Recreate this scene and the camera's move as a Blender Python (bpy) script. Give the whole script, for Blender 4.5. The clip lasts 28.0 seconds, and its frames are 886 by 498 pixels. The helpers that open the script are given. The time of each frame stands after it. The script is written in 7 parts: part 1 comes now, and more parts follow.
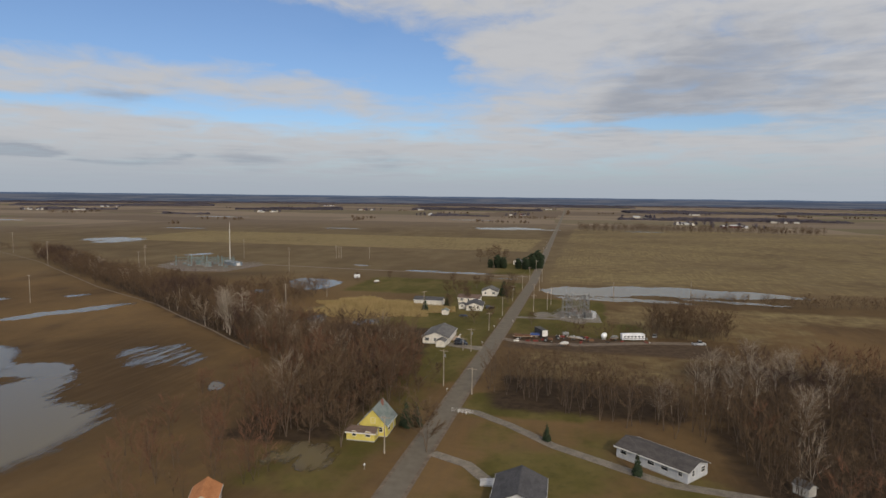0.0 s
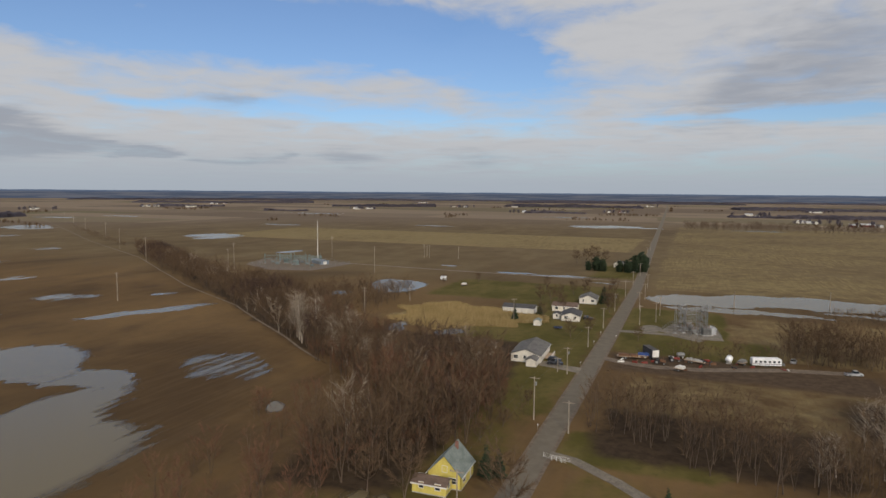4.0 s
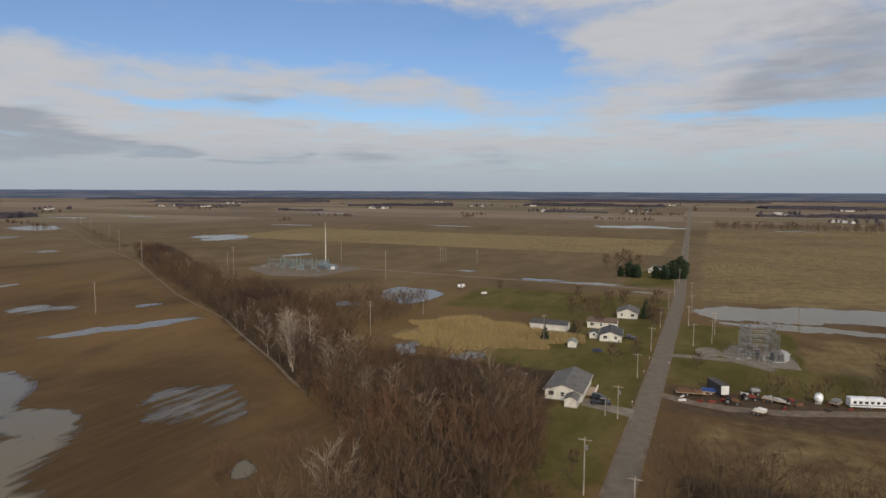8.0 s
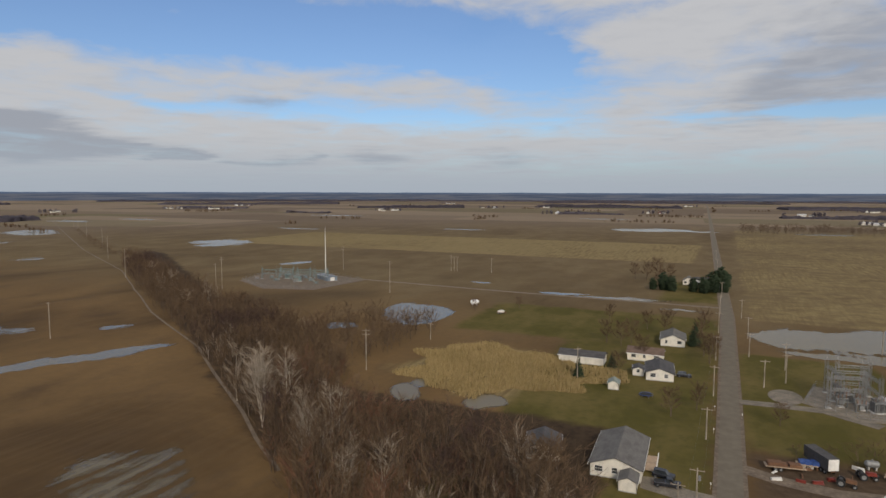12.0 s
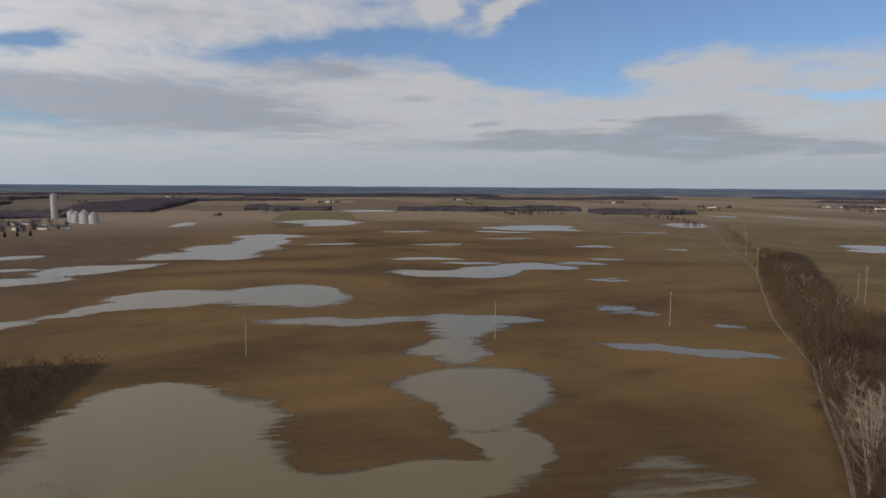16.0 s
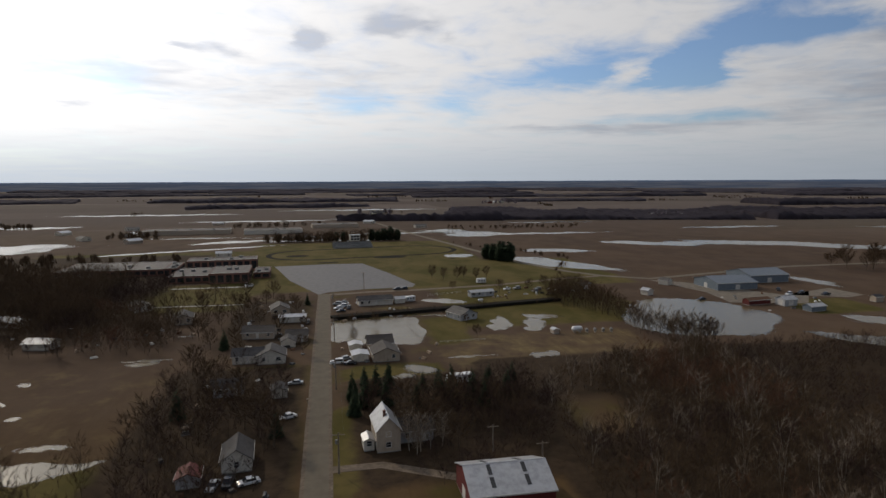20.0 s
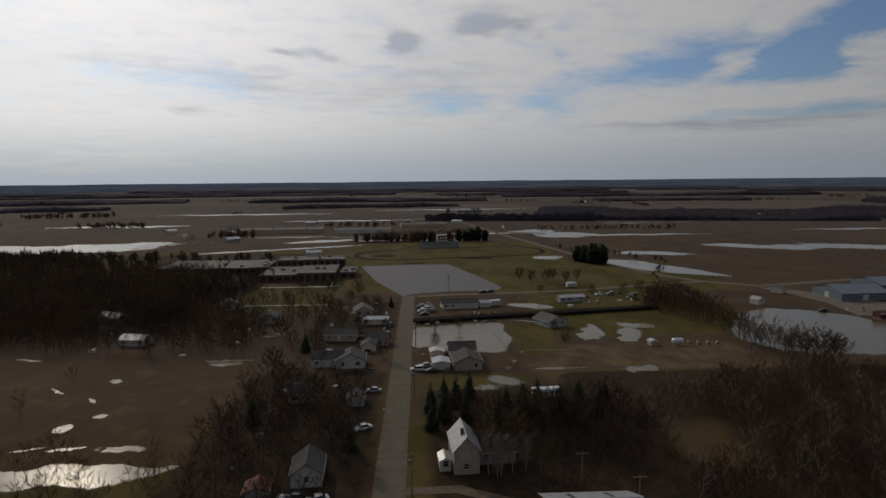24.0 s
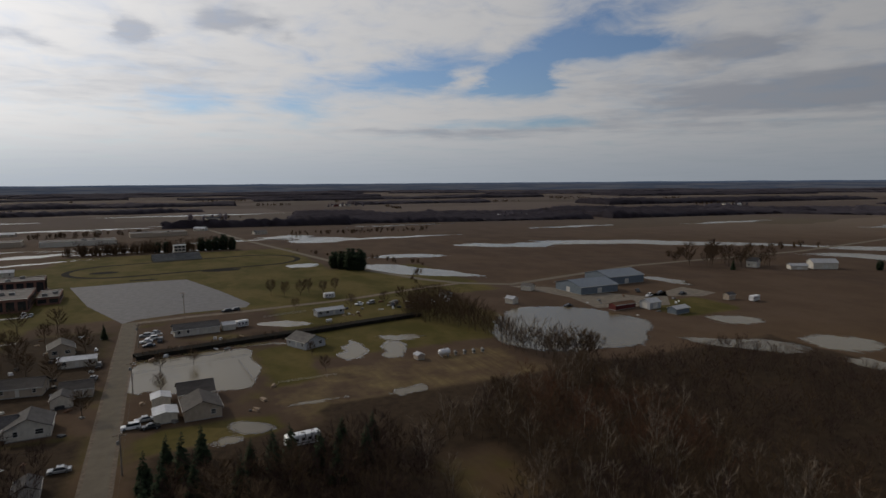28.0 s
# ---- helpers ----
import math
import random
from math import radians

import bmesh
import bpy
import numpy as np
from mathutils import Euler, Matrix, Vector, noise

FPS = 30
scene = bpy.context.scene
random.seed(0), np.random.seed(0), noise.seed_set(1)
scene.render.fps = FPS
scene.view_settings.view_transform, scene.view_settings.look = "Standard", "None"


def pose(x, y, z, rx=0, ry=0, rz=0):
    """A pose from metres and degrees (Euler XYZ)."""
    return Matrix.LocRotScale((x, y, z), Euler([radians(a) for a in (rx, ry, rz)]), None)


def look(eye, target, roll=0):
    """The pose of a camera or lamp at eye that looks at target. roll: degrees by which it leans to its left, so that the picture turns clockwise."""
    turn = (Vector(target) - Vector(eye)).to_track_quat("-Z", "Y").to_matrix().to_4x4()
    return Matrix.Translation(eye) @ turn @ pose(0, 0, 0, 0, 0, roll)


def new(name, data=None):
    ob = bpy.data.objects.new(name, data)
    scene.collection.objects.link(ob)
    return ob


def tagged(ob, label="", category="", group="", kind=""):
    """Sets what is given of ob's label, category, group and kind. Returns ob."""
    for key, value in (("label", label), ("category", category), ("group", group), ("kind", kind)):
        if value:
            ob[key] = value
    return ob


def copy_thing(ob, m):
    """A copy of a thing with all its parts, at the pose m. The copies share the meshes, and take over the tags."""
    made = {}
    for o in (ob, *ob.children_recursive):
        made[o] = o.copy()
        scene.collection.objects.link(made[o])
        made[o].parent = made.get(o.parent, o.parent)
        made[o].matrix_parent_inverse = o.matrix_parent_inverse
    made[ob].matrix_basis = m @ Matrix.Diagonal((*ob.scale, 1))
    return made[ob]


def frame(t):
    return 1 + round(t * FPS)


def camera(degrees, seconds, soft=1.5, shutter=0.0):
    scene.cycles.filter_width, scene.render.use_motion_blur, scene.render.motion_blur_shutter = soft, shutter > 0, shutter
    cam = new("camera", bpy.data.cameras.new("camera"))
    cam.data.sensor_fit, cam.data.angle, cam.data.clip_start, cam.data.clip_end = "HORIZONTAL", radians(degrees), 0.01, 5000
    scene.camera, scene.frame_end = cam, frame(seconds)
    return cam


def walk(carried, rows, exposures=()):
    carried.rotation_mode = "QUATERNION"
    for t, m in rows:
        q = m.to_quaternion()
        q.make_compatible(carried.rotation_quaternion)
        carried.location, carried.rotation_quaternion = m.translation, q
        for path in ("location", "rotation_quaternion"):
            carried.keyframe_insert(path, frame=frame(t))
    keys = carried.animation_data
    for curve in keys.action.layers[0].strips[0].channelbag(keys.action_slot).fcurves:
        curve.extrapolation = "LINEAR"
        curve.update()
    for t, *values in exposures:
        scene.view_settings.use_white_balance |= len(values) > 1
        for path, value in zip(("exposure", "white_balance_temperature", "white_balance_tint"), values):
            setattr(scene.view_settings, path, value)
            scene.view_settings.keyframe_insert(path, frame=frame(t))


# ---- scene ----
# Camera: seconds, place, yaw to the left of +y, pitch, roll.
cam = camera(71.16, 28.0, soft=1.5, shutter=0.0)
PATH = [
    (0.0, 36.35, -227.44, 58.68, 13.21, -4.87, 0.63),
    (0.5, 37.12, -224.28, 58.90, 19.28, -5.03, 0.60),
    (1.0, 36.90, -221.25, 58.75, 20.61, -5.07, 0.53),
    (1.5, 36.36, -218.27, 58.73, 21.15, -5.12, 0.53),
    (2.0, 35.39, -214.55, 58.61, 21.48, -5.15, 0.47),
    (2.5, 34.11, -209.91, 58.58, 21.55, -5.18, 0.45),
    (3.0, 32.82, -205.75, 58.50, 21.61, -5.19, 0.47),
    (3.5, 31.54, -202.00, 58.57, 21.75, -5.22, 0.46),
    (5.5, 24.71, -184.67, 58.73, 22.35, -5.29, 0.38),
    (6.0, 23.04, -180.09, 58.68, 22.60, -5.30, 0.34),
    (6.5, 20.94, -175.41, 58.67, 22.80, -5.31, 0.34),
    (7.0, 18.87, -170.16, 58.60, 23.07, -5.33, 0.28),
    (7.5, 16.84, -165.41, 58.59, 23.31, -5.36, 0.27),
    (8.0, 14.63, -160.62, 58.48, 23.47, -5.35, 0.28),
    (8.5, 12.43, -155.98, 58.63, 23.63, -5.38, 0.23),
    (9.0, 10.20, -150.99, 58.69, 23.77, -5.42, 0.25),
    (9.5, 8.11, -146.08, 59.05, 23.95, -5.49, 0.15),
    (10.0, 5.45, -140.20, 59.19, 24.05, -5.50, 0.08),
    (10.5, 2.46, -133.54, 59.26, 24.16, -5.45, 0.09),
    (11.0, -0.17, -127.96, 59.54, 24.29, -5.36, 0.09),
    (11.5, -1.65, -123.63, 59.72, 24.42, -5.27, 0.12),
    (13.5, -6.86, -113.02, 59.34, 25.56, -5.06, 0.28),
    (14.0, -7.90, -111.39, 58.38, 30.55, -4.93, 0.31),
    (14.5, -7.93, -109.88, 58.35, 44.50, -5.10, 0.35),
    (15.0, -8.57, -105.38, 58.70, 59.44, -5.41, 0.55),
    (15.5, -7.80, -102.70, 59.75, 71.01, -5.69, 0.53),
    (16.0, -7.06, -102.99, 59.77, 80.27, -5.77, 0.37),
    (16.5, -6.43, -102.75, 59.73, 93.56, -5.90, 0.36),
    (17.0, -4.90, -102.04, 60.07, 108.92, -6.06, 0.29),
    (17.5, -3.62, -100.92, 60.48, 125.77, -6.27, 0.23),
    (18.0, -2.80, -100.17, 60.31, 140.46, -6.31, 0.12),
    (18.5, -3.34, -99.22, 60.78, 152.84, -6.42, 0.02),
    (19.0, -3.76, -98.65, 60.86, 161.31, -6.38, -0.04),
    (19.5, -3.86, -98.26, 61.03, 165.70, -6.37, -0.16),
    (20.0, -3.96, -97.94, 61.21, 169.65, -6.32, -0.23),
    (20.5, -4.04, -97.83, 61.25, 174.09, -6.29, -0.25),
    (21.0, -4.37, -98.03, 61.40, 176.09, -6.35, -0.35),
    (21.5, -4.71, -98.51, 61.27, 176.98, -6.29, -0.46),
    (23.5, -6.17, -106.50, 61.24, 178.14, -6.34, -0.52),
    (24.0, -6.95, -109.41, 61.07, 177.94, -6.31, -0.55),
    (24.5, -8.00, -112.93, 60.96, 177.90, -6.26, -0.58),
    (25.0, -8.97, -116.36, 60.78, 177.87, -6.26, -0.66),
    (25.5, -10.08, -119.72, 60.50, 175.73, -6.25, -0.56),
    (26.0, -11.26, -123.26, 60.25, 170.78, -6.21, -0.62),
    (26.5, -12.20, -127.72, 59.74, 164.80, -6.15, -0.49),
    (27.0, -13.38, -132.24, 59.57, 156.29, -6.18, -0.41),
    (27.5, -14.13, -135.66, 59.73, 148.25, -6.14, -0.21),
    (28.0, -14.74, -139.43, 59.56, 155.59, -6.13, -0.43),
]


def aim(x, y, z, yaw, pitch, roll):
    a, b = radians(yaw), radians(pitch)
    way = Vector((-math.sin(a) * math.cos(b), math.cos(a) * math.cos(b), math.sin(b)))
    return look((x, y, z), Vector((x, y, z)) + 100 * way, roll)


EXPOSURES = [(0.0, -0.04), (13.5, -0.03), (15.5, -0.10), (17.0, -0.24), (18.0, -0.37), (19.0, -0.50), (20.0, -0.71), (21.5, -1.0),
             (25.0, -1.38), (26.5, -1.34), (28.0, -1.07)]
walk(cam, [(row[0], aim(*row[1:])) for row in PATH], EXPOSURES)

# Daylight: a low sun in the south-east behind thin broken cloud.
SUN_AZ, SUN_EL = (0.512, -0.859), 29.0
sun_way = Vector((SUN_AZ[0] * math.cos(radians(SUN_EL)), SUN_AZ[1] * math.cos(radians(SUN_EL)), math.sin(radians(SUN_EL))))


class Nodes:
    """Short hand for building a node tree."""

    def __init__(self, tree):
        self.tree = tree
        tree.nodes.clear()

    def add(self, kind, inputs=None):
        node = self.tree.nodes.new(kind)
        for key, value in (inputs or {}).items():
            self.put(node.inputs[key], value)
        return node

    def put(self, socket, value):
        if isinstance(value, bpy.types.NodeSocket):
            self.tree.links.new(value, socket)
        elif isinstance(value, tuple) and len(value) == 3 and socket.type == "RGBA":
            socket.default_value = (*value, 1)
        else:
            socket.default_value = value

    def math(self, op, a, b=0.0, clamp=False):
        node = self.add("ShaderNodeMath", {0: a, 1: b})
        node.operation, node.use_clamp = op, clamp
        return node.outputs[0]

    def attribute(self, name):
        node = self.add("ShaderNodeAttribute")
        node.attribute_name = name
        return node.outputs["Fac"]

    def vec(self, op, a, b=(0, 0, 0)):
        node = self.add("ShaderNodeVectorMath", {0: a, 1: b})
        node.operation = op
        return node.outputs["Value"] if op in ("DOT_PRODUCT", "LENGTH") else node.outputs[0]

    def noise(self, vector, scale, detail=4.0, rough=0.55, distort=0.0):
        node = self.add("ShaderNodeTexNoise", {"Vector": vector, "Scale": scale, "Detail": detail, "Roughness": rough, "Distortion": distort})
        return node.outputs[0]

    def ramp(self, value, low, high, a=0.0, b=1.0, smooth=True):
        node = self.add("ShaderNodeMapRange", {"Value": value, "From Min": low, "From Max": high, "To Min": a, "To Max": b})
        node.interpolation_type = "SMOOTHSTEP" if smooth else "LINEAR"
        return node.outputs[0]

    def mix(self, factor, a, b, blend="MIX"):
        node = self.add("ShaderNodeMix")
        node.data_type, node.blend_type = "RGBA", blend
        self.put(node.inputs[0], factor), self.put(node.inputs[6], a), self.put(node.inputs[7], b)
        return node.outputs[2]

    def stretch(self, vector, scale, turn=0.0, shift=(0, 0, 0)):
        return self.add("ShaderNodeMapping", {"Vector": vector, "Scale": scale, "Rotation": (0, 0, radians(turn)), "Location": shift}).outputs[0]


# Clouds over the plain: clear rifts, grey undersides and bright puffs.
CLEAR = [(-35.3, 14.22, 26.1, 3.14, -5, 1), (-20.2, 12, 9.9, 2.61, -14, 0.62), (-14.9, 9.27, 4.7, 3.14, -40, 0.4), (-28.9, 6.87, 14.1, 1.31, -3, 0.85), (-47.5, 7.22, 7.3, 0.58, -4, 0.55), (2, 6.37, 7.8, 0.58, 0, 0.7), (8.6, 6.2, 4.7, 0.63, 3, 0.55), (-1.2, 2.19, 22, 1.25, 0, 0.4), (-9.4, 15.05, 6.3, 0.94, 10, 0.3), (17.6, 6.15, 10.5, 0.94, 0, 0.4), (-58.4, 13.73, 23, 3.03, -3, 1), (-77.5, 10.96, 12.5, 1.57, -8, 0.85), (-68.5, 9.28, 3.1, 1.57, -20, 0.4), (-93.9, 11.67, 8.9, 1.15, 6, 0.8), (-113, 10.72, 3.2, 0.73, 12, 0.95), (-68.2, 11.47, 7.8, 2.61, 0, 0.7)]
CLEAR_SOUTH = [(-111.2, 4.28, 13.1, 0.73, 0, 0.3), (-159.3, 9.68, 6.8, 1.57, 8, 0.75), (-148.6, 9.18, 3.7, 1.15, 16, 0.95), (-142.7, 14, 4.7, 2.51, 0, 0.45), (-139.7, 11.36, 4.7, 0.84, 0, 0.7), (-136.2, 14.76, 4.2, 0.94, 0, 0.5), (-115.6, 5.04, 4.7, 0.84, 0, 0.35), (-153.4, 9.46, 4.7, 1.36, 6, 0.6), (-147.5, 9.87, 3.1, 1.99, 20, 0.75), (-140.3, 11.55, 6.8, 1.99, -5, 0.4), (-177.9, 7.04, 4.2, 0.94, 0, 0.5), (-168.3, 6.82, 4.2, 1.05, 0, 0.5), (-147.8, 5.29, 6.8, 0.52, 0, 0.45), (-199, 8.42, 7.8, 1.46, -8, 0.25), (-205.7, 1.84, 18.3, 1.15, 0, 0.25)]
DULL = [(-21.2, 13.89, 3.9, 1.25, 0, 0.8), (-40.7, 7.69, 4.4, 0.78, 0, 0.95), (-57.1, 5.54, 3.1, 0.68, 0, 0.7), (-57.2, 3.85, 5.8, 1.15, 0, 0.85), (-48.1, 3.04, 1.6, 0.37, 0, 0.8), (-30.5, 2.93, 2.4, 0.58, 0, 0.8), (-19.1, 3.11, 3.1, 0.84, 0, 0.5), (-36.5, 2.87, 1.2, 0.26, 0, 0.7), (-44.1, 2.51, 1.2, 0.26, 0, 0.7), (-39.4, 2.14, 3.1, 0.37, 0, 0.6), (-16.1, 5.76, 3.1, 0.42, 0, 0.35), (5.9, 9.03, 7.8, 3.4, 20, 0.55), (8.3, 12.85, 6.3, 2.09, 0, 0.2), (-51, 3.65, 1.3, 0.26, 0, 0.6), (18.5, 10.1, 10.5, 4.71, 0, 0.42), (9.4, 8.12, 8.4, 2.09, 0, 0.2)]
DULL_WEST = [(-60.8, 3.82, 8.9, 0.94, 0, 0.8), (-70.6, 4.18, 6.8, 0.73, 0, 0.6), (-60.3, 5.53, 3.7, 0.42, 0, 0.55), (-48.9, 3.12, 1.8, 0.37, 0, 0.85), (-39.7, 2.4, 4.2, 0.42, 0, 0.5), (-73.6, 3.82, 13.6, 0.68, 1, 0.8), (-60.7, 3.12, 6.8, 1.05, 0, 0.85), (-59.7, 5.3, 3.7, 0.47, 0, 0.65), (-91.7, 10, 5.2, 1.2, 0, 0.9), (-97.1, 6.95, 6.3, 1.46, 0, 0.65), (-95.7, 5.16, 10.5, 0.94, 0, 0.55), (-82.2, 7.65, 1.6, 0.31, 0, 0.6), (-75.1, 5.47, 1.3, 0.31, 0, 0.6), (-65.9, 5.66, 1.3, 0.26, 0, 0.5), (-48.7, 2.88, 1.8, 0.31, 0, 0.8)]
DULL_SOUTH = [(-123.2, 7.15, 17.3, 1.25, -3, 0.9), (-104.1, 7.14, 8.9, 1.05, 0, 0.75), (-131.4, 10.52, 4.7, 1.25, 0, 0.75), (-108.1, 5.58, 15.7, 0.73, 0, 0.55), (-104.1, 13.61, 6.8, 1.57, 0, 0.4), (-129.6, 10.43, 3.9, 0.89, 0, 0.7), (-117.9, 7.51, 17.3, 1.05, 4, 0.7), (-111.5, 4.74, 9.4, 0.68, 0, 0.55), (-154.8, 4.51, 10.5, 0.42, 0, 0.4), (-132, 4.31, 10.5, 0.42, 0, 0.4), (-173.8, 13.53, 2.5, 0.68, 0, 0.9), (-182.5, 12.13, 1.6, 0.68, 0, 0.9), (-190.2, 10.9, 0.9, 0.47, 0, 0.8), (-187.9, 10.94, 1.3, 0.47, 0, 0.7), (-169.3, 12.76, 1.2, 0.42, 0, 0.5), (-198.6, 6.05, 1.2, 0.31, 0, 0.6)]
DULL_LOW = [(-195.8, 8.66, 9.4, 1.46, -8, 0.5), (-139.5, 5.15, 10.5, 0.68, 0, 0.45), (-153.7, 4.25, 7.8, 0.47, 0, 0.45), (-179.5, 8.57, 6.3, 2.4, 0, 0.4), (-124.7, 6.67, 9.4, 1.05, 3, 0.5), (-173.2, 14.11, 3.7, 1.05, 0, 0.5), (-182.8, 12.45, 2.1, 0.84, 0, 0.5)]
PUFFS = [(-47.9, 14.56, 1.8, 0.73, -5, 0.8), (-81.1, 15.47, 2.1, 0.94, 20, 1), (-74.6, 14.98, 2.4, 0.94, 22, 1), (-153.2, 9.28, 2.2, 0.68, 10, 0.8), (-6.1, 13.05, 6.8, 2.09, 12, 0.5), (-60.9, 10.09, 7.3, 1.05, 8, 0.6)]


def make_world():
    world = bpy.data.worlds.new("sky")
    world.use_nodes = True
    scene.world = world
    n = Nodes(world.node_tree)
    way = n.add("ShaderNodeTexCoord").outputs["Generated"]
    sky = n.add("ShaderNodeTexSky")
    sky.sky_type = "NISHITA"
    sky.sun_disc, sky.sun_elevation, sky.sun_rotation = False, radians(SUN_EL), math.atan2(SUN_AZ[0], SUN_AZ[1])
    sky.air_density, sky.dust_density, sky.ozone_density = 1.0, 0.6, 1.6
    blue = n.mix(1.0, sky.outputs[0], (0.072, 0.086, 0.108), "MULTIPLY")
    parts = n.add("ShaderNodeSeparateXYZ", {0: way}).outputs
    up = n.math("MAXIMUM", parts[2], 0.0)
    facing = n.vec("DOT_PRODUCT", way, tuple(sun_way))
    near_sun = n.math("MAXIMUM", facing, 0.0)
    # compass angle (degrees, growing to the east) and height over the horizon, stirred by the wind
    bearing = n.math("SUBTRACT", -90.0, n.math("DEGREES", n.math("ARCTAN2", n.math("MULTIPLY", parts[1], -1.0), n.math("MULTIPLY", parts[0], -1.0))))
    lift = n.math("DEGREES", n.math("ARCSINE", parts[2]))
    chart = n.add("ShaderNodeCombineXYZ", {0: bearing, 1: lift, 2: 0.0}).outputs[0]
    squash = n.add("ShaderNodeCombineXYZ", {0: n.math("MULTIPLY", bearing, 0.085), 1: n.math("MULTIPLY", n.math("LOGARITHM", n.math("ADD", n.math("MAXIMUM", lift, 0.0), 2.0), 2.718), 3.4), 2: 0.0}).outputs[0]
    stir = n.add("ShaderNodeTexNoise", {"Vector": squash, "Scale": 1.0, "Detail": 7.0, "Roughness": 0.58, "Distortion": 0.3}).outputs["Color"]
    chart = n.vec("ADD", chart, n.vec("MULTIPLY", n.vec("SUBTRACT", stir, (0.5, 0.5, 0.5)), (13.0, 2.6, 0.0)))

    def gather(rows):
        """Soft oblong patches (bearing, height, half width, half height, tilt, weight) run together."""
        total, flat = 0.0, n.add("ShaderNodeSeparateXYZ", {0: chart}).outputs
        for h, e, wide, tall, tilt, weight in rows:
            spot = n.add("ShaderNodeCombineXYZ", {0: flat[0], 1: flat[1], 2: total}).outputs[0]
            m = n.add("ShaderNodeMapping", {"Vector": spot, "Location": (h, e, 0), "Rotation": (0, 0, radians(tilt)), "Scale": (wide, tall, 1e6)})
            m.vector_type = "TEXTURE"
            total = n.math("ADD", total, n.ramp(n.vec("LENGTH", m.outputs[0]), 0.0, 1.75, 1.12 * weight, 0.0))
        return total

    wisps = n.noise(n.vec("ADD", squash, (4.0, 7.0, 0.0)), 2.3, 8.0, 0.6, 0.5)
    fluff = n.noise(n.vec("MULTIPLY", n.vec("ADD", squash, (9.3, 2.4, 0.0)), (1.0, 1.5, 1.0)), 3.2, 6.0, 0.55, 0.3)
    gap = n.math("SUBTRACT", gather(CLEAR + CLEAR_SOUTH), gather(PUFFS))
    gap = n.math("ADD", gap, n.math("MULTIPLY", n.math("SUBTRACT", wisps, 0.5), 1.5))
    # overhead and in the east, out of sight, the same broken cloud goes on
    gap = n.math("ADD", gap, n.math("MULTIPLY", n.ramp(lift, 16.0, 24.0), n.ramp(wisps, 0.42, 0.62, 0.0, 0.8)))
    cloud = n.ramp(gap, -0.12, 1.0, 1.0, 0.0)
    dark = n.math("ADD", gather(DULL + DULL_WEST + DULL_SOUTH + DULL_LOW), n.math("MULTIPLY", n.math("SUBTRACT", fluff, 0.5), 1.3))
    dark = n.math("MULTIPLY", n.ramp(dark, -0.1, 1.15), 0.92)
    white = n.mix(dark, (0.538, 0.538, 0.550), (0.322, 0.340, 0.386))
    glow = n.math("POWER", near_sun, 10.0)
    broad = n.math("POWER", n.math("MULTIPLY", n.math("ADD", facing, 1.0), 0.5), 3.0)
    lit = n.math("ADD", 1.0, n.math("ADD", n.math("MULTIPLY", glow, 2.2), n.math("MULTIPLY", broad, 1.9)))
    white = n.vec("SCALE", white)
    n.put(white.node.inputs["Scale"], lit)
    warm = n.mix(broad, white, (1.0, 0.975, 0.935), "MULTIPLY")
    clear = n.vec("SCALE", blue)
    n.put(clear.node.inputs["Scale"], n.math("ADD", 1.0, n.math("MULTIPLY", broad, 0.8)))
    both = n.mix(n.math("MULTIPLY", n.math("MAXIMUM", cloud, 0.06), 0.97), clear, warm)
    # far air over the horizon
    band = n.ramp(up, 0.0, 0.10, 1.0, 0.0)
    air = n.vec("SCALE", n.mix(0.0, (0.36, 0.415, 0.485), (0.36, 0.415, 0.485)))
    n.put(air.node.inputs["Scale"], n.math("ADD", 1.0, n.math("MULTIPLY", broad, 1.5)))
    both = n.mix(n.math("MULTIPLY", band, 0.8), both, air)
    background = n.add("ShaderNodeBackground", {"Color": both, "Strength": 1.0})
    n.add("ShaderNodeOutputWorld", {"Surface": background.outputs[0]})


make_world()
sun_data = bpy.data.lights.new("sun", "SUN")
sun_data.energy, sun_data.angle, sun_data.color = 2.3, radians(1.2), (1.0, 0.86, 0.67)
sun_lamp = new("sun", sun_data)
sun_lamp.matrix_world = look(200 * sun_way, (0, 0, 0))


# Materials
def material(name):
    m = bpy.data.materials.new(name)
    m.use_nodes = True
    return m, Nodes(m.node_tree)


def finish(n, color, rough=0.8, metal=0.0, bump=None, strength=0.3, distance=0.05, specular=0.3):
    shader = n.add("ShaderNodeBsdfPrincipled", {"Base Color": color, "Roughness": rough, "Metallic": metal, "Specular IOR Level": specular})
    if bump is not None:
        n.put(shader.inputs["Normal"], n.add("ShaderNodeBump", {"Height": bump, "Strength": strength, "Distance": distance}).outputs[0])
    n.add("ShaderNodeOutputMaterial", {"Surface": shader.outputs[0]})
    return shader


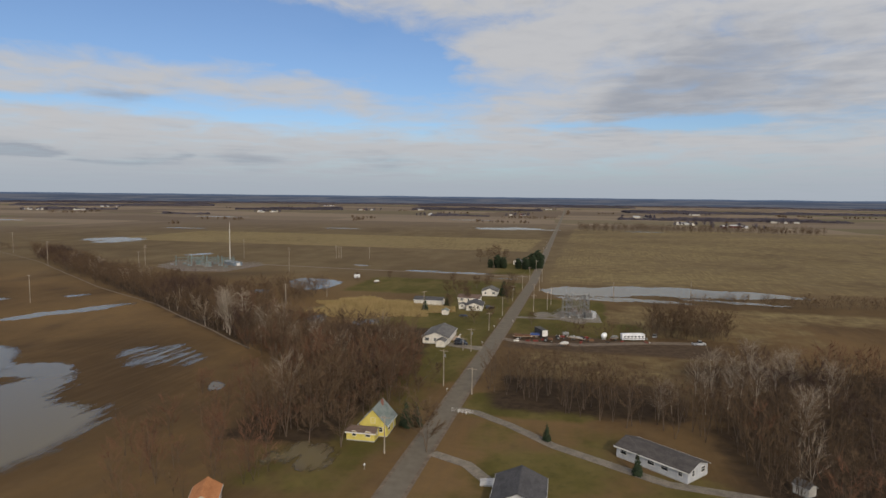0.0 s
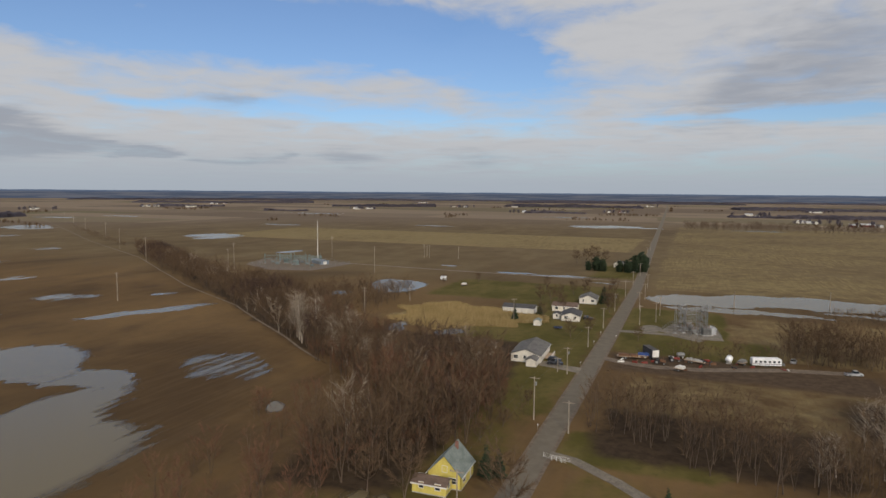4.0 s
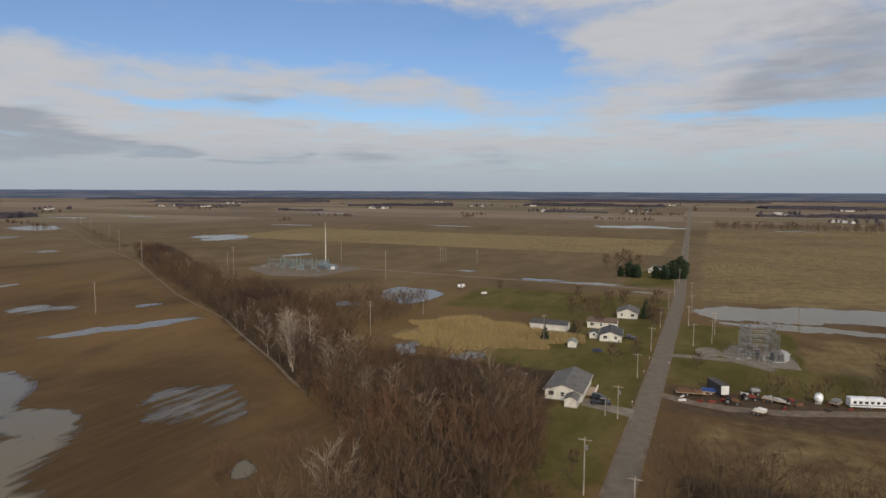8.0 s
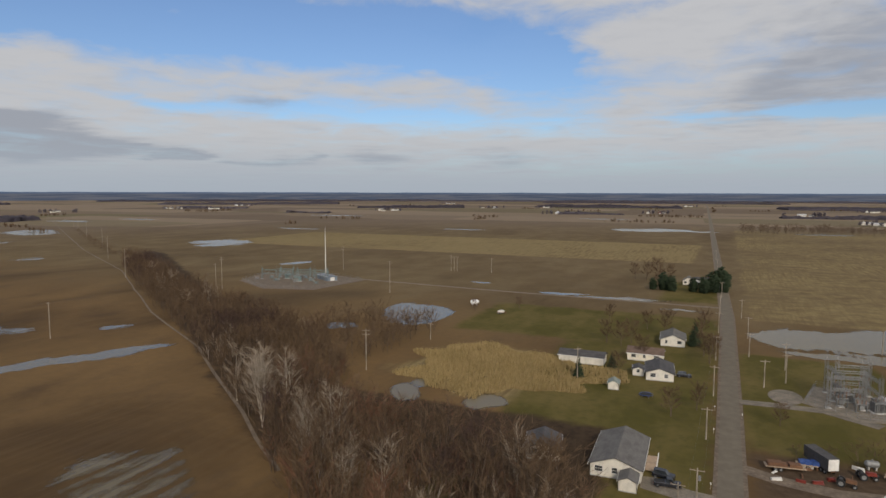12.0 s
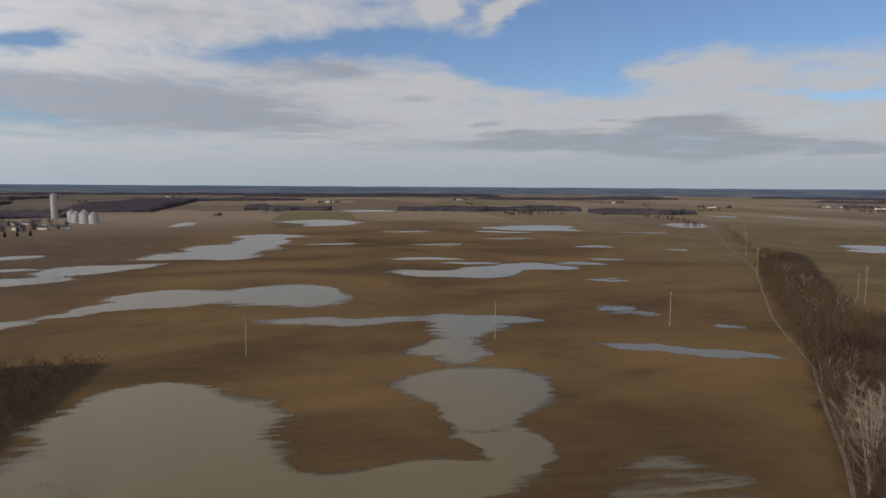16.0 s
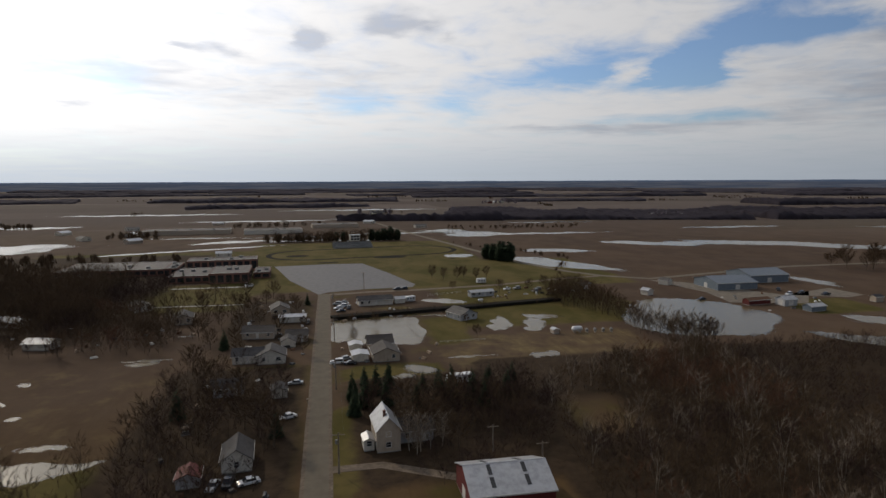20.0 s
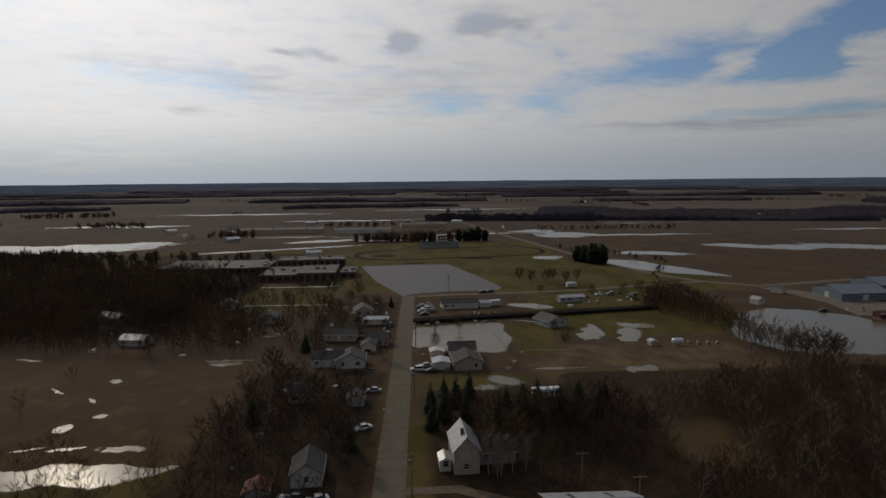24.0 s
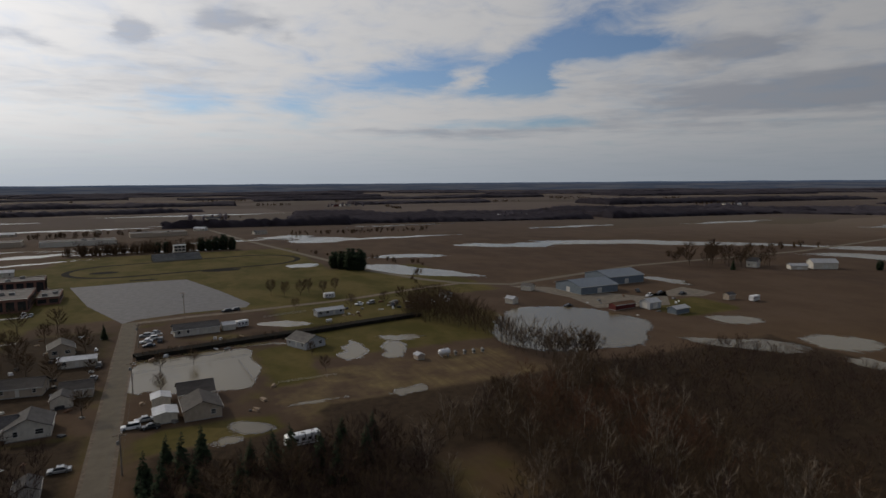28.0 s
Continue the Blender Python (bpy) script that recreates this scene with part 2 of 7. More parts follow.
def surface(name, a, b, scale=1.0, rough=0.8, metal=0.0, streak=(1, 1, 1), bump=0.1, stain=0.25, specular=0.3, detail=6.0):
    """A worn surface: two colours in a fine grain, broad stains, and a shade of its own for each object."""
    m, n = material(name)
    place = n.add("ShaderNodeTexCoord").outputs["Object"]
    grain = n.noise(n.stretch(place, streak), scale, detail, 0.6)
    broad = n.noise(place, 0.35, 3.0)
    color = n.mix(n.ramp(grain, 0.3, 0.7), a, b)
    own = n.add("ShaderNodeObjectInfo").outputs["Random"]
    shade = n.math("MULTIPLY", n.ramp(broad, 0.3, 0.7, 1.0 - stain, 1.0), n.ramp(own, 0.0, 1.0, 0.9, 1.06, False))
    tone = n.vec("SCALE", color)
    n.put(tone.node.inputs["Scale"], shade)
    finish(n, tone, n.ramp(grain, 0.2, 0.8, rough * 0.85, min(1.0, rough * 1.1)), metal, grain, bump, 0.03, specular)
    return m


def siding(name, a, pitch=0.2):
    """Lapped boards, with dirt."""
    m, n = material(name)
    place = n.add("ShaderNodeTexCoord").outputs["Object"]
    height = n.add("ShaderNodeSeparateXYZ", {0: place}).outputs[2]
    lap = n.math("FRACT", n.math("DIVIDE", height, pitch))
    dirt = n.noise(n.stretch(place, (1, 1, 0.4)), 0.9, 5.0)
    tone = n.vec("SCALE", n.mix(n.ramp(dirt, 0.35, 0.75), a, tuple(0.8 * v for v in a)))
    n.put(tone.node.inputs["Scale"], n.ramp(lap, 0.86, 1.0, 1.0, 0.72))
    finish(n, tone, 0.6, 0.0, lap, 0.5, 0.02)
    return m


def ribbed(name, a, b, axis=1, pitch=0.35, rough=0.4, metal=0.0):
    """Ribbed sheet metal."""
    m, n = material(name)
    place = n.add("ShaderNodeTexCoord").outputs["Object"]
    along = n.add("ShaderNodeSeparateXYZ", {0: place}).outputs[axis]
    rib = n.math("ABSOLUTE", n.math("SUBTRACT", n.math("FRACT", n.math("DIVIDE", along, pitch)), 0.5))
    wear = n.noise(place, 0.7, 6.0, 0.6)
    finish(n, n.mix(n.ramp(wear, 0.35, 0.7), a, b), rough, metal, rib, 0.4, 0.03)
    return m


def shingles(name, a, b):
    m, n = material(name)
    place = n.add("ShaderNodeTexCoord").outputs["Object"]
    tab = n.noise(n.stretch(place, (3.3, 3.3, 6)), 1.0, 3.0)
    broad = n.noise(n.stretch(place, (1, 0.5, 1)), 0.6, 5.0, 0.6)
    tone = n.mix(n.ramp(tab, 0.3, 0.7), a, b)
    finish(n, n.mix(n.ramp(broad, 0.35, 0.75), tone, tuple(0.75 * v for v in a)), 0.85, 0.0, tab, 0.4, 0.02)
    return m


def make_ground_material():
    m, n = material("open_ground")
    place = n.add("ShaderNodeNewGeometry").outputs["Position"]
    cover = {k: n.attribute(k) for k in ("lawn", "straw", "mud", "litter")}
    rows = n.noise(n.stretch(place, (0.55, 0.035, 1), 1.5), 1.0, 6.0, 0.62)
    fine = n.noise(place, 0.35, 8.0, 0.66)
    blot = n.noise(n.stretch(place, (0.012, 0.007, 1)), 1.0, 6.0, 0.55, 0.6)
    mid = n.noise(n.stretch(place, (0.05, 0.03, 1)), 1.0, 5.0, 0.6)
    parcels = n.add("ShaderNodeTexVoronoi", {"Vector": n.stretch(place, (0.0021, 0.0042, 1), -1.5), "Scale": 1.0, "Randomness": 0.75})
    parcels.distance = "CHEBYCHEV"
    parcel = n.add("ShaderNodeSeparateColor", {0: parcels.outputs["Color"]}).outputs[0]
    soil = n.mix(n.ramp(blot, 0.3, 0.7), (0.054, 0.033, 0.0155), (0.146, 0.090, 0.038))
    soil = n.mix(n.math("MULTIPLY", n.ramp(rows, 0.35, 0.7), 0.30), soil, (0.116, 0.078, 0.042))
    soil = n.mix(n.math("MULTIPLY", n.ramp(mid, 0.5, 0.75), 0.45), soil, (0.052, 0.035, 0.023))
    # soil turns darker and greyer southwards: its backlit look is in the colour
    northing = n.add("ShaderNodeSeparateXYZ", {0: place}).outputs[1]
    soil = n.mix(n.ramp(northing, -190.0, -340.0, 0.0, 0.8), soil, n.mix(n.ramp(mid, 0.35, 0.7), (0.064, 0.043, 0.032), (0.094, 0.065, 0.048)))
    weedy = n.mix(n.ramp(mid, 0.35, 0.7), (0.108, 0.080, 0.042), (0.152, 0.117, 0.064))
    soil = n.mix(n.math("MULTIPLY", n.ramp(northing, 70.0, 280.0), n.ramp(blot, 0.3, 0.65, 0.45, 0.85)), soil, weedy)
    # field parcels far off; some distance haze is mixed into their tones
    far = n.ramp(n.vec("LENGTH", place), 700.0, 1300.0)
    patch = n.mix(n.ramp(parcel, 0.1, 0.9), (0.128, 0.096, 0.070), (0.220, 0.170, 0.122))
    patch = n.mix(n.ramp(n.add("ShaderNodeSeparateColor", {0: parcels.outputs["Color"]}).outputs[1], 0.8, 0.86), patch, (0.125, 0.108, 0.06))
    # far southern fields painted darker by position, as seen towards the sun
    backlit = n.ramp(northing, -450.0, -1000.0, 0.0, 0.8)
    patch = n.mix(backlit, patch, n.mix(n.ramp(parcel, 0.2, 0.8), (0.076, 0.062, 0.058), (0.108, 0.090, 0.084)))
    soil = n.mix(n.math("MULTIPLY", far, 0.75), soil, patch)
    grass = n.mix(n.ramp(mid, 0.35, 0.65), (0.064, 0.056, 0.0135), (0.110, 0.086, 0.029))
    grass = n.mix(n.math("MULTIPLY", n.ramp(fine, 0.5, 0.7), 0.45), grass, (0.057, 0.058, 0.013))
    reed = n.mix(n.ramp(fine, 0.35, 0.7), (0.165, 0.124, 0.056), (0.235, 0.180, 0.088))
    reed = n.mix(n.math("MULTIPLY", n.ramp(rows, 0.4, 0.65), n.ramp(blot, 0.35, 0.65, 0.2, 0.75)), reed, (0.094, 0.062, 0.028))
    mud = n.mix(n.ramp(fine, 0.35, 0.7), (0.050, 0.034, 0.022), (0.085, 0.058, 0.036))
    leaf = n.mix(n.ramp(fine, 0.3, 0.7), (0.028, 0.019, 0.012), (0.052, 0.035, 0.021))
    wobble = n.math("MULTIPLY", n.math("SUBTRACT", n.noise(place, 0.09, 6.0, 0.65), 0.5), 0.9)
    color = soil
    for key, tone in (("straw", reed), ("lawn", grass), ("litter", leaf), ("mud", mud)):
        edge = n.ramp(n.math("ADD", cover[key], n.math("MULTIPLY", wobble, n.ramp(cover[key], 0.0, 0.12))), 0.3, 0.7)
        color = n.mix(edge, color, tone)
    color = n.mix(n.math("MULTIPLY", n.ramp(fine, 0.3, 0.75), 0.22), color, (0.05, 0.036, 0.022))
    finish(n, color, 1.0, 0.0, fine, 0.35, 0.2, 0.06)
    return m


def make_water():
    """Shallow silty flood water; the sheet's depth and the furrows decide where it ends."""
    m, n = material("flood_water")
    place = n.add("ShaderNodeNewGeometry").outputs["Position"]
    depth = n.attribute("depth")
    streaks = n.noise(n.stretch(place, (0.42, 0.026, 1), 1.5), 1.0, 4.0, 0.55)
    shore = n.noise(n.stretch(place, (0.05, 0.022, 1)), 1.0, 4.0, 0.55)
    level = n.math("ADD", depth, n.math("ADD", n.math("MULTIPLY", n.math("SUBTRACT", streaks, 0.5), 2.6), n.math("ADD", n.math("MULTIPLY", n.math("SUBTRACT", shore, 0.5), 2.4), n.math("MULTIPLY", n.math("SUBTRACT", n.noise(place, 0.3, 4.0, 0.6), 0.5), 1.1))))
    wet = n.ramp(level, -0.22, 0.5)
    ripple = n.noise(n.stretch(place, (1.2, 0.6, 1)), 1.0, 4.0)
    silt = n.mix(n.ramp(depth, 0.0, 0.7), (0.086, 0.064, 0.032), (0.116, 0.090, 0.044))
    water = n.add("ShaderNodeBsdfPrincipled", {"Base Color": silt, "Roughness": 0.2, "IOR": 1.33, "Specular IOR Level": 0.4})
    n.put(water.inputs["Normal"], n.add("ShaderNodeBump", {"Height": ripple, "Strength": 0.10, "Distance": 0.05}).outputs[0])
    clear = n.add("ShaderNodeBsdfTransparent")
    both = n.add("ShaderNodeMixShader", {0: wet, 1: clear.outputs[0], 2: water.outputs[0]})
    n.add("ShaderNodeOutputMaterial", {"Surface": both.outputs[0]})
    return m


def bark(name, a, b, scale=2.0, through_light=0.0):
    """Bark or twigs, a shade of their own from stand to stand."""
    m, n = material(name)
    place = n.add("ShaderNodeNewGeometry").outputs["Position"]
    stand = n.noise(place, 0.07, 3.0)
    isle = n.add("ShaderNodeNewGeometry").outputs["Random Per Island"]
    tone = n.mix(n.ramp(n.math("ADD", n.math("MULTIPLY", isle, 0.5), n.math("MULTIPLY", stand, 0.7)), 0.25, 0.9), a, b)
    shader = finish(n, tone, 0.9, 0.0, n.noise(place, scale, 3.0), 0.2, 0.02, 0.03)
    if through_light:
        out = [node for node in n.tree.nodes if node.type == "OUTPUT_MATERIAL"][0]
        soft = n.add("ShaderNodeBsdfTranslucent", {"Color": tone})
        n.put(out.inputs[0], n.add("ShaderNodeMixShader", {0: through_light, 1: shader.outputs[0], 2: soft.outputs[0]}).outputs[0])
    return m


M = {
    "ground": make_ground_material(),
    "water": make_water(),
    "asphalt": surface("worn_asphalt", (0.144, 0.122, 0.091), (0.158, 0.134, 0.100), 0.5, 0.95, streak=(1, 0.3, 1), stain=0.15, specular=0.08, bump=0.0, detail=1.0),
    "lot": surface("wet_concrete", (0.118, 0.114, 0.112), (0.142, 0.137, 0.134), 0.12, 0.75, stain=0.22, specular=0.25, bump=0.0, detail=1.5),
    "gravel": surface("pale_gravel", (0.135, 0.112, 0.084), (0.215, 0.182, 0.138), 2.5, 0.95, stain=0.35),
    "dirt": surface("packed_dirt", (0.110, 0.080, 0.053), (0.185, 0.142, 0.100), 1.2, 0.95, stain=0.35),
    "concrete": surface("concrete", (0.30, 0.29, 0.27), (0.45, 0.43, 0.40), 2.0, 0.85),
    "white": siding("white_siding", (0.58, 0.545, 0.47)),
    "cream": siding("cream_siding", (0.62, 0.57, 0.46)),
    "greyside": siding("grey_siding", (0.40, 0.41, 0.42)),
    "tan": siding("tan_siding", (0.42, 0.35, 0.27)),
    "yellow": siding("yellow_siding", (0.55, 0.46, 0.11), 0.16),
    "blue": ribbed("blue_sheet", (0.12, 0.15, 0.18), (0.16, 0.19, 0.215), 0),
    "red": ribbed("red_boards", (0.120, 0.020, 0.017), (0.080, 0.016, 0.014), 0, 0.25, 0.7),
    "brick": surface("red_brown_brick", (0.16, 0.075, 0.055), (0.25, 0.13, 0.10), 5.0, 0.9),
    "roof_grey": shingles("grey_shingles", (0.094, 0.087, 0.079), (0.136, 0.126, 0.114)),
    "roof_dark": shingles("dark_shingles", (0.048, 0.045, 0.045), (0.080, 0.075, 0.073)),
    "roof_brown": shingles("brown_shingles", (0.095, 0.065, 0.048), (0.15, 0.10, 0.075)),
    "roof_drab": shingles("drab_shingles", (0.052, 0.045, 0.040), (0.084, 0.073, 0.065)),
    "roof_green": shingles("grey_green_shingles", (0.145, 0.170, 0.150), (0.205, 0.225, 0.20)),
    "roof_orange": shingles("rust_orange_shingles", (0.34, 0.13, 0.045), (0.43, 0.19, 0.075)),
    "roof_metal": ribbed("pale_metal_roof", (0.42, 0.42, 0.42), (0.31, 0.31, 0.31), 1, 0.4, 0.33, 0.25),
    "roof_blue": ribbed("blue_metal_roof", (0.095, 0.115, 0.135), (0.125, 0.145, 0.165), 1, 0.5, 0.35, 0.1),
    "roof_flat": surface("flat_roof_felt", (0.115, 0.104, 0.094), (0.175, 0.160, 0.145), 0.4, 0.9, stain=0.4),
    "trim": surface("white_trim", (0.60, 0.58, 0.53), (0.68, 0.66, 0.61), 3.0, 0.6),
    "darktrim": surface("dark_trim", (0.030, 0.030, 0.032), (0.055, 0.053, 0.052), 3.0, 0.6),
    "glass": surface("dark_window_glass", (0.020, 0.024, 0.028), (0.035, 0.040, 0.046), 0.5, 0.06, specular=0.6, bump=0.02),
    "wood": surface("grey_pole_wood", (0.20, 0.165, 0.125), (0.34, 0.29, 0.23), 3.0, 0.9, streak=(1, 1, 0.1)),
    "deck": surface("deck_wood", (0.30, 0.21, 0.14), (0.42, 0.32, 0.22), 2.0, 0.85),
    "steel": surface("galvanised_steel", (0.17, 0.17, 0.165), (0.27, 0.27, 0.26), 2.0, 0.55, 0.3),
    "mast": surface("painted_mast", (0.46, 0.43, 0.37), (0.56, 0.53, 0.47), 2.0, 0.5),
    "teal": surface("teal_steel", (0.125, 0.175, 0.17), (0.19, 0.245, 0.24), 2.0, 0.5, 0.1),
    "porcelain": surface("insulator_glaze", (0.19, 0.12, 0.085), (0.28, 0.19, 0.14), 2.0, 0.25),
    "rubber": surface("rubber", (0.014, 0.014, 0.015), (0.028, 0.027, 0.026), 4.0, 0.9),
    "rust": surface("rust", (0.10, 0.050, 0.028), (0.165, 0.086, 0.045), 3.0, 0.9),
    "paint_black": surface("black_car_paint", (0.012, 0.013, 0.016), (0.022, 0.022, 0.026), 1.0, 0.25, specular=0.5, bump=0.02),
    "paint_white": surface("white_car_paint", (0.74, 0.74, 0.73), (0.80, 0.80, 0.79), 1.0, 0.3, specular=0.5, bump=0.02),
    "paint_silver": surface("silver_car_paint", (0.36, 0.37, 0.38), (0.45, 0.46, 0.47), 1.0, 0.3, 0.4, bump=0.02),
    "paint_red": surface("red_machine_paint", (0.19, 0.032, 0.020), (0.12, 0.024, 0.018), 1.5, 0.45),
    "paint_blue": surface("blue_paint", (0.028, 0.060, 0.20), (0.045, 0.09, 0.26), 1.5, 0.45),
    "track": surface("cinder_track", (0.016, 0.015, 0.013), (0.030, 0.027, 0.022), 1.0, 0.95, specular=0.03, bump=0.02),
    "bark": bark("grey_brown_bark", (0.060, 0.043, 0.031), (0.120, 0.090, 0.066)),
    "palebark": bark("pale_bark", (0.25, 0.21, 0.165), (0.36, 0.31, 0.25)),
    "twig": bark("brown_twigs", (0.062, 0.041, 0.025), (0.116, 0.078, 0.047)),
    "redtwig": bark("reddish_twigs", (0.092, 0.046, 0.029), (0.142, 0.078, 0.047)),
    "paletwig": bark("pale_twigs", (0.17, 0.132, 0.098), (0.25, 0.205, 0.155)),
    # darker twigs; partly the shade of dense backlit woods put into the tone
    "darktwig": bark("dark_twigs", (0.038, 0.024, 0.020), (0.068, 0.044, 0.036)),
    "needle": bark("dark_needles", (0.018, 0.027, 0.016), (0.038, 0.050, 0.027)),
    "reed": bark("dry_reeds", (0.20, 0.146, 0.064), (0.305, 0.228, 0.108)),
    # bare twigs with distance haze put in as a paler, bluish tone
    "hazewood": bark("hazed_bare_woods", (0.082, 0.072, 0.086), (0.140, 0.124, 0.142), 2.0, 0.6),
}


# Builders
class Build:
    """Vertices and faces of one mesh."""

    def __init__(self):
        self.v, self.f = [], []

    def quad(self, *points):
        k = len(self.v)
        self.v += [tuple(p) for p in points]
        self.f.append(tuple(range(k, k + len(points))))
        return self

    def box(self, x0, x1, y0, y1, z0, z1):
        k = len(self.v)
        self.v += [(x, y, z) for z in (z0, z1) for x, y in ((x0, y0), (x1, y0), (x1, y1), (x0, y1))]
        self.f += [tuple(k + i for i in q) for q in ((3, 2, 1, 0), (4, 5, 6, 7), (0, 1, 5, 4), (1, 2, 6, 5), (2, 3, 7, 6), (3, 0, 4, 7))]
        return self

    def loft(self, low, high):
        """A closed solid between two rings of as many points."""
        k, n = len(self.v), len(low)
        self.v += [tuple(p) for p in (*low, *high)]
        self.f += [tuple(range(k + n - 1, k - 1, -1)), tuple(range(k + n, k + 2 * n))]
        self.f += [(k + i, k + (i + 1) % n, k + n + (i + 1) % n, k + n + i) for i in range(n)]
        return self

    def rod(self, a, b, r0, r1=None, sides=6):
        a, b = Vector(a), Vector(b)
        turn = (b - a).to_track_quat("Z", "Y")
        ring = [(math.cos(2 * math.pi * i / sides), math.sin(2 * math.pi * i / sides)) for i in range(sides)]
        r1 = r0 if r1 is None else r1
        return self.loft([a + turn @ Vector((r0 * c, r0 * s, 0)) for c, s in ring], [b + turn @ Vector((r1 * c, r1 * s, 0)) for c, s in ring])

    def mesh(self, name, mat):
        me = bpy.data.meshes.new(name)
        me.from_pydata(self.v, [], self.f)
        me.materials.append(mat)
        return me


def part(name, b, mat, parent, label="", m=None):
    ob = new(name, b.mesh(name, mat) if isinstance(b, Build) else b)
    ob.parent = parent
    if m is not None:
        ob.matrix_basis = m
    if label:
        ob["label"] = label
    return ob


def thing(name, x, y, rot, label, category, group="", z=0.0):
    ob = new(name)
    ob.empty_display_size = 0.5
    ob.matrix_basis = pose(x, y, z, 0, 0, rot)
    return tagged(ob, label, category, group)


def fast_mesh(name, verts, tris, mats, index=None):
    """A mesh of triangles straight from arrays."""
    me = bpy.data.meshes.new(name)
    me.vertices.add(len(verts))
    me.vertices.foreach_set("co", np.ascontiguousarray(verts, dtype=np.float32).ravel())
    me.loops.add(3 * len(tris))
    me.loops.foreach_set("vertex_index", np.ascontiguousarray(tris, dtype=np.int32).ravel())
    me.polygons.add(len(tris))
    me.polygons.foreach_set("loop_start", np.arange(0, 3 * len(tris), 3, dtype=np.int32))
    for mat in mats:
        me.materials.append(mat)
    if index is not None:
        me.polygons.foreach_set("material_index", np.ascontiguousarray(index, dtype=np.int32))
    me.update(calc_edges=True)
    return me


def grid_sheet(name, xs, ys, z, mat, fields=None, keep=None):
    """A flat sheet on a grid, with a number for each vertex under each field's name."""
    gx, gy = np.meshgrid(xs, ys)
    co = np.stack([gx.ravel(), gy.ravel(), np.full(gx.size, z)], 1)
    nx = len(xs)
    i, j = np.meshgrid(np.arange(nx - 1), np.arange(len(ys) - 1))
    a = (j * nx + i).ravel()
    if keep is not None:
        a = a[keep.ravel()[np.stack([a, a + 1, a + nx, a + nx + 1])].any(0)]
    tris = np.concatenate([np.stack([a, a + 1, a + nx + 1], 1), np.stack([a, a + nx + 1, a + nx], 1)])
    used, back = np.unique(tris, return_inverse=True)
    me = fast_mesh(name, co[used], back.reshape(-1, 3), [mat])
    for key, values in (fields or {}).items():
        me.attributes.new(key, "FLOAT", "POINT").data.foreach_set("value", values.ravel()[used].astype(np.float32))
    return me


def oblong(gx, gy, x0, x1, y0, y1, soft=8.0, turn=0.0):
    """1 inside a rectangle, falling to 0 over soft metres outside it and past half at its edge."""
    cx, cy, a = (x0 + x1) / 2, (y0 + y1) / 2, radians(turn)
    u, v = (gx - cx) * math.cos(a) + (gy - cy) * math.sin(a), (gy - cy) * math.cos(a) - (gx - cx) * math.sin(a)
    d = np.minimum((x1 - x0) / 2 - np.abs(u), (y1 - y0) / 2 - np.abs(v))
    return np.clip(0.5 + d / (2 * soft), 0, 1)


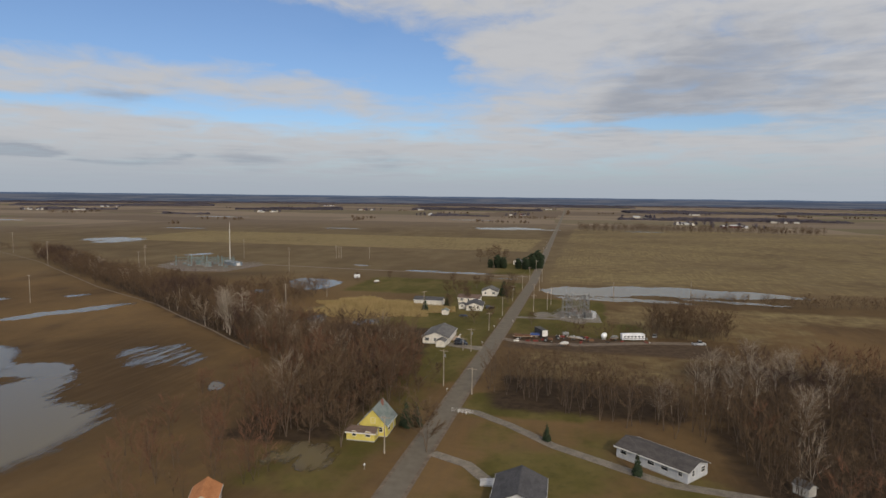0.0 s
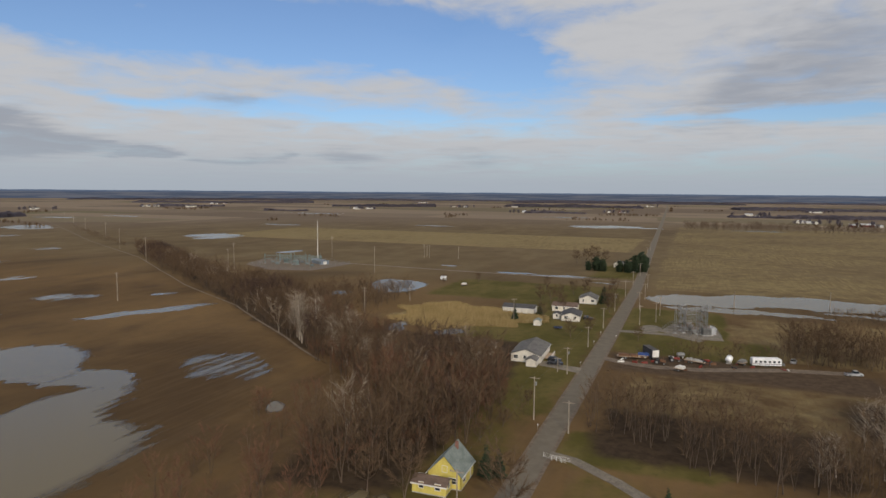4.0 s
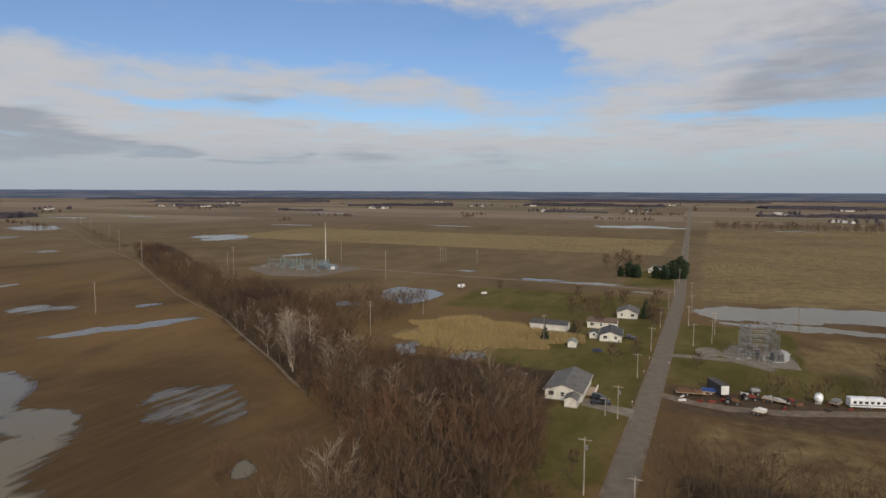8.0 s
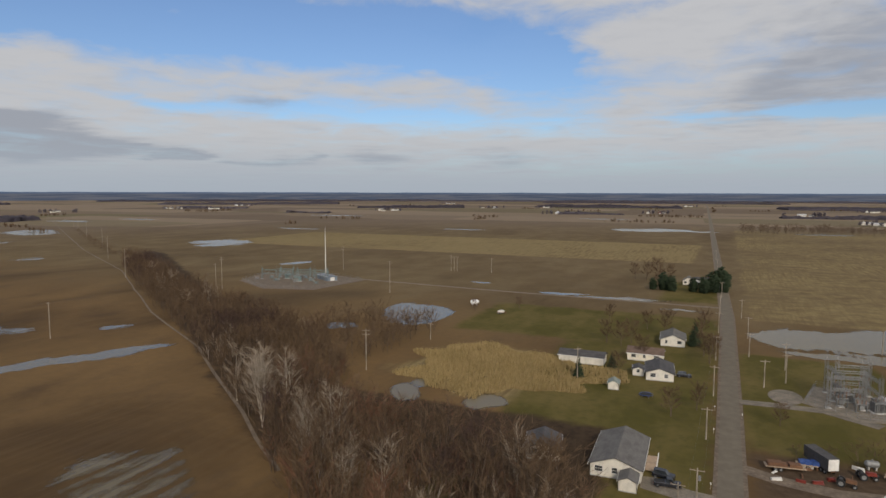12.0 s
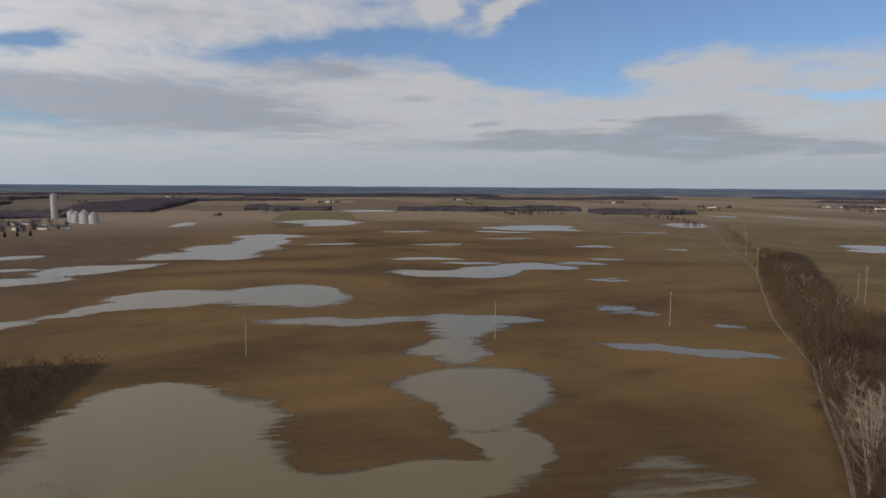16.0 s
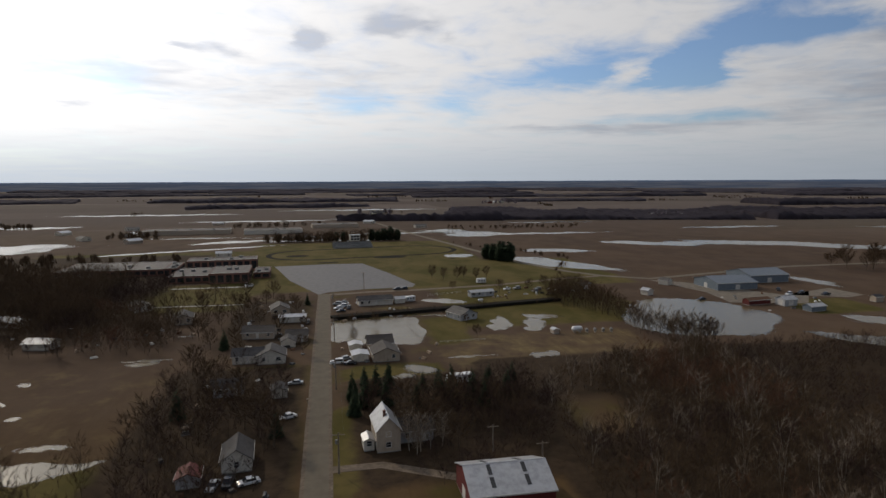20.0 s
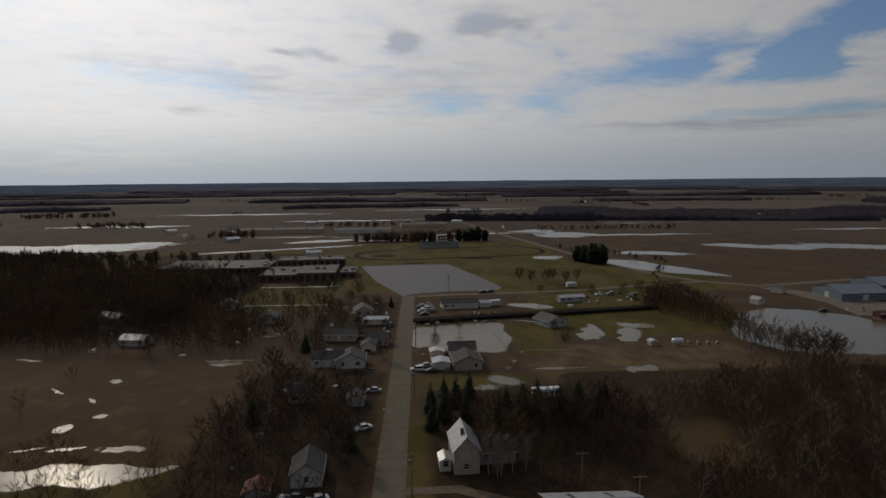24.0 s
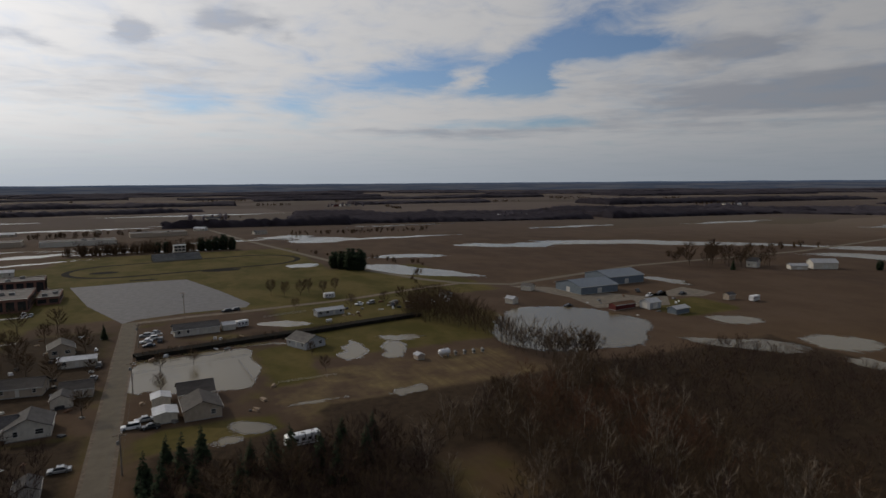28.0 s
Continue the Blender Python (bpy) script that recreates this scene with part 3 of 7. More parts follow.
def make_ground():
    """Farm land as one sheet, fine in the middle and coarse towards the horizon."""
    near = np.arange(-900, 701, 6.0)
    far = np.array([1000, 1500, 2200, 3200, 4400, 4900.0])
    xs = np.concatenate([-far[::-1], near, far])
    ys = np.concatenate([-far[::-1], np.arange(-980, 981, 6.0), far])
    gx, gy = np.meshgrid(xs, ys)
    box = lambda *a, **k: oblong(gx, gy, *a, **k)
    most = lambda rows: np.max([box(*row) for row in rows], 0)
    lawn = most([(-112, -4, 128, 196), (-58, -3, -40, 132), (4, 46, 44, 132, 4), (4, 60, 36, 70), (3, 40, -66, -48, 4),
                 (-120, 62, -720, -445), (-185, -50, -560, -438), (-150, -60, -452, -345), (-262, -222, -372, -340, 5),
                 (60, 230, -660, -560), (40, 100, -480, -400), (-35, -4, 240, 320)])
    lawn = np.maximum(lawn, 0.42 * box(-84, -64, -260, -232, 5))
    lawn = np.maximum(lawn, 0.55 * box(-40, -4, -125, -30))
    mottle = np.sin(gx * 0.11 + 1.7 * np.sin(gy * 0.05)) * np.sin(gy * 0.09 + 1.3 * np.sin(gx * 0.07))
    lawn = np.maximum(lawn, (0.50 + 0.30 * mottle) * box(4, 70, -125, -66))
    lawn = np.maximum(lawn, (0.27 + 0.26 * mottle) * box(-60, 46, -470, -188))
    lawn = np.maximum(lawn, most([(40, 84, -466, -405, 3), (6, 32, -306, -286, 3), (6, 30, -420, -376, 4), (-40, -6, -300, -286, 3), (44, 110, -236, -200, 4), (-58, -42, -368, -322, 3), (6, 12, -300, -215, 2), (-10, -4, -262, -212, 2), (-66, -40, -258, -222, 5)]))
    straw = most([(-560, -26, 440, 642, 6), (5, 620, 196, 975, 6), (30, 140, 40, 108), (50, 190, 86, 128)])
    marsh = np.clip(1.2 - np.hypot((gx + 70) / 40, (gy - 74) / 34) ** 2 + 0.35 * np.sin(gx * 0.13) * np.sin(gy * 0.17 + gx * 0.05), 0, 1)
    straw = np.maximum(straw * (np.where((gx < -20) & (gy > 430), 0.98, 0.50) + 0.10 * np.sin(gx * 0.021 + 2 * np.sin(gy * 0.013)) * np.sin(gy * 0.031)), marsh)
    straw = np.maximum(straw, 0.45 * most([(10, 130, -44, 16), (-128, -36, -338, -285)]))
    straw = np.maximum(straw, 0.32 * box(34, 150, -320, -230))
    litter = most([(-110, -24, -6, 36, 6), (-50, -22, -98, -6, 6), (10, 64, -60, -28, 8), (70, 240, -130, 4, 12), (-226, -50, -300, -178, 5), (90, 340, -640, -360, 20), (5, 46, -305, -190, 6), (-62, -8, -286, -216, 6), (6, 40, -420, -330, 8)])
    litter = litter * (1 - 0.8 * box(-84, -64, -260, -232, 5))
    line = np.abs((gx + 94) * 0.585 + (gy + 13) * 0.811 - 14)
    along = -(gx + 94) * 0.811 + (gy + 13) * 0.585
    litter = np.maximum(litter, np.clip(1.3 - line / 18, 0, 1) * np.clip((along + 20) / 30, 0, 1) * np.clip((560 - along) / 40, 0, 1))
    mud = np.maximum(box(4, 90, 10, 36, 5), 0.0) * 0.8
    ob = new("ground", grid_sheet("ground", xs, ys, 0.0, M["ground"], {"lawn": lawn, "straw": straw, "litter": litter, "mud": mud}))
    tagged(ob, "flat brown winter farm fields with worn grass and stubble", "ground", kind="structure")


make_ground()


def make_backdrop():
    """Land and woods on the horizon, self-lit, with haze painted into their colour."""
    m, n = material("painted_haze")
    place = n.add("ShaderNodeNewGeometry").outputs["Position"]
    height = n.add("ShaderNodeSeparateXYZ", {0: place}).outputs[2]
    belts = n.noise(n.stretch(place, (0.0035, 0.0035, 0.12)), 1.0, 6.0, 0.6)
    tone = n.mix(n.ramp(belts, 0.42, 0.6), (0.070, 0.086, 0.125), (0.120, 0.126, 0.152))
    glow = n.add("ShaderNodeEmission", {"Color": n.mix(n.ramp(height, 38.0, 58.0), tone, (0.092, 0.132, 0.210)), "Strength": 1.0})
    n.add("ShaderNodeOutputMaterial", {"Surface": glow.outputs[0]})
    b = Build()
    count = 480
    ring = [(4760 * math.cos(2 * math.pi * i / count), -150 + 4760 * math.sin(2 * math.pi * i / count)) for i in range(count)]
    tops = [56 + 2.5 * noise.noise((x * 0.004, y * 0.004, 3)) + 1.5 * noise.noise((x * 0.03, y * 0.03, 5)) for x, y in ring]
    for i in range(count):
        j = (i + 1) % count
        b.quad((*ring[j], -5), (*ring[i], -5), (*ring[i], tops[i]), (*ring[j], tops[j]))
    tagged(new("backdrop", b.mesh("backdrop", m)), "self-lit backdrop of far woods and farmland with painted blue-grey haze", "backdrop", kind="structure")


make_backdrop()


POOLS = []


def pool(label, lobes, cell=3.0, name="flood_pool", calm=1.0):
    """Standing water: ellipses (x, y, half width, half length, turn) run together, with an uneven shore."""
    lobes = [(*row, 0.0)[:5] if len(row) == 4 else row for row in lobes]
    reach = [1.6 * max(row[2], row[3]) for row in lobes]
    x0, x1 = min(r[0] - d for r, d in zip(lobes, reach)), max(r[0] + d for r, d in zip(lobes, reach))
    y0, y1 = min(r[1] - d for r, d in zip(lobes, reach)), max(r[1] + d for r, d in zip(lobes, reach))
    xs, ys = np.arange(x0, x1 + cell, cell), np.arange(y0, y1 + cell, cell)
    gx, gy = np.meshgrid(xs, ys)
    total = np.zeros_like(gx)
    # an uneven shore that runs out along the furrows
    rng = np.random.default_rng(len(POOLS) + 7)
    size = float(np.median([min(r[2], r[3]) for r in lobes]))
    p = rng.uniform(0, 6.283, 4)
    jag = np.interp(gx / 1.7, np.arange(-2000, 2000), rng.uniform(-1, 1, 4000) * rng.uniform(0, 1, 4000)) * min(0.40 * size, 7.0) * (size > 5) * min(1.0, max(0.0, 2.3 / calm - 0.75))
    gx, gy = gx + 0.20 * size * (np.sin(gy / (1.1 * size) + p[0]) + 0.6 * np.sin(gy / (0.45 * size) + gx / size + p[1])), gy + jag + 0.24 * size * (np.sin(gx / (0.9 * size) + p[2]) + 0.6 * np.sin(gx / (0.4 * size) + gy / size + p[3]))
    for x, y, rx, ry, turn in lobes:
        a = radians(turn)
        u, v = ((gx - x) * math.cos(a) + (gy - y) * math.sin(a)) / rx, ((gy - y) * math.cos(a) - (gx - x) * math.sin(a)) / ry
        total += np.exp(-1.9 * (u * u + v * v) ** 1.3)
    depth = 1.0 + np.log(np.maximum(total, 1e-4)) / 1.9
    depth = depth * np.where(depth > 0, calm, max(1.0, 0.6 * calm))
    POOLS.append(label)
    ob = new(name, grid_sheet(name, xs, ys, 0.012 + 0.0025 * (len(POOLS) % 8), M["water"], {"depth": depth}, depth > -1.5))
    return tagged(ob, label, "flood water", "flood pools", kind="structure")


SILT = "shallow silty flood water lying in a brown field"
pool(SILT, [(-168, -143, 30, 19, 103), (-142, -139, 30, 19, 104), (-126, -152, 33, 22, 107), (-124, -98, 30, 13, 88), (-140, -64, 9, 16, 76), (-108, -112, 26, 22, 60), (-186, -154, 22, 14, 90), (-112, -140, 30, 22, 100)], 1.2, calm=1.9)
pool(SILT, [(-184, -58, 22, 25, 76), (-166, -66, 10, 14, 76)], 1.5, calm=2.2)
pool("streaky shallow flood water over furrows", [(-228, -60, 14, 22, 79), (-266, -52, 16, 24, 79), (-282, -100, 36, 9, 92), (-276, -28, 14, 10, 79)], 2.0, calm=1.1)
pool(SILT, [(-352, -188, 34, 26, 104), (-348, -130, 36, 36, 94), (-330, -218, 20, 9, 108)], 2.5, calm=2.0)
pool("streaky shallow flood water over furrows", [(-289, -250, 20, 10, 118), (-310, -228, 14, 6, 112)], 2.0, calm=0.9)
pool(SILT, [(-430, -290, 24, 16, 114), (-478, -268, 36, 28, 108), (-560, -222, 50, 30, 103), (-620, -196, 42, 40, 100), (-690, -186, 28, 70, 97), (-760, -176, 40, 22, 95), (-540, -205, 26, 24, 100)], 3.0, calm=1.8)
pool(SILT, [(-421, -300, 30, 16, 115), (-470, -336, 26, 10, 119), (-526, -410, 80, 18, 121), (-580, -470, 40, 12, 124)], 3.0, calm=1.6)
pool(SILT, [(-424, -26, 42, 18, 80), (-452, 44, 34, 20, 72), (-440, 8, 24, 18, 76)], 2.5, calm=1.9)
pool(SILT, [(-512, -32, 32, 10, 82), (-480, 0, 24, 7, 80)], 2.5, calm=1.5)
pool("streaky shallow pool of rain water in a field", [(-468, 84, 22, 9, 70), (-490, 120, 16, 6, 66)], 2.5, calm=1.0)
pool(SILT, [(-860, 168, 74, 34, 72), (-905, 196, 56, 40, 71), (-800, 120, 30, 14, 76)], 5.0, calm=1.8)
pool(SILT, [(-1060, -132, 66, 60, 92), (-980, -128, 40, 40, 92)], 5.0, calm=1.8)
pool(SILT, [(-1500, -38, 72, 60, 87)], 7.0, calm=1.6)
pool(SILT, [(-915, 455, 34, 70, 58)], 5.0, calm=2.0)
pool("long narrow puddle across a brown field", [(-212, 24, 21, 6.5, 54), (-204, 44, 12, 3.5, 56), (-221, 4, 10, 4, 54)], 1.0, calm=1.3)
pool("faint wet patch between furrows", [(-288, 32, 10, 12, 64), (-276, 40, 8, 6, 64)], 1.2, calm=0.35)
pool("faint wet patch between furrows", [(-246, 66, 7, 4, 56)], 1.2, calm=0.35)
pool("streaky puddle between furrows of a brown field", [(-114, -38, 13, 16, 50), (-124, -30, 8, 8, 50)], 0.8, calm=0.38)
pool("small bluish puddle at a wood's edge", [(-74, -62, 2.6, 4.5, 36)], 0.6, calm=1.2)
for x, y, rx, ry, turn in ((-634, -5, 26, 9, 80), (-598, 148, 22, 8, 70), (-700, 90, 30, 9, 74), (-560, 220, 14, 6, 60), (-820, -10, 36, 10, 84), (-650, -110, 24, 8, 90), (-380, 70, 12, 5, 68), (-770, 300, 30, 8, 62)):
    pool("streaky shallow pool of rain water in a field", [(x, y, rx, ry, turn), (x - 8, y + 0.7 * rx, 0.6 * rx, 0.6 * ry, turn)], 2.0, calm=0.5)
pool("pond behind dry grass with a grey surface", [(-144, 153, 16, 28, 28), (-136, 146, 10, 16, 28)], 1.2, calm=2.5)
pool("dark pool beside a pond thicket", [(-159, 110, 7, 7, 34)], 1.0, calm=1.5)
pool("flood water beside a pale field", [(44, 172, 34, 20, -4), (84, 178, 40, 18, -8), (122, 186, 40, 14, -12), (22, 166, 14, 14)], 2.0, calm=2.4)
pool("flood water beside a pale field", [(40, 139, 24, 4, -6), (66, 143, 30, 5, -10), (118, 150, 30, 4, -10)], 1.5, calm=1.8)
pool("puddle beside a farm lane", [(-54, 236, 28, 5, 8), (-88, 240, 16, 4, 8)], 1.5, calm=1.6)
pool("puddle beside a farm lane", [(-22, 214, 12, 3)], 1.5)
pool("puddle beside a farm lane", [(-148, 262, 9, 3)], 1.5)
pool("distant strip of flood water", [(-112, 920, 60, 44, 6), (-50, 900, 40, 14, 6)], 4.0, calm=2.0)
pool("distant strip of flood water", [(-550, 442, 30, 40, 45), (-520, 400, 22, 14, 45)], 3.0, calm=1.1)
pool("distant strip of flood water", [(-330, 300, 9, 14)], 3.0)
for x, y, rx, ry in ((130, 905, 40, 10), (-640, 700, 40, 9), (-1200, 700, 60, 20), (-1150, 820, 60, 14), (-380, 800, 40, 9), (-900, 1200, 90, 18), (-250, 1300, 60, 14)):
    pool("distant strip of flood water", [(x, y, rx, ry)], 6.0)
pool("dark pool among dry reeds", [(-63, 42, 5.6, 7, 20), (-74, 48, 6, 2.5, 0)], 0.6, calm=1.8)
pool("dark pool among dry reeds", [(-89, 40, 4.6, 8, 29), (-86, 51, 4, 5, 26)], 0.6, calm=1.8)
pool("flooded back yard", [(-13, -348, 10, 19), (-24, -348, 11, 22), (-34, -348, 9, 23, -4), (-5, -345, 3, 17)], 0.8, calm=5.0)
pool("strip of flood water along a dark bank", [(-12, -366, 9, 3.2, 165), (-28, -370, 10, 3.2, 165), (-46, -374, 10, 2.6, 166), (-60, -377, 7, 2, 166)], 0.6, calm=1.6)
pool("flooded hollow in a pasture", [(-76, -352, 4.4, 12, -16), (-70, -345, 3, 5)], 0.6, calm=0.8)
pool("flooded ditch bend in a pasture", [(-89, -348, 4.2, 12, -20), (-98, -361, 11, 4, -21), (-86, -338, 4, 5)], 0.6, calm=0.9)
pool("flooded grass beside a ditch", [(-60, -404, 11, 6, -12)], 1.0, calm=3.0)
pool("grey puddle on a worn yard beside a yellow house", [(-21, -104, 5, 6, 10), (-26, -99, 6, 5), (-30, -104, 4, 4)], 0.8, calm=0.6)
pool("faint grey puddle on a brown field", [(-77, -302, 7, 3)], 0.8, calm=0.5)
pool("grey puddle on a muddy yard", [(-32, -293, 5, 5)], 0.8)
pool("brimming farm pond with muddy banks", [(-166, -346, 29, 40, 147), (-150, -330, 16, 20), (-180, -348, 20, 34, 147)], 1.2, "farm_pond", 3.5)
pool("flood water along a field edge", [(-170, -527, 50, 14, 120), (-156, -552, 24, 12, 120)], 1.5, calm=3.2)
pool("flood water along a field edge", [(-196, -608, 30, 12, 160)], 2.0, calm=1.6)
pool("flood water along a field edge", [(-109, -590, 12, 12, 168)], 2.0, calm=2.0)
pool("flood water along a field edge", [(-308, -648, 52, 16, 151), (-360, -640, 40, 9, 145)], 3.0, calm=1.6)
pool("flood water along a field edge", [(-423, -618, 84, 18, 142), (-470, -590, 60, 20, 139), (-556, -490, 48, 14, 124), (-520, -540, 40, 12, 132)], 3.0, calm=1.8)
pool("flood water along a field edge", [(-167, -787, 38, 30, 167), (-140, -840, 30, 26, 160)], 4.0, calm=1.6)
pool("flood water behind a wood", [(-238, -279, 13, 13, 125), (-222, -262, 8, 6, 120)], 1.5, calm=1.5)
pool("flood water behind a wood", [(-238, -327, 11, 10, 132)], 1.5, calm=1.5)
pool("flood water behind a wood", [(-207, -296, 19, 8, 132)], 1.5, calm=1.5)
pool("flood water beside a barn yard", [(-290, -418, 6, 22)], 2.0)
pool("water standing on the grass round a sports ground", [(150, -662, 46, 5, 23), (80, -691, 50, 5, 23)], 2.0, calm=2.0)
pool("broad water standing behind a sports ground", [(93, -749, 44, 11, 23), (30, -748, 30, 8, 8)], 3.0, calm=2.0)
pool("water standing on the grass round a sports ground", [(-30, -742, 40, 5)], 3.0)
pool("broad flood water behind bare trees", [(350, -712, 120, 34, 12), (300, -690, 60, 24)], 6.0)
pool("broad flood water behind bare trees", [(420, -1000, 90, 22)], 6.0)
pool("puddle on a brown village field", [(59, -316, 6, 2.4)], 0.8)
pool("puddle on a brown village field", [(62, -249, 6, 1.6)], 0.8)
pool("bright pool beside a lawn", [(70, -236, 16, 5, -2), (88, -235, 15, 5.5, -2), (104, -234, 14, 6, -4), (56, -239, 8, 2.6, -2)], 0.8, calm=2.4)
for x, y, rx, ry, turn in ((76, -250, 4, 1.2, 10), (62, -250, 5, 1.5, 0), (85, -250, 3, 1, 20), (101, -291, 4, 1.1, -40), (87, -283, 3.5, 1, -50), (130, -325, 6, 1.6, -20), (59, -320, 7, 2, 0)):
    pool("long bright puddle in a rutted village field", [(x, y, 1.2 * rx, 0.7 * ry, turn)], 0.5, calm=0.8)
for x, y, rx, ry in ((72, -352, 5, 1.5), (53, -353, 4, 1.2), (88, -300, 2, 4), (84, -262, 2, 5), (78, -270, 1.5, 3), (102, -352, 5, 2), (124, -372, 6, 2), (-26, -286, 4, 5), (-52, -304, 9, 2), (-33, -290, 4, 3)):
    pool("small puddle on worn grass", [(x, y, 1.1 * rx, 0.6 * ry)], 0.5, calm=0.8)
for x, y, rx, ry in ((40, -790, 50, 7), (140, -800, 60, 8), (-80, -820, 60, 9), (-240, -780, 90, 10), (100, -1080, 110, 14), (-120, -1120, 120, 16), (-330, -960, 80, 12), (330, -1300, 160, 20), (-60, -1420, 160, 22),
                     (-520, -820, 70, 12), (-1000, -330, 60, 16), (-900, -620, 90, 16), (-1500, -250, 120, 22), (-760, -780, 80, 14)):
    pool("distant strip of flood water", [(x, y, rx, ry)], 7.0)


# Roads
def strip(name, line, width, mat, label, category, z=0.05, thick=0.08):
    """A low slab along a line of points, with rounded bends."""
    pts = [Vector((*p, 0)) for p in line]
    b, left, right = Build(), [], []
    for i, p in enumerate(pts):
        way = (pts[min(i + 1, len(pts) - 1)] - pts[max(i - 1, 0)]).normalized()
        side = Vector((-way.y, way.x, 0)) * width / 2
        left.append(p + side), right.append(p - side)
    for i in range(len(pts) - 1):
        up = lambda p, h: (p.x, p.y, h)
        b.quad(up(right[i], z), up(right[i + 1], z), up(left[i + 1], z), up(left[i], z))
        b.quad(up(left[i], z), up(left[i + 1], z), up(left[i + 1], z - thick), up(left[i], z - thick))
        b.quad(up(right[i + 1], z), up(right[i], z), up(right[i], z - thick), up(right[i + 1], z - thick))
    return tagged(new(name, b.mesh(name, mat)), label, category, kind="structure")


def slab(name, points, mat, label, category, z=0.045, thick=0.1):
    b = Build().loft([(x, y, z - thick) for x, y in points], [(x, y, z) for x, y in points])
    return tagged(new(name, b.mesh(name, mat)), label, category, kind="structure")


def wander(line, step=6.0, sway=0.5, seed=0.0):
    """Points every few metres along a line, swaying a little."""
    out = []
    for (x0, y0), (x1, y1) in zip(line, line[1:]):
        n = max(1, round(math.hypot(x1 - x0, y1 - y0) / step))
        out += [(x0 + (x1 - x0) * i / n, y0 + (y1 - y0) * i / n) for i in range(n)]
    out.append(line[-1])
    return [(x + sway * noise.noise((x * 0.05, y * 0.05, seed)), y + sway * noise.noise((x * 0.05, y * 0.05, seed + 9))) for x, y in out]


ROAD = [(0, -436), (0, -230), (0, -60), (0.4, 60), (0.0, 200), (-8, 480), (-20, 900), (-34, 1400), (-70, 2600), (-140, 4700)]
strip("verge", wander(ROAD, 20, 0.3), 6.6, M["dirt"], "worn dirt verges of a country road", "verge", 0.035)
strip("road", wander(ROAD, 20, 0.15), 4.9, M["asphalt"], "narrow worn grey country road", "road", 0.07)
strip("road", wander([(-60, -1080), (-94, -824), (-119, -681), (-143, -541), (-160, -490), (-174, -467), (-199, -449), (-237, -459), (-320, -480), (-500, -486), (-760, -534), (-2400, -760)], 25, 0.5), 5.5, M["asphalt"], "narrow grey road past flooded fields", "road", 0.06)
strip("lane", wander([(1, -63.5), (8, -65), (18, -72), (30, -83), (45, -92), (54, -97), (78, -100)], 3, 0.4), 3.0, M["gravel"], "pale gravel lane past bare trees", "lane", 0.06)
strip("lane", wander([(-2, 229), (-50, 231), (-119, 233), (-206, 239), (-300, 246)], 8, 0.5), 3.8, M["dirt"], "straight farm lane with wheel ruts", "lane", 0.05)
strip("lane", wander([(3, 72.5), (12, 73.5), (24, 74), (36, 66)], 3, 0.3), 4.2, M["gravel"], "gravel drive to a substation", "lane", 0.06)
slab("turning_place", [(15.3 + 4.6 * math.cos(0.35 * i), 83 + 7.2 * math.sin(0.35 * i)) for i in range(18)], M["gravel"], "rounded pale gravel turning place", "turning place", 0.062)
strip("lane", wander([(2, 25), (10, 22), (21, 20), (34, 22), (60, 33), (82, 37)], 4, 0.6), 4.4, M["dirt"], "muddy drive to a scrap yard", "lane", 0.055)
slab("driveway", [(-2.4, 2.5), (-2.4, 9), (-7, 9.5), (-14, 12.5), (-17, 12), (-16.5, 6.5), (-9, 4.5)], M["gravel"], "gravel driveway beside a white house", "driveway")
strip("track_bed", wander([(-88, -18), (-186, 54), (-262, 97), (-418, 203), (-600, 302), (-873, 467), (-1500, 850), (-4200, 2560)], 20, 0.8), 1.0, M["dirt"], "old field track beside a ditch", "track", 0.04)
strip("ditch_bank", wander([(-4, -372), (-36, -379), (-73, -385), (-118, -394)], 5, 0.7), 5.0, M["track"], "dark brushy bank along a village ditch", "bank", 1.4, 1.45)
slab("parking_lot", [(3, -435), (21, -486), (36, -554), (0, -559), (-27, -558), (-42, -505), (-53, -458), (-50, -449), (-22, -447), (-2, -441)], M["lot"], "broad wet concrete parking lot with faint stains", "parking lot")
strip("pavement", wander([(43, -469), (86, -469)], 6, 0), 3.0, M["concrete"], "pale pavement before a school", "pavement", 0.06)
strip("lane", wander([(84, -416), (38, -415)], 6, 0), 2.0, M["concrete"], "pale path across a lawn", "path", 0.05)
strip("lane", wander([(-3, -434), (-22, -437), (-50, -439), (-100, -446), (-150, -462), (-172, -466)], 6, 0.4), 4.5, M["dirt"], "worn village street past parked vehicles", "street", 0.05)
strip("lane", wander([(36, -505), (50, -560), (70, -600), (84, -640)], 6, 0.3), 5.0, M["dirt"], "worn drive beside a school", "lane", 0.05)
slab("path", [(102, -585), (90, -596), (88, -593), (100, -582)], M["concrete"], "pale concrete slab behind a school", "slab")
for x, y, rx, ry in ((-51, -593, 13, 7), (23, -615, 9, 6), (-2, -568, 8, 3), (-98, -574, 3, 2)):
    slab("soil_patch", [(x + rx * math.cos(0.5 * i) * (1 + 0.15 * math.sin(3 * i)), y + ry * math.sin(0.5 * i)) for i in range(12)], M["track"], "dark patch of bare soil on a sports field", "soil", 0.05)
strip("lane", wander([(3.2, -213), (14, -213)], 4, 0.1), 3.2, M["gravel"], "short gravel drive", "driveway", 0.05)
strip("lane", wander([(-2.6, -226), (-14, -226.5), (-32, -216)], 4, 0.2), 3.0, M["dirt"], "grassy farm drive", "driveway", 0.05)
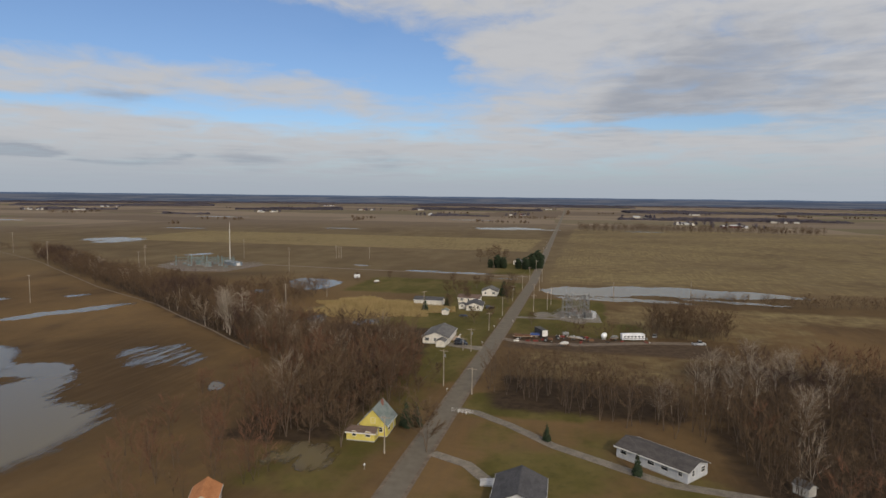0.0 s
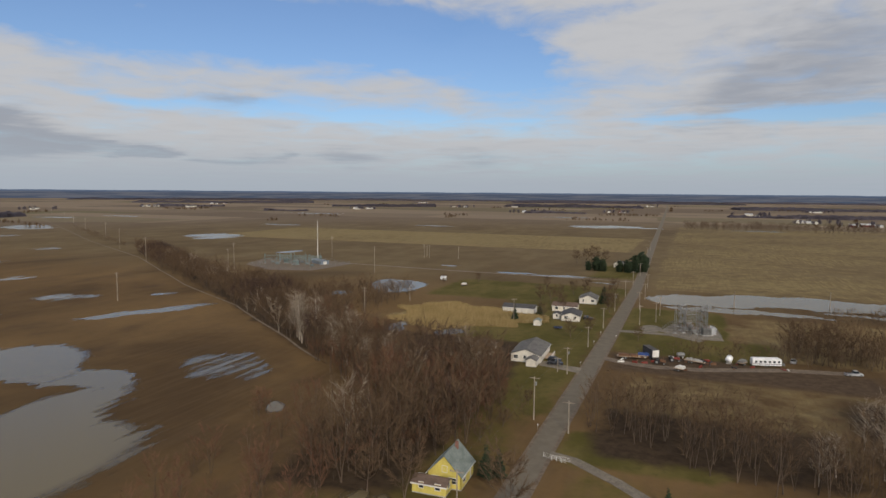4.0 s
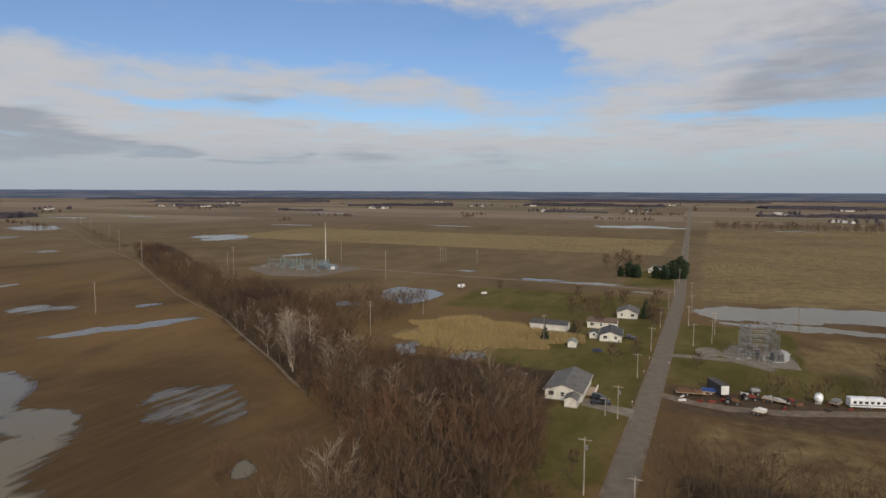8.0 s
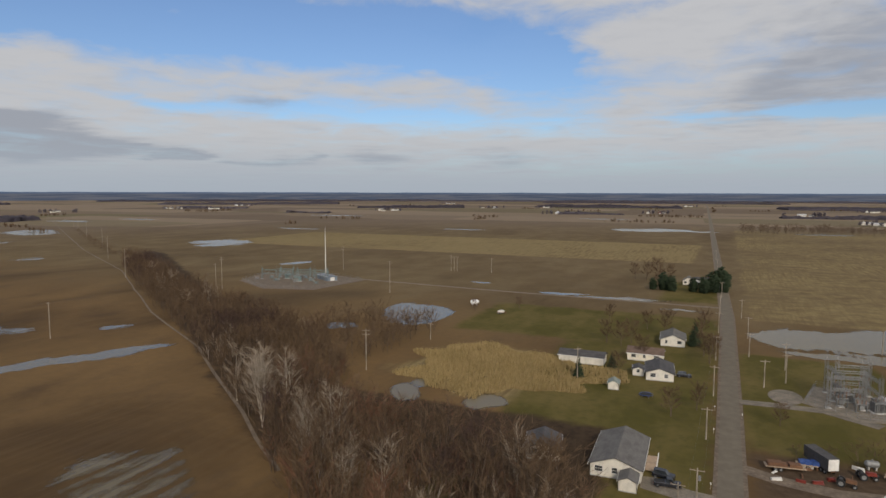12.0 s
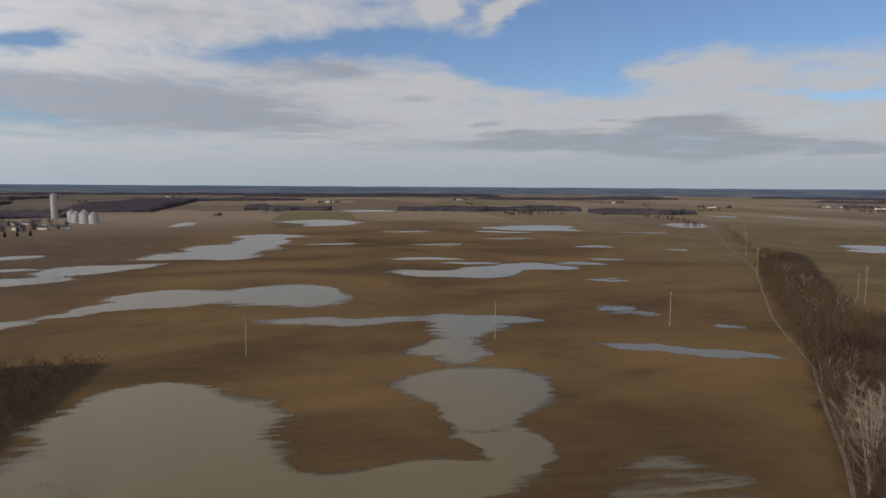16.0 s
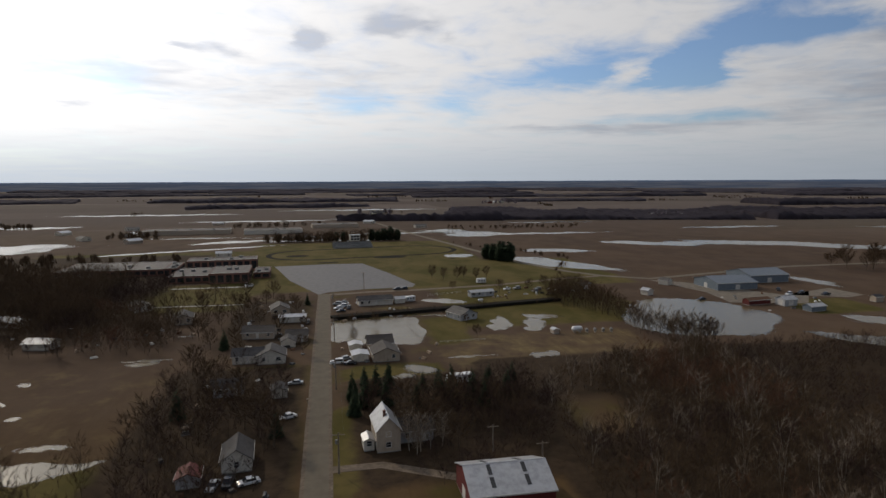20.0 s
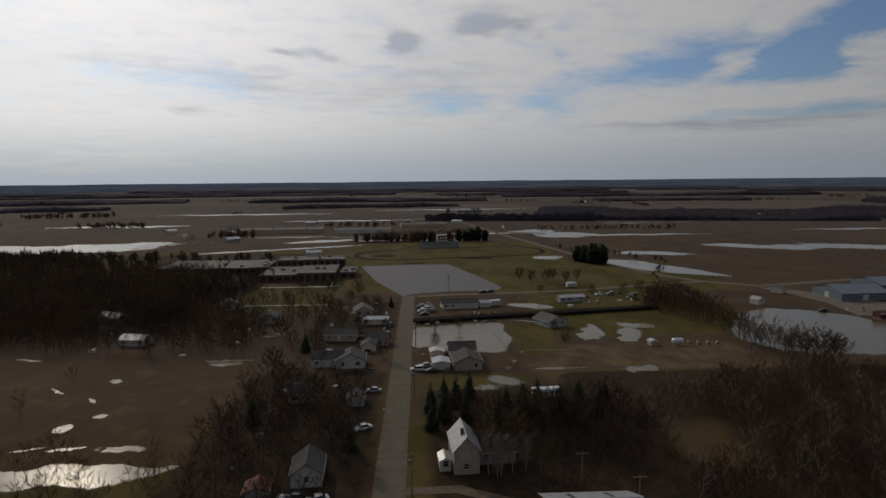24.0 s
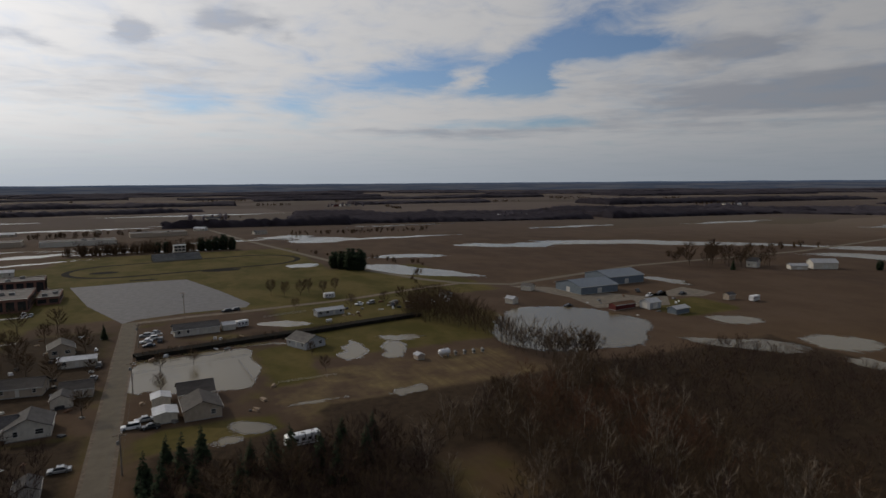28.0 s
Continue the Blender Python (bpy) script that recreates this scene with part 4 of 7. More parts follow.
strip("lane", wander([(3, -94), (12, -98), (17, -104)], 3, 0.2), 3.0, M["gravel"], "short gravel drive", "driveway", 0.05)
slab("yard", [(-195, -446), (-205, -400), (-200, -372), (-236, -362), (-262, -392), (-280, -398), (-282, -376), (-268, -372), (-240, -386), (-212, -432)], M["gravel"], "pale gravel yard round farm sheds", "yard")
slab("substation_pad", [(19, 79), (31, 69), (44, 70), (42, 92), (24, 98)], M["gravel"], "gravel pad of a small substation", "pad", 0.078)
slab("substation_pad", [(-300, 200), (-262, 179), (-230, 188), (-224, 240), (-262, 252), (-312, 240)], M["dirt"], "pale gravel pad of a substation in a field", "pad", 0.06)


# Trees
def limb(verts, tris, points, radii, sides):
    """A tapered tube through points."""
    k = len(verts)
    for i, (p, r) in enumerate(zip(points, radii)):
        way = (points[min(i + 1, len(points) - 1)] - points[max(i - 1, 0)]).to_track_quat("Z", "Y")
        for s in range(sides):
            a = 2 * math.pi * s / sides
            verts.append(p + way @ Vector((r * math.cos(a), r * math.sin(a), 0)))
    for i in range(len(points) - 1):
        for s in range(sides):
            a, b = k + i * sides + s, k + i * sides + (s + 1) % sides
            tris += [(a, b, b + sides), (a, b + sides, a + sides)]


def bare_tree_arrays(seed, height=10.0, spread=0.33, limbs=9, twigs=16, girth=0.022, twig=0.05, low=0.28, fork=1, rich=True, reach_up=(0.07, 0.17)):
    """Trunk with limbs, and twigs: two lists of vertices and triangles."""
    rng = random.Random(seed)
    wood, woodf, fine, finef = [], [], [], []
    for stem in range(fork):
        lean = Vector((rng.uniform(-1, 1), rng.uniform(-1, 1), 0)) * (0.04 if fork == 1 else 0.16)
        top = height * rng.uniform(0.88, 1.0)
        spine = [Vector((0.15 * stem, 0, 0))]
        for i in range(1, 5):
            f = i / 4
            spine.append(Vector((lean.x * top * f + rng.uniform(-1, 1) * 0.015 * height, lean.y * top * f + rng.uniform(-1, 1) * 0.015 * height, top * f * 0.93)))
        r = girth * height / fork**0.5
        limb(wood, woodf, spine if rich else [spine[0], spine[2], spine[4]], [r, r * 0.75, r * 0.5, r * 0.27, r * 0.08] if rich else [r, r * 0.55, r * 0.08], 5 if rich else 3)
        for n in range(limbs):
            f = low + (0.95 - low) * (n + rng.random()) / limbs
            at = f * 4
            i = min(int(at), 3)
            base = spine[i].lerp(spine[i + 1], at - i)
            a = n * 2.4 + rng.uniform(-0.5, 0.5)
            reach = height * spread * (1.15 - 0.75 * f) * rng.uniform(0.75, 1.2)
            rise = (rng.uniform(0.5, 1.25) if rich else rng.uniform(0.8, 1.7)) * reach
            mid = base + Vector((math.cos(a) * reach * 0.5, math.sin(a) * reach * 0.5, rise * 0.38))
            end = base + Vector((math.cos(a) * reach * 0.9, math.sin(a) * reach * 0.9, rise))
            rl = r * 0.36 * (1.15 - f)
            if rich:
                limb(wood, woodf, [base, mid, end], [rl, rl * 0.6, rl * 0.15], 3)
            else:
                k, side = len(wood), Vector((-math.sin(a), math.cos(a), 0)) * rl
                wood += [base - side, base + side, end, base + Vector((0, 0, -2 * rl))]
                woodf += [(k, k + 1, k + 2), (k, k + 2, k + 3)]
            for t in range(twigs):
                g = rng.uniform(0.25, 1.0)
                p = base.lerp(mid, g * 2) if g < 0.5 else mid.lerp(end, g * 2 - 1)
                way = Vector((math.cos(a) + rng.uniform(-1.1, 1.1), math.sin(a) + rng.uniform(-1.1, 1.1), rng.uniform(0.1, 1.5) if rich else rng.uniform(0.4, 2.2))).normalized()
                long = height * rng.uniform(*reach_up)
                side = way.cross(Vector((rng.uniform(-1, 1), rng.uniform(-1, 1), rng.uniform(-1, 1)))).normalized() * twig * rng.uniform(0.6, 1.3)
                k = len(fine)
                fine += [p - side, p + side, p + way * long]
                finef.append((k, k + 1, k + 2))
    return np.array(wood), np.array(woodf), np.array(fine), np.array(finef)


def both(arrays):
    """Wood and twigs as one set: vertices, triangles, material index."""
    w, wf, t, tf = arrays
    return np.concatenate([w, t]), np.concatenate([wf, tf + len(w)]), np.concatenate([np.zeros(len(wf), int), np.ones(len(tf), int)])


def inside(poly, x, y):
    hit = False
    for (x0, y0), (x1, y1) in zip(poly, poly[1:] + poly[:1]):
        if (y0 > y) != (y1 > y) and x < (x1 - x0) * (y - y0) / (y1 - y0) + x0:
            hit = not hit
    return hit


def scatter(poly, gap, seed, clear=()):
    """Uneven places inside an outline, leaving circles clear."""
    rng = random.Random(seed)
    xs, ys = [p[0] for p in poly], [p[1] for p in poly]
    out, y = [], min(ys)
    while y < max(ys):
        x = min(xs)
        while x < max(xs):
            px, py = x + rng.uniform(-0.55, 0.55) * gap, y + rng.uniform(-0.55, 0.55) * gap
            if inside(poly, px, py) and noise.noise((px * 0.06, py * 0.06, seed)) > -0.42 and all(math.hypot(px - cx, py - cy) > r for cx, cy, r in clear):
                out.append((px, py))
            x += gap
        y += gap
    return out


def stand(name, places, kinds, heights, mats, label, seed, category="woods"):
    """Many trees as one mesh."""
    rng = np.random.default_rng(seed)
    vs, fs, ix, k = [], [], [], 0
    for x, y in places:
        v, f, i = kinds[rng.integers(len(kinds))]
        h = rng.uniform(*heights) / 10.0
        a, wide = rng.uniform(0, 6.283), h * rng.uniform(0.85, 1.2)
        c, s = math.cos(a) * wide, math.sin(a) * wide
        vs.append(np.stack([v[:, 0] * c - v[:, 1] * s + x, v[:, 0] * s + v[:, 1] * c + y, v[:, 2] * h - 0.05], 1))
        fs.append(f + k), ix.append(i)
        k += len(v)
    ob = new(name, fast_mesh(name, np.concatenate(vs), np.concatenate(fs), mats, np.concatenate(ix)))
    return tagged(ob, label, category, kind="stuff")


def mixed_stand(name, places, kinds, heights, label, seed, category="woods", red=0.26):
    """A stand whose colour changes from clump to clump."""
    clumps = {"twig": [], "redtwig": [], "paletwig": [], "darktwig": []}
    for x, y in places:
        v = noise.noise((x * 0.035, y * 0.035, seed + 0.5)) + 0.35 * noise.noise((x * 0.2, y * 0.2, seed))
        clumps["redtwig" if v > red else "darktwig" if v < -0.28 else "paletwig" if 0.04 < v < 0.07 else "twig"].append((x, y))
    words = {"twig": "", "redtwig": ", reddish", "paletwig": ", pale", "darktwig": ", dark"}
    for k, (tone, spots) in enumerate(clumps.items()):
        if spots:
            stand(name, spots, kinds, heights, [M["palebark" if tone == "paletwig" else "bark"], M[tone]], label + words[tone], seed + 50 * k, category)


TALL = [both(bare_tree_arrays(s, 10, 0.30, 6, 14, 0.012, 0.030, 0.14, 2, False, (0.09, 0.20))) for s in (1, 2, 3, 4)]
BUSHY = [both(bare_tree_arrays(s, 10, 0.40, 6, 17, 0.010, 0.037, 0.08, 3, False, (0.10, 0.22))) for s in (11, 12, 13, 14)]
SCRUB = [both(bare_tree_arrays(s, 10, 0.55, 8, 16, 0.012, 0.062, 0.03, 1, False, (0.14, 0.30))) for s in (21, 22, 23)]


def far_tree(seed):
    """A ragged bare crown, seen from a great distance."""
    rng = random.Random(seed)
    v, f = [], []
    for n in range(64):
        a, r, z = rng.uniform(0, 6.283), rng.uniform(0, 3.4), rng.uniform(-0.5, 5.5)
        c, t = Vector((r * math.cos(a), r * math.sin(a), z)), rng.uniform(0, 6.283)
        side = Vector((math.cos(t), math.sin(t), 0)) * rng.uniform(0.18, 0.5)
        v += [c - side, c + side, c + Vector((rng.uniform(-0.8, 0.8), rng.uniform(-0.8, 0.8), rng.uniform(2.0, 4.5)))]
        f.append((3 * n, 3 * n + 1, 3 * n + 2))
    return np.array([tuple(p) for p in v]), np.array(f), np.zeros(len(f), int)


FAR = [far_tree(s) for s in (31, 32, 33)]

# wood by the yellow house, down to the reed bed
MARSH_BRUSH = [(-106, 32), (-97, 12), (-70, 4), (-46, 0), (-44, 24), (-60, 34), (-78, 32)]
stand("thicket", scatter(MARSH_BRUSH, 3.4, 58, ((-63, 42, 9), (-89, 40, 9), (-39, 15, 7))), SCRUB, (1.2, 3.2), [M["bark"], M["redtwig"]], "low reddish brush at the edge of a marsh", 58, "thicket")
NEAR_WOOD = [(-118, 6), (-112, 30), (-104, 28), (-96, 12), (-70, 4), (-46, 0), (-30, -8), (-18, -22), (-13, -56), (-22, -78), (-36, -100), (-46, -88), (-46, -66), (-58, -44), (-86, -22)]
mixed_stand("woods", scatter(NEAR_WOOD, 4.4, 5, ((-39, 15, 6.5), (-14, -86, 10))), BUSHY + TALL, (7.5, 14.5), "bare brown winter wood beside a field", 5)
stand("woods", scatter(NEAR_WOOD, 6.5, 55, ((-39, 15, 7), (-14, -86, 11))), TALL, (12.5, 18), [M["bark"], M["twig"]], "tall thin-stemmed bare trees within a brown wood", 55)
stand("thicket", scatter(NEAR_WOOD, 4.6, 6, ((-39, 15, 6), (-14, -86, 10))), SCRUB, (3, 7), [M["bark"], M["redtwig"]], "reddish brown undergrowth of a bare wood", 6, "thicket")
EDGE_SCRUB = [(-50, -50), (-70, -52), (-77, -63), (-67, -90), (-64, -118), (-46, -136), (-26, -124), (-24, -104), (-36, -98), (-46, -86)]
stand("woods", scatter(EDGE_SCRUB, 6.4, 56, ((-32, -129, 7), (-24, -102, 8))), BUSHY + TALL, (5, 10), [M["bark"], M["redtwig"]], "reddish bare trees along a field edge", 56)
stand("thicket", scatter(EDGE_SCRUB, 7.5, 7, ((-32, -129, 6), (-24, -102, 8))), SCRUB, (2, 5), [M["bark"], M["twig"]], "reddish shrubs along a field edge", 7, "thicket")
# trees along the ditch that runs off across the fields
DITCH = [(-116, 2), (-203, 64), (-262, 100), (-420, 206), (-482, 258), (-462, 262), (-400, 222), (-306, 160), (-176, 99), (-120, 58), (-106, 36)]
mixed_stand("tree_belt", scatter(DITCH, 4.6, 8), BUSHY + TALL, (7, 13), "belt of bare trees along a field ditch", 8, red=0.9)
stand("thicket", scatter(DITCH, 5.2, 9), SCRUB, (3, 7), [M["bark"], M["twig"]], "brown brush under a belt of bare trees", 9, "thicket")
BEYOND = [(-482, 258), (-520, 268), (-640, 340), (-900, 500), (-905, 510), (-640, 352)]
stand("thicket", scatter(BEYOND, 6.0, 10), SCRUB, (2, 5), [M["bark"], M["twig"]], "low brush along a field track", 10, "thicket")
POND_BRUSH = [(-176, 99), (-150, 128), (-122, 132), (-112, 118), (-112, 60), (-130, 70)]
stand("thicket", scatter(POND_BRUSH, 5.0, 12), SCRUB + BUSHY, (4, 10), [M["bark"], M["twig"]], "brown brush round a pond", 12, "thicket")
# trees east of the road
EAST_ROW = [(6, -46), (8, -22), (24, -28), (52, -44), (92, -58), (88, -74), (60, -72), (40, -66), (24, -54)]
stand("woods", scatter(EAST_ROW, 4.4, 14), TALL, (9, 14.5), [M["bark"], M["twig"]], "row of thin bare trees behind a lane", 14)
EAST_WOOD = [(72, -80), (66, -42), (78, -20), (100, -6), (130, 0), (190, 4), (250, -40), (240, -130), (170, -150), (90, -120), (72, -104)]
mixed_stand("woods", scatter(EAST_WOOD, 5.4, 15), TALL + BUSHY, (7, 13), "bare winter wood behind mobile homes", 15)
stand("thicket", scatter(EAST_WOOD, 6.5, 16), SCRUB, (3, 6), [M["bark"], M["twig"]], "brown undergrowth of a bare wood", 16, "thicket")
YARD_BRUSH = [(6, 34), (40, 44), (60, 46), (92, 58), (98, 46), (60, 38), (30, 34)]
stand("thicket", scatter(YARD_BRUSH, 3.4, 17), SCRUB, (3, 6.5), [M["bark"], M["twig"]], "dark brush behind a scrap yard", 17, "thicket")
EAST_CLUMP = [(60, 44), (72, 40), (92, 44), (98, 60), (84, 70), (64, 60)]
stand("woods", scatter(EAST_CLUMP, 3.4, 18), BUSHY + TALL, (9, 14), [M["bark"], M["twig"]], "dark clump of bare trees by flood water", 18)
stand("thicket", scatter([(92, 126), (92, 137), (330, 178), (330, 166)], 4.0, 19), SCRUB + BUSHY, (4, 7.5), [M["bark"], M["twig"]], "hedge of bare brush beside flood water", 19, "thicket")
stand("thicket", scatter([(20, 900), (20, 914), (420, 932), (420, 918)], 5.5, 20), BUSHY, (9, 15), [M["bark"], M["twig"]], "far hedgerow of bare trees", 20, "hedgerow")
# young wood west of the village
WEST_WOOD = [(-226, -178), (-62, -178), (-54, -210), (-60, -240), (-64, -262), (-100, -286), (-139, -297), (-206, -298)]
WEST_LOW = [(-226, -178), (-132, -178), (-128, -230), (-134, -296), (-139, -297), (-206, -298)]
WEST_HIGH = [(-132, -178), (-62, -178), (-54, -210), (-60, -240), (-64, -262), (-100, -286), (-134, -296), (-128, -230)]
GLADE = ((-74, -250, 11), (-68, -236, 7))
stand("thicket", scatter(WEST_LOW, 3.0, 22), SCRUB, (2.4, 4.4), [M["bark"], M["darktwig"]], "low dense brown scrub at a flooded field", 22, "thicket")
stand("woods", scatter(WEST_LOW, 7.0, 20), BUSHY, (3.5, 6), [M["bark"], M["twig"]], "young bare trees standing in scrub", 20)
mixed_stand("woods", scatter(WEST_HIGH, 3.8, 19, GLADE), BUSHY, (5, 8.5), "dense young bare wood at a flooded field", 34)
stand("woods", scatter(WEST_HIGH, 9.0, 21, GLADE), TALL, (7, 11), [M["palebark"], M["paletwig"]], "taller pale bare trees within a young wood", 21)
stand("thicket", scatter(WEST_HIGH, 3.8, 23, GLADE), SCRUB, (3, 5.5), [M["bark"], M["twig"]], "dense brown undergrowth of a young wood", 23, "thicket")
STUBBLE = [(-129 + 7 * math.sin(2.3 * k), -159 + 4 * math.sin(1.7 * k + 1) + 0.1 * k) for k in range(26)]
stand("stubble", STUBBLE, SCRUB, (0.5, 1.1), [M["bark"], M["darktwig"]], "dark stubble and trash standing out of flood water", 59, "stubble")
# village and its woods
stand("thicket", scatter([(-22, -78), (-7, -72), (-6, -22), (-24, -24)], 5.5, 44, ((-6, -44, 3),)), SCRUB, (1.5, 4), [M["bark"], M["twig"]], "scattered brush between a wood and a road", 44, "thicket")
stand("thicket", scatter([(-380, -470), (-405, -445), (-398, -428), (-376, -440)], 5.0, 45), BUSHY, (6, 10), [M["bark"], M["twig"]], "bare trees round a farmhouse", 45, "thicket")
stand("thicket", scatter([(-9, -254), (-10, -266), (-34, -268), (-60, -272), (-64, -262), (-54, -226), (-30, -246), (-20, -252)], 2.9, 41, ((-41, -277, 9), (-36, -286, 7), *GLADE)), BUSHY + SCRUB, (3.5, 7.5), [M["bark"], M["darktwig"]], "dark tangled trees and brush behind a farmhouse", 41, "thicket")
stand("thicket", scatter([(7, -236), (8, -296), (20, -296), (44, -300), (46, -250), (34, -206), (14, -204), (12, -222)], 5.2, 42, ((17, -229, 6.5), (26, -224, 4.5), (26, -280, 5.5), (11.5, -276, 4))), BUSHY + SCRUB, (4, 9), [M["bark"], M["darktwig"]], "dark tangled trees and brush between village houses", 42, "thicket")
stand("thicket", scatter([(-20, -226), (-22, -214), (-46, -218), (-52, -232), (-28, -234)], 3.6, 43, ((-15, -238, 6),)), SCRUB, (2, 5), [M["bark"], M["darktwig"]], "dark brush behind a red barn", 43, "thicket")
BACK_WOOD = [(150, -470), (250, -450), (420, -520), (420, -640), (300, -640), (200, -600), (176, -540)]
stand("woods", scatter(BACK_WOOD, 12.0, 57), FAR, (7, 11), [M["twig"], M["twig"]], "hazy bare trees standing before flood water", 57)
LEFT_WOOD = [(96, -366), (150, -350), (300, -370), (290, -420), (200, -470), (112, -500), (104, -420)]
stand("woods", scatter(LEFT_WOOD, 5.0, 25, ((103, -344, 9), (130, -384, 9), (140, -535, 34))), BUSHY + TALL, (9, 16), [M["bark"], M["twig"]], "bare village wood before flood water", 25)
stand("thicket", scatter(LEFT_WOOD, 4.8, 24, ((103, -344, 8), (130, -384, 8), (140, -535, 36))), SCRUB, (3, 8), [M["bark"], M["twig"]], "dark undergrowth of a village wood", 24, "thicket")
mixed_stand("woods", scatter([(56, -326), (130, -332), (210, -372), (120, -420), (96, -400), (60, -372)], 4.2, 46, ((103, -344, 8), (130, -384, 8), (60, -380, 9))), BUSHY, (5, 9.5), "dark bare trees and brush before a village wood", 46)
stand("thicket", scatter([(86, -480), (110, -480), (106, -420), (92, -404), (84, -430)], 3.6, 47), BUSHY + SCRUB, (4, 9), [M["bark"], M["darktwig"]], "dark brush beside a school lawn", 47, "thicket")
stand("thicket", scatter([(104, -330), (98, -240), (70, -206), (40, -196), (46, -236), (60, -236), (96, -250)], 6.0, 31, ((102, -344, 9),)), BUSHY, (5, 9), [M["bark"], M["twig"]], "dark bare trees round a village field", 31, "thicket")
stand("thicket", scatter([(36, -330), (96, -352), (92, -420), (60, -440), (36, -420)], 8.0, 32, ((60, -380, 9), (86, -410, 9), (24, -346, 9))), BUSHY + SCRUB, (5, 11), [M["bark"], M["twig"]], "dark bare trees behind village houses", 32, "thicket")
stand("thicket", scatter([(38, -300), (46, -240), (34, -196), (16, -200), (22, -236), (30, -300)], 7.0, 26, ((20, -228, 9), (26, -224, 5))), BUSHY + SCRUB, (5, 11), [M["bark"], M["twig"]], "dark brush and bare trees behind village houses", 26, "thicket")
stand("thicket", scatter([(-28, -240), (-24, -262), (-58, -270), (-62, -262), (-52, -232)], 3.8, 27, GLADE), SCRUB + BUSHY, (3.5, 7.5), [M["bark"], M["twig"]], "dark brush round village gardens", 27, "thicket")
stand("thicket", scatter([(-110, -392), (-128, -352), (-124, -322), (-138, -302), (-146, -298), (-134, -330), (-135, -360), (-144, -410), (-126, -424)], 3.2, 28), SCRUB + BUSHY, (5, 10), [M["bark"], M["twig"]], "bare brush along a pond bank", 28, "thicket")
stand("thicket", scatter([(-4, -369), (-36, -376), (-73, -382), (-118, -391), (-118, -397), (-73, -388), (-36, -382), (-4, -375)], 1.9, 29), SCRUB, (1.5, 2.8), [M["bark"], M["twig"]], "dark clipped brush along a ditch", 29, "hedgerow")
stand("thicket", scatter([(58, -732), (58, -744), (-76, -742), (-74, -730)], 5.0, 30), BUSHY, (8, 13), [M["bark"], M["twig"]], "row of bare trees behind a sports ground", 30, "tree row")


def far_wood(line, depth, seed, heights=(13, 19)):
    """A dense belt of distant bare trees along a line, seen only as a ragged canopy with steep edges."""
    rng = np.random.default_rng(seed)
    vs, fs, k = [], [], 0
    for (x0, y0), (x1, y1) in zip(line, line[1:]):
        length = math.hypot(x1 - x0, y1 - y0)
        wx, wy = (x1 - x0) / length, (y1 - y0) / length
        cell = 6.0 + max(0.0, math.hypot(x0, y0) - 1500) / 250
        nu, nv = max(4, int(length / cell)), max(4, int(abs(depth) / (cell + 2)))
        u = np.concatenate([[0], np.linspace(0, length, nu), [length]])
        d = np.concatenate([[0], np.linspace(0, depth, nv), [depth]])
        uu, dd = np.meshgrid(u, d)
        swell = np.sin(uu * 0.011 + seed * 1.7) + np.sin(uu * 0.027 + dd * 0.02 + seed * 2.3) + np.sin(uu * 0.0047 + seed)
        zz = rng.uniform(*heights, uu.shape) * np.clip(0.72 + 0.16 * swell, 0.28, 1.15) + rng.uniform(-1.5, 3.0, uu.shape) * (rng.random(uu.shape) < 0.3)
        zz[1] *= rng.uniform(0.35, 0.8, zz.shape[1])
        zz[-2] *= rng.uniform(0.35, 0.8, zz.shape[1])
        zz[0], zz[-1], zz[:, 0], zz[:, -1] = 0, 0, 0, 0
        dd = dd + math.copysign(1, depth) * (14 + 12 * np.sin(uu * 0.019 + seed) + 9 * np.sin(uu * 0.043 + 2 * seed)) * (1 - np.abs(dd / depth))
        uu, dd = uu + rng.uniform(-2.6, 2.6, uu.shape), dd + rng.uniform(-3, 3, uu.shape)
        vs.append(np.stack([x0 + wx * uu - wy * dd, y0 + wy * uu + wx * dd, zz], -1).reshape(-1, 3))
        n = len(u)
        i, j = np.meshgrid(np.arange(n - 1), np.arange(len(d) - 1))
        a = (j * n + i).ravel() + k
        fs += [np.stack([a, a + 1, a + n + 1], 1), np.stack([a, a + n + 1, a + n], 1)]
        k += uu.size
    ob = new("far_woods", fast_mesh("far_woods", np.concatenate(vs), np.concatenate(fs), [M["hazewood"]]))
    tagged(ob, "dark belt of bare woods far across the fields", "woods", kind="stuff")


BELTS = (
    ([(-1523, -323), (-1504, -124)], 90), ([(-1487, 40), (-1444, 489)], 120), ([(-1290, 470), (-1262, 697)], 110),
    ([(-240, -1300), (-700, -1190), (-1130, -1150)], -260), ([(-1130, -1150), (-1290, -930), (-1420, -700)], -240), ([(-1420, -720), (-2500, -840)], -220),
    ([(-20, -1090), (-270, -1045)], -36), ([(-1075, -1600), (-2000, -1500)], -200), ([(-2560, -835), (-2760, -300)], -200),
    ([(-2700, 600), (-2900, 1600)], 260), ([(-2350, 1900), (-1700, 2400)], 200), ([(-1750, 1480), (-1560, 1600)], 50), ([(-1250, 1850), (-900, 2050)], 100), ([(-700, 2300), (-150, 2380)], 120))
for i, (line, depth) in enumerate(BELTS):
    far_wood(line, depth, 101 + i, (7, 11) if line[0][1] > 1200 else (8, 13))
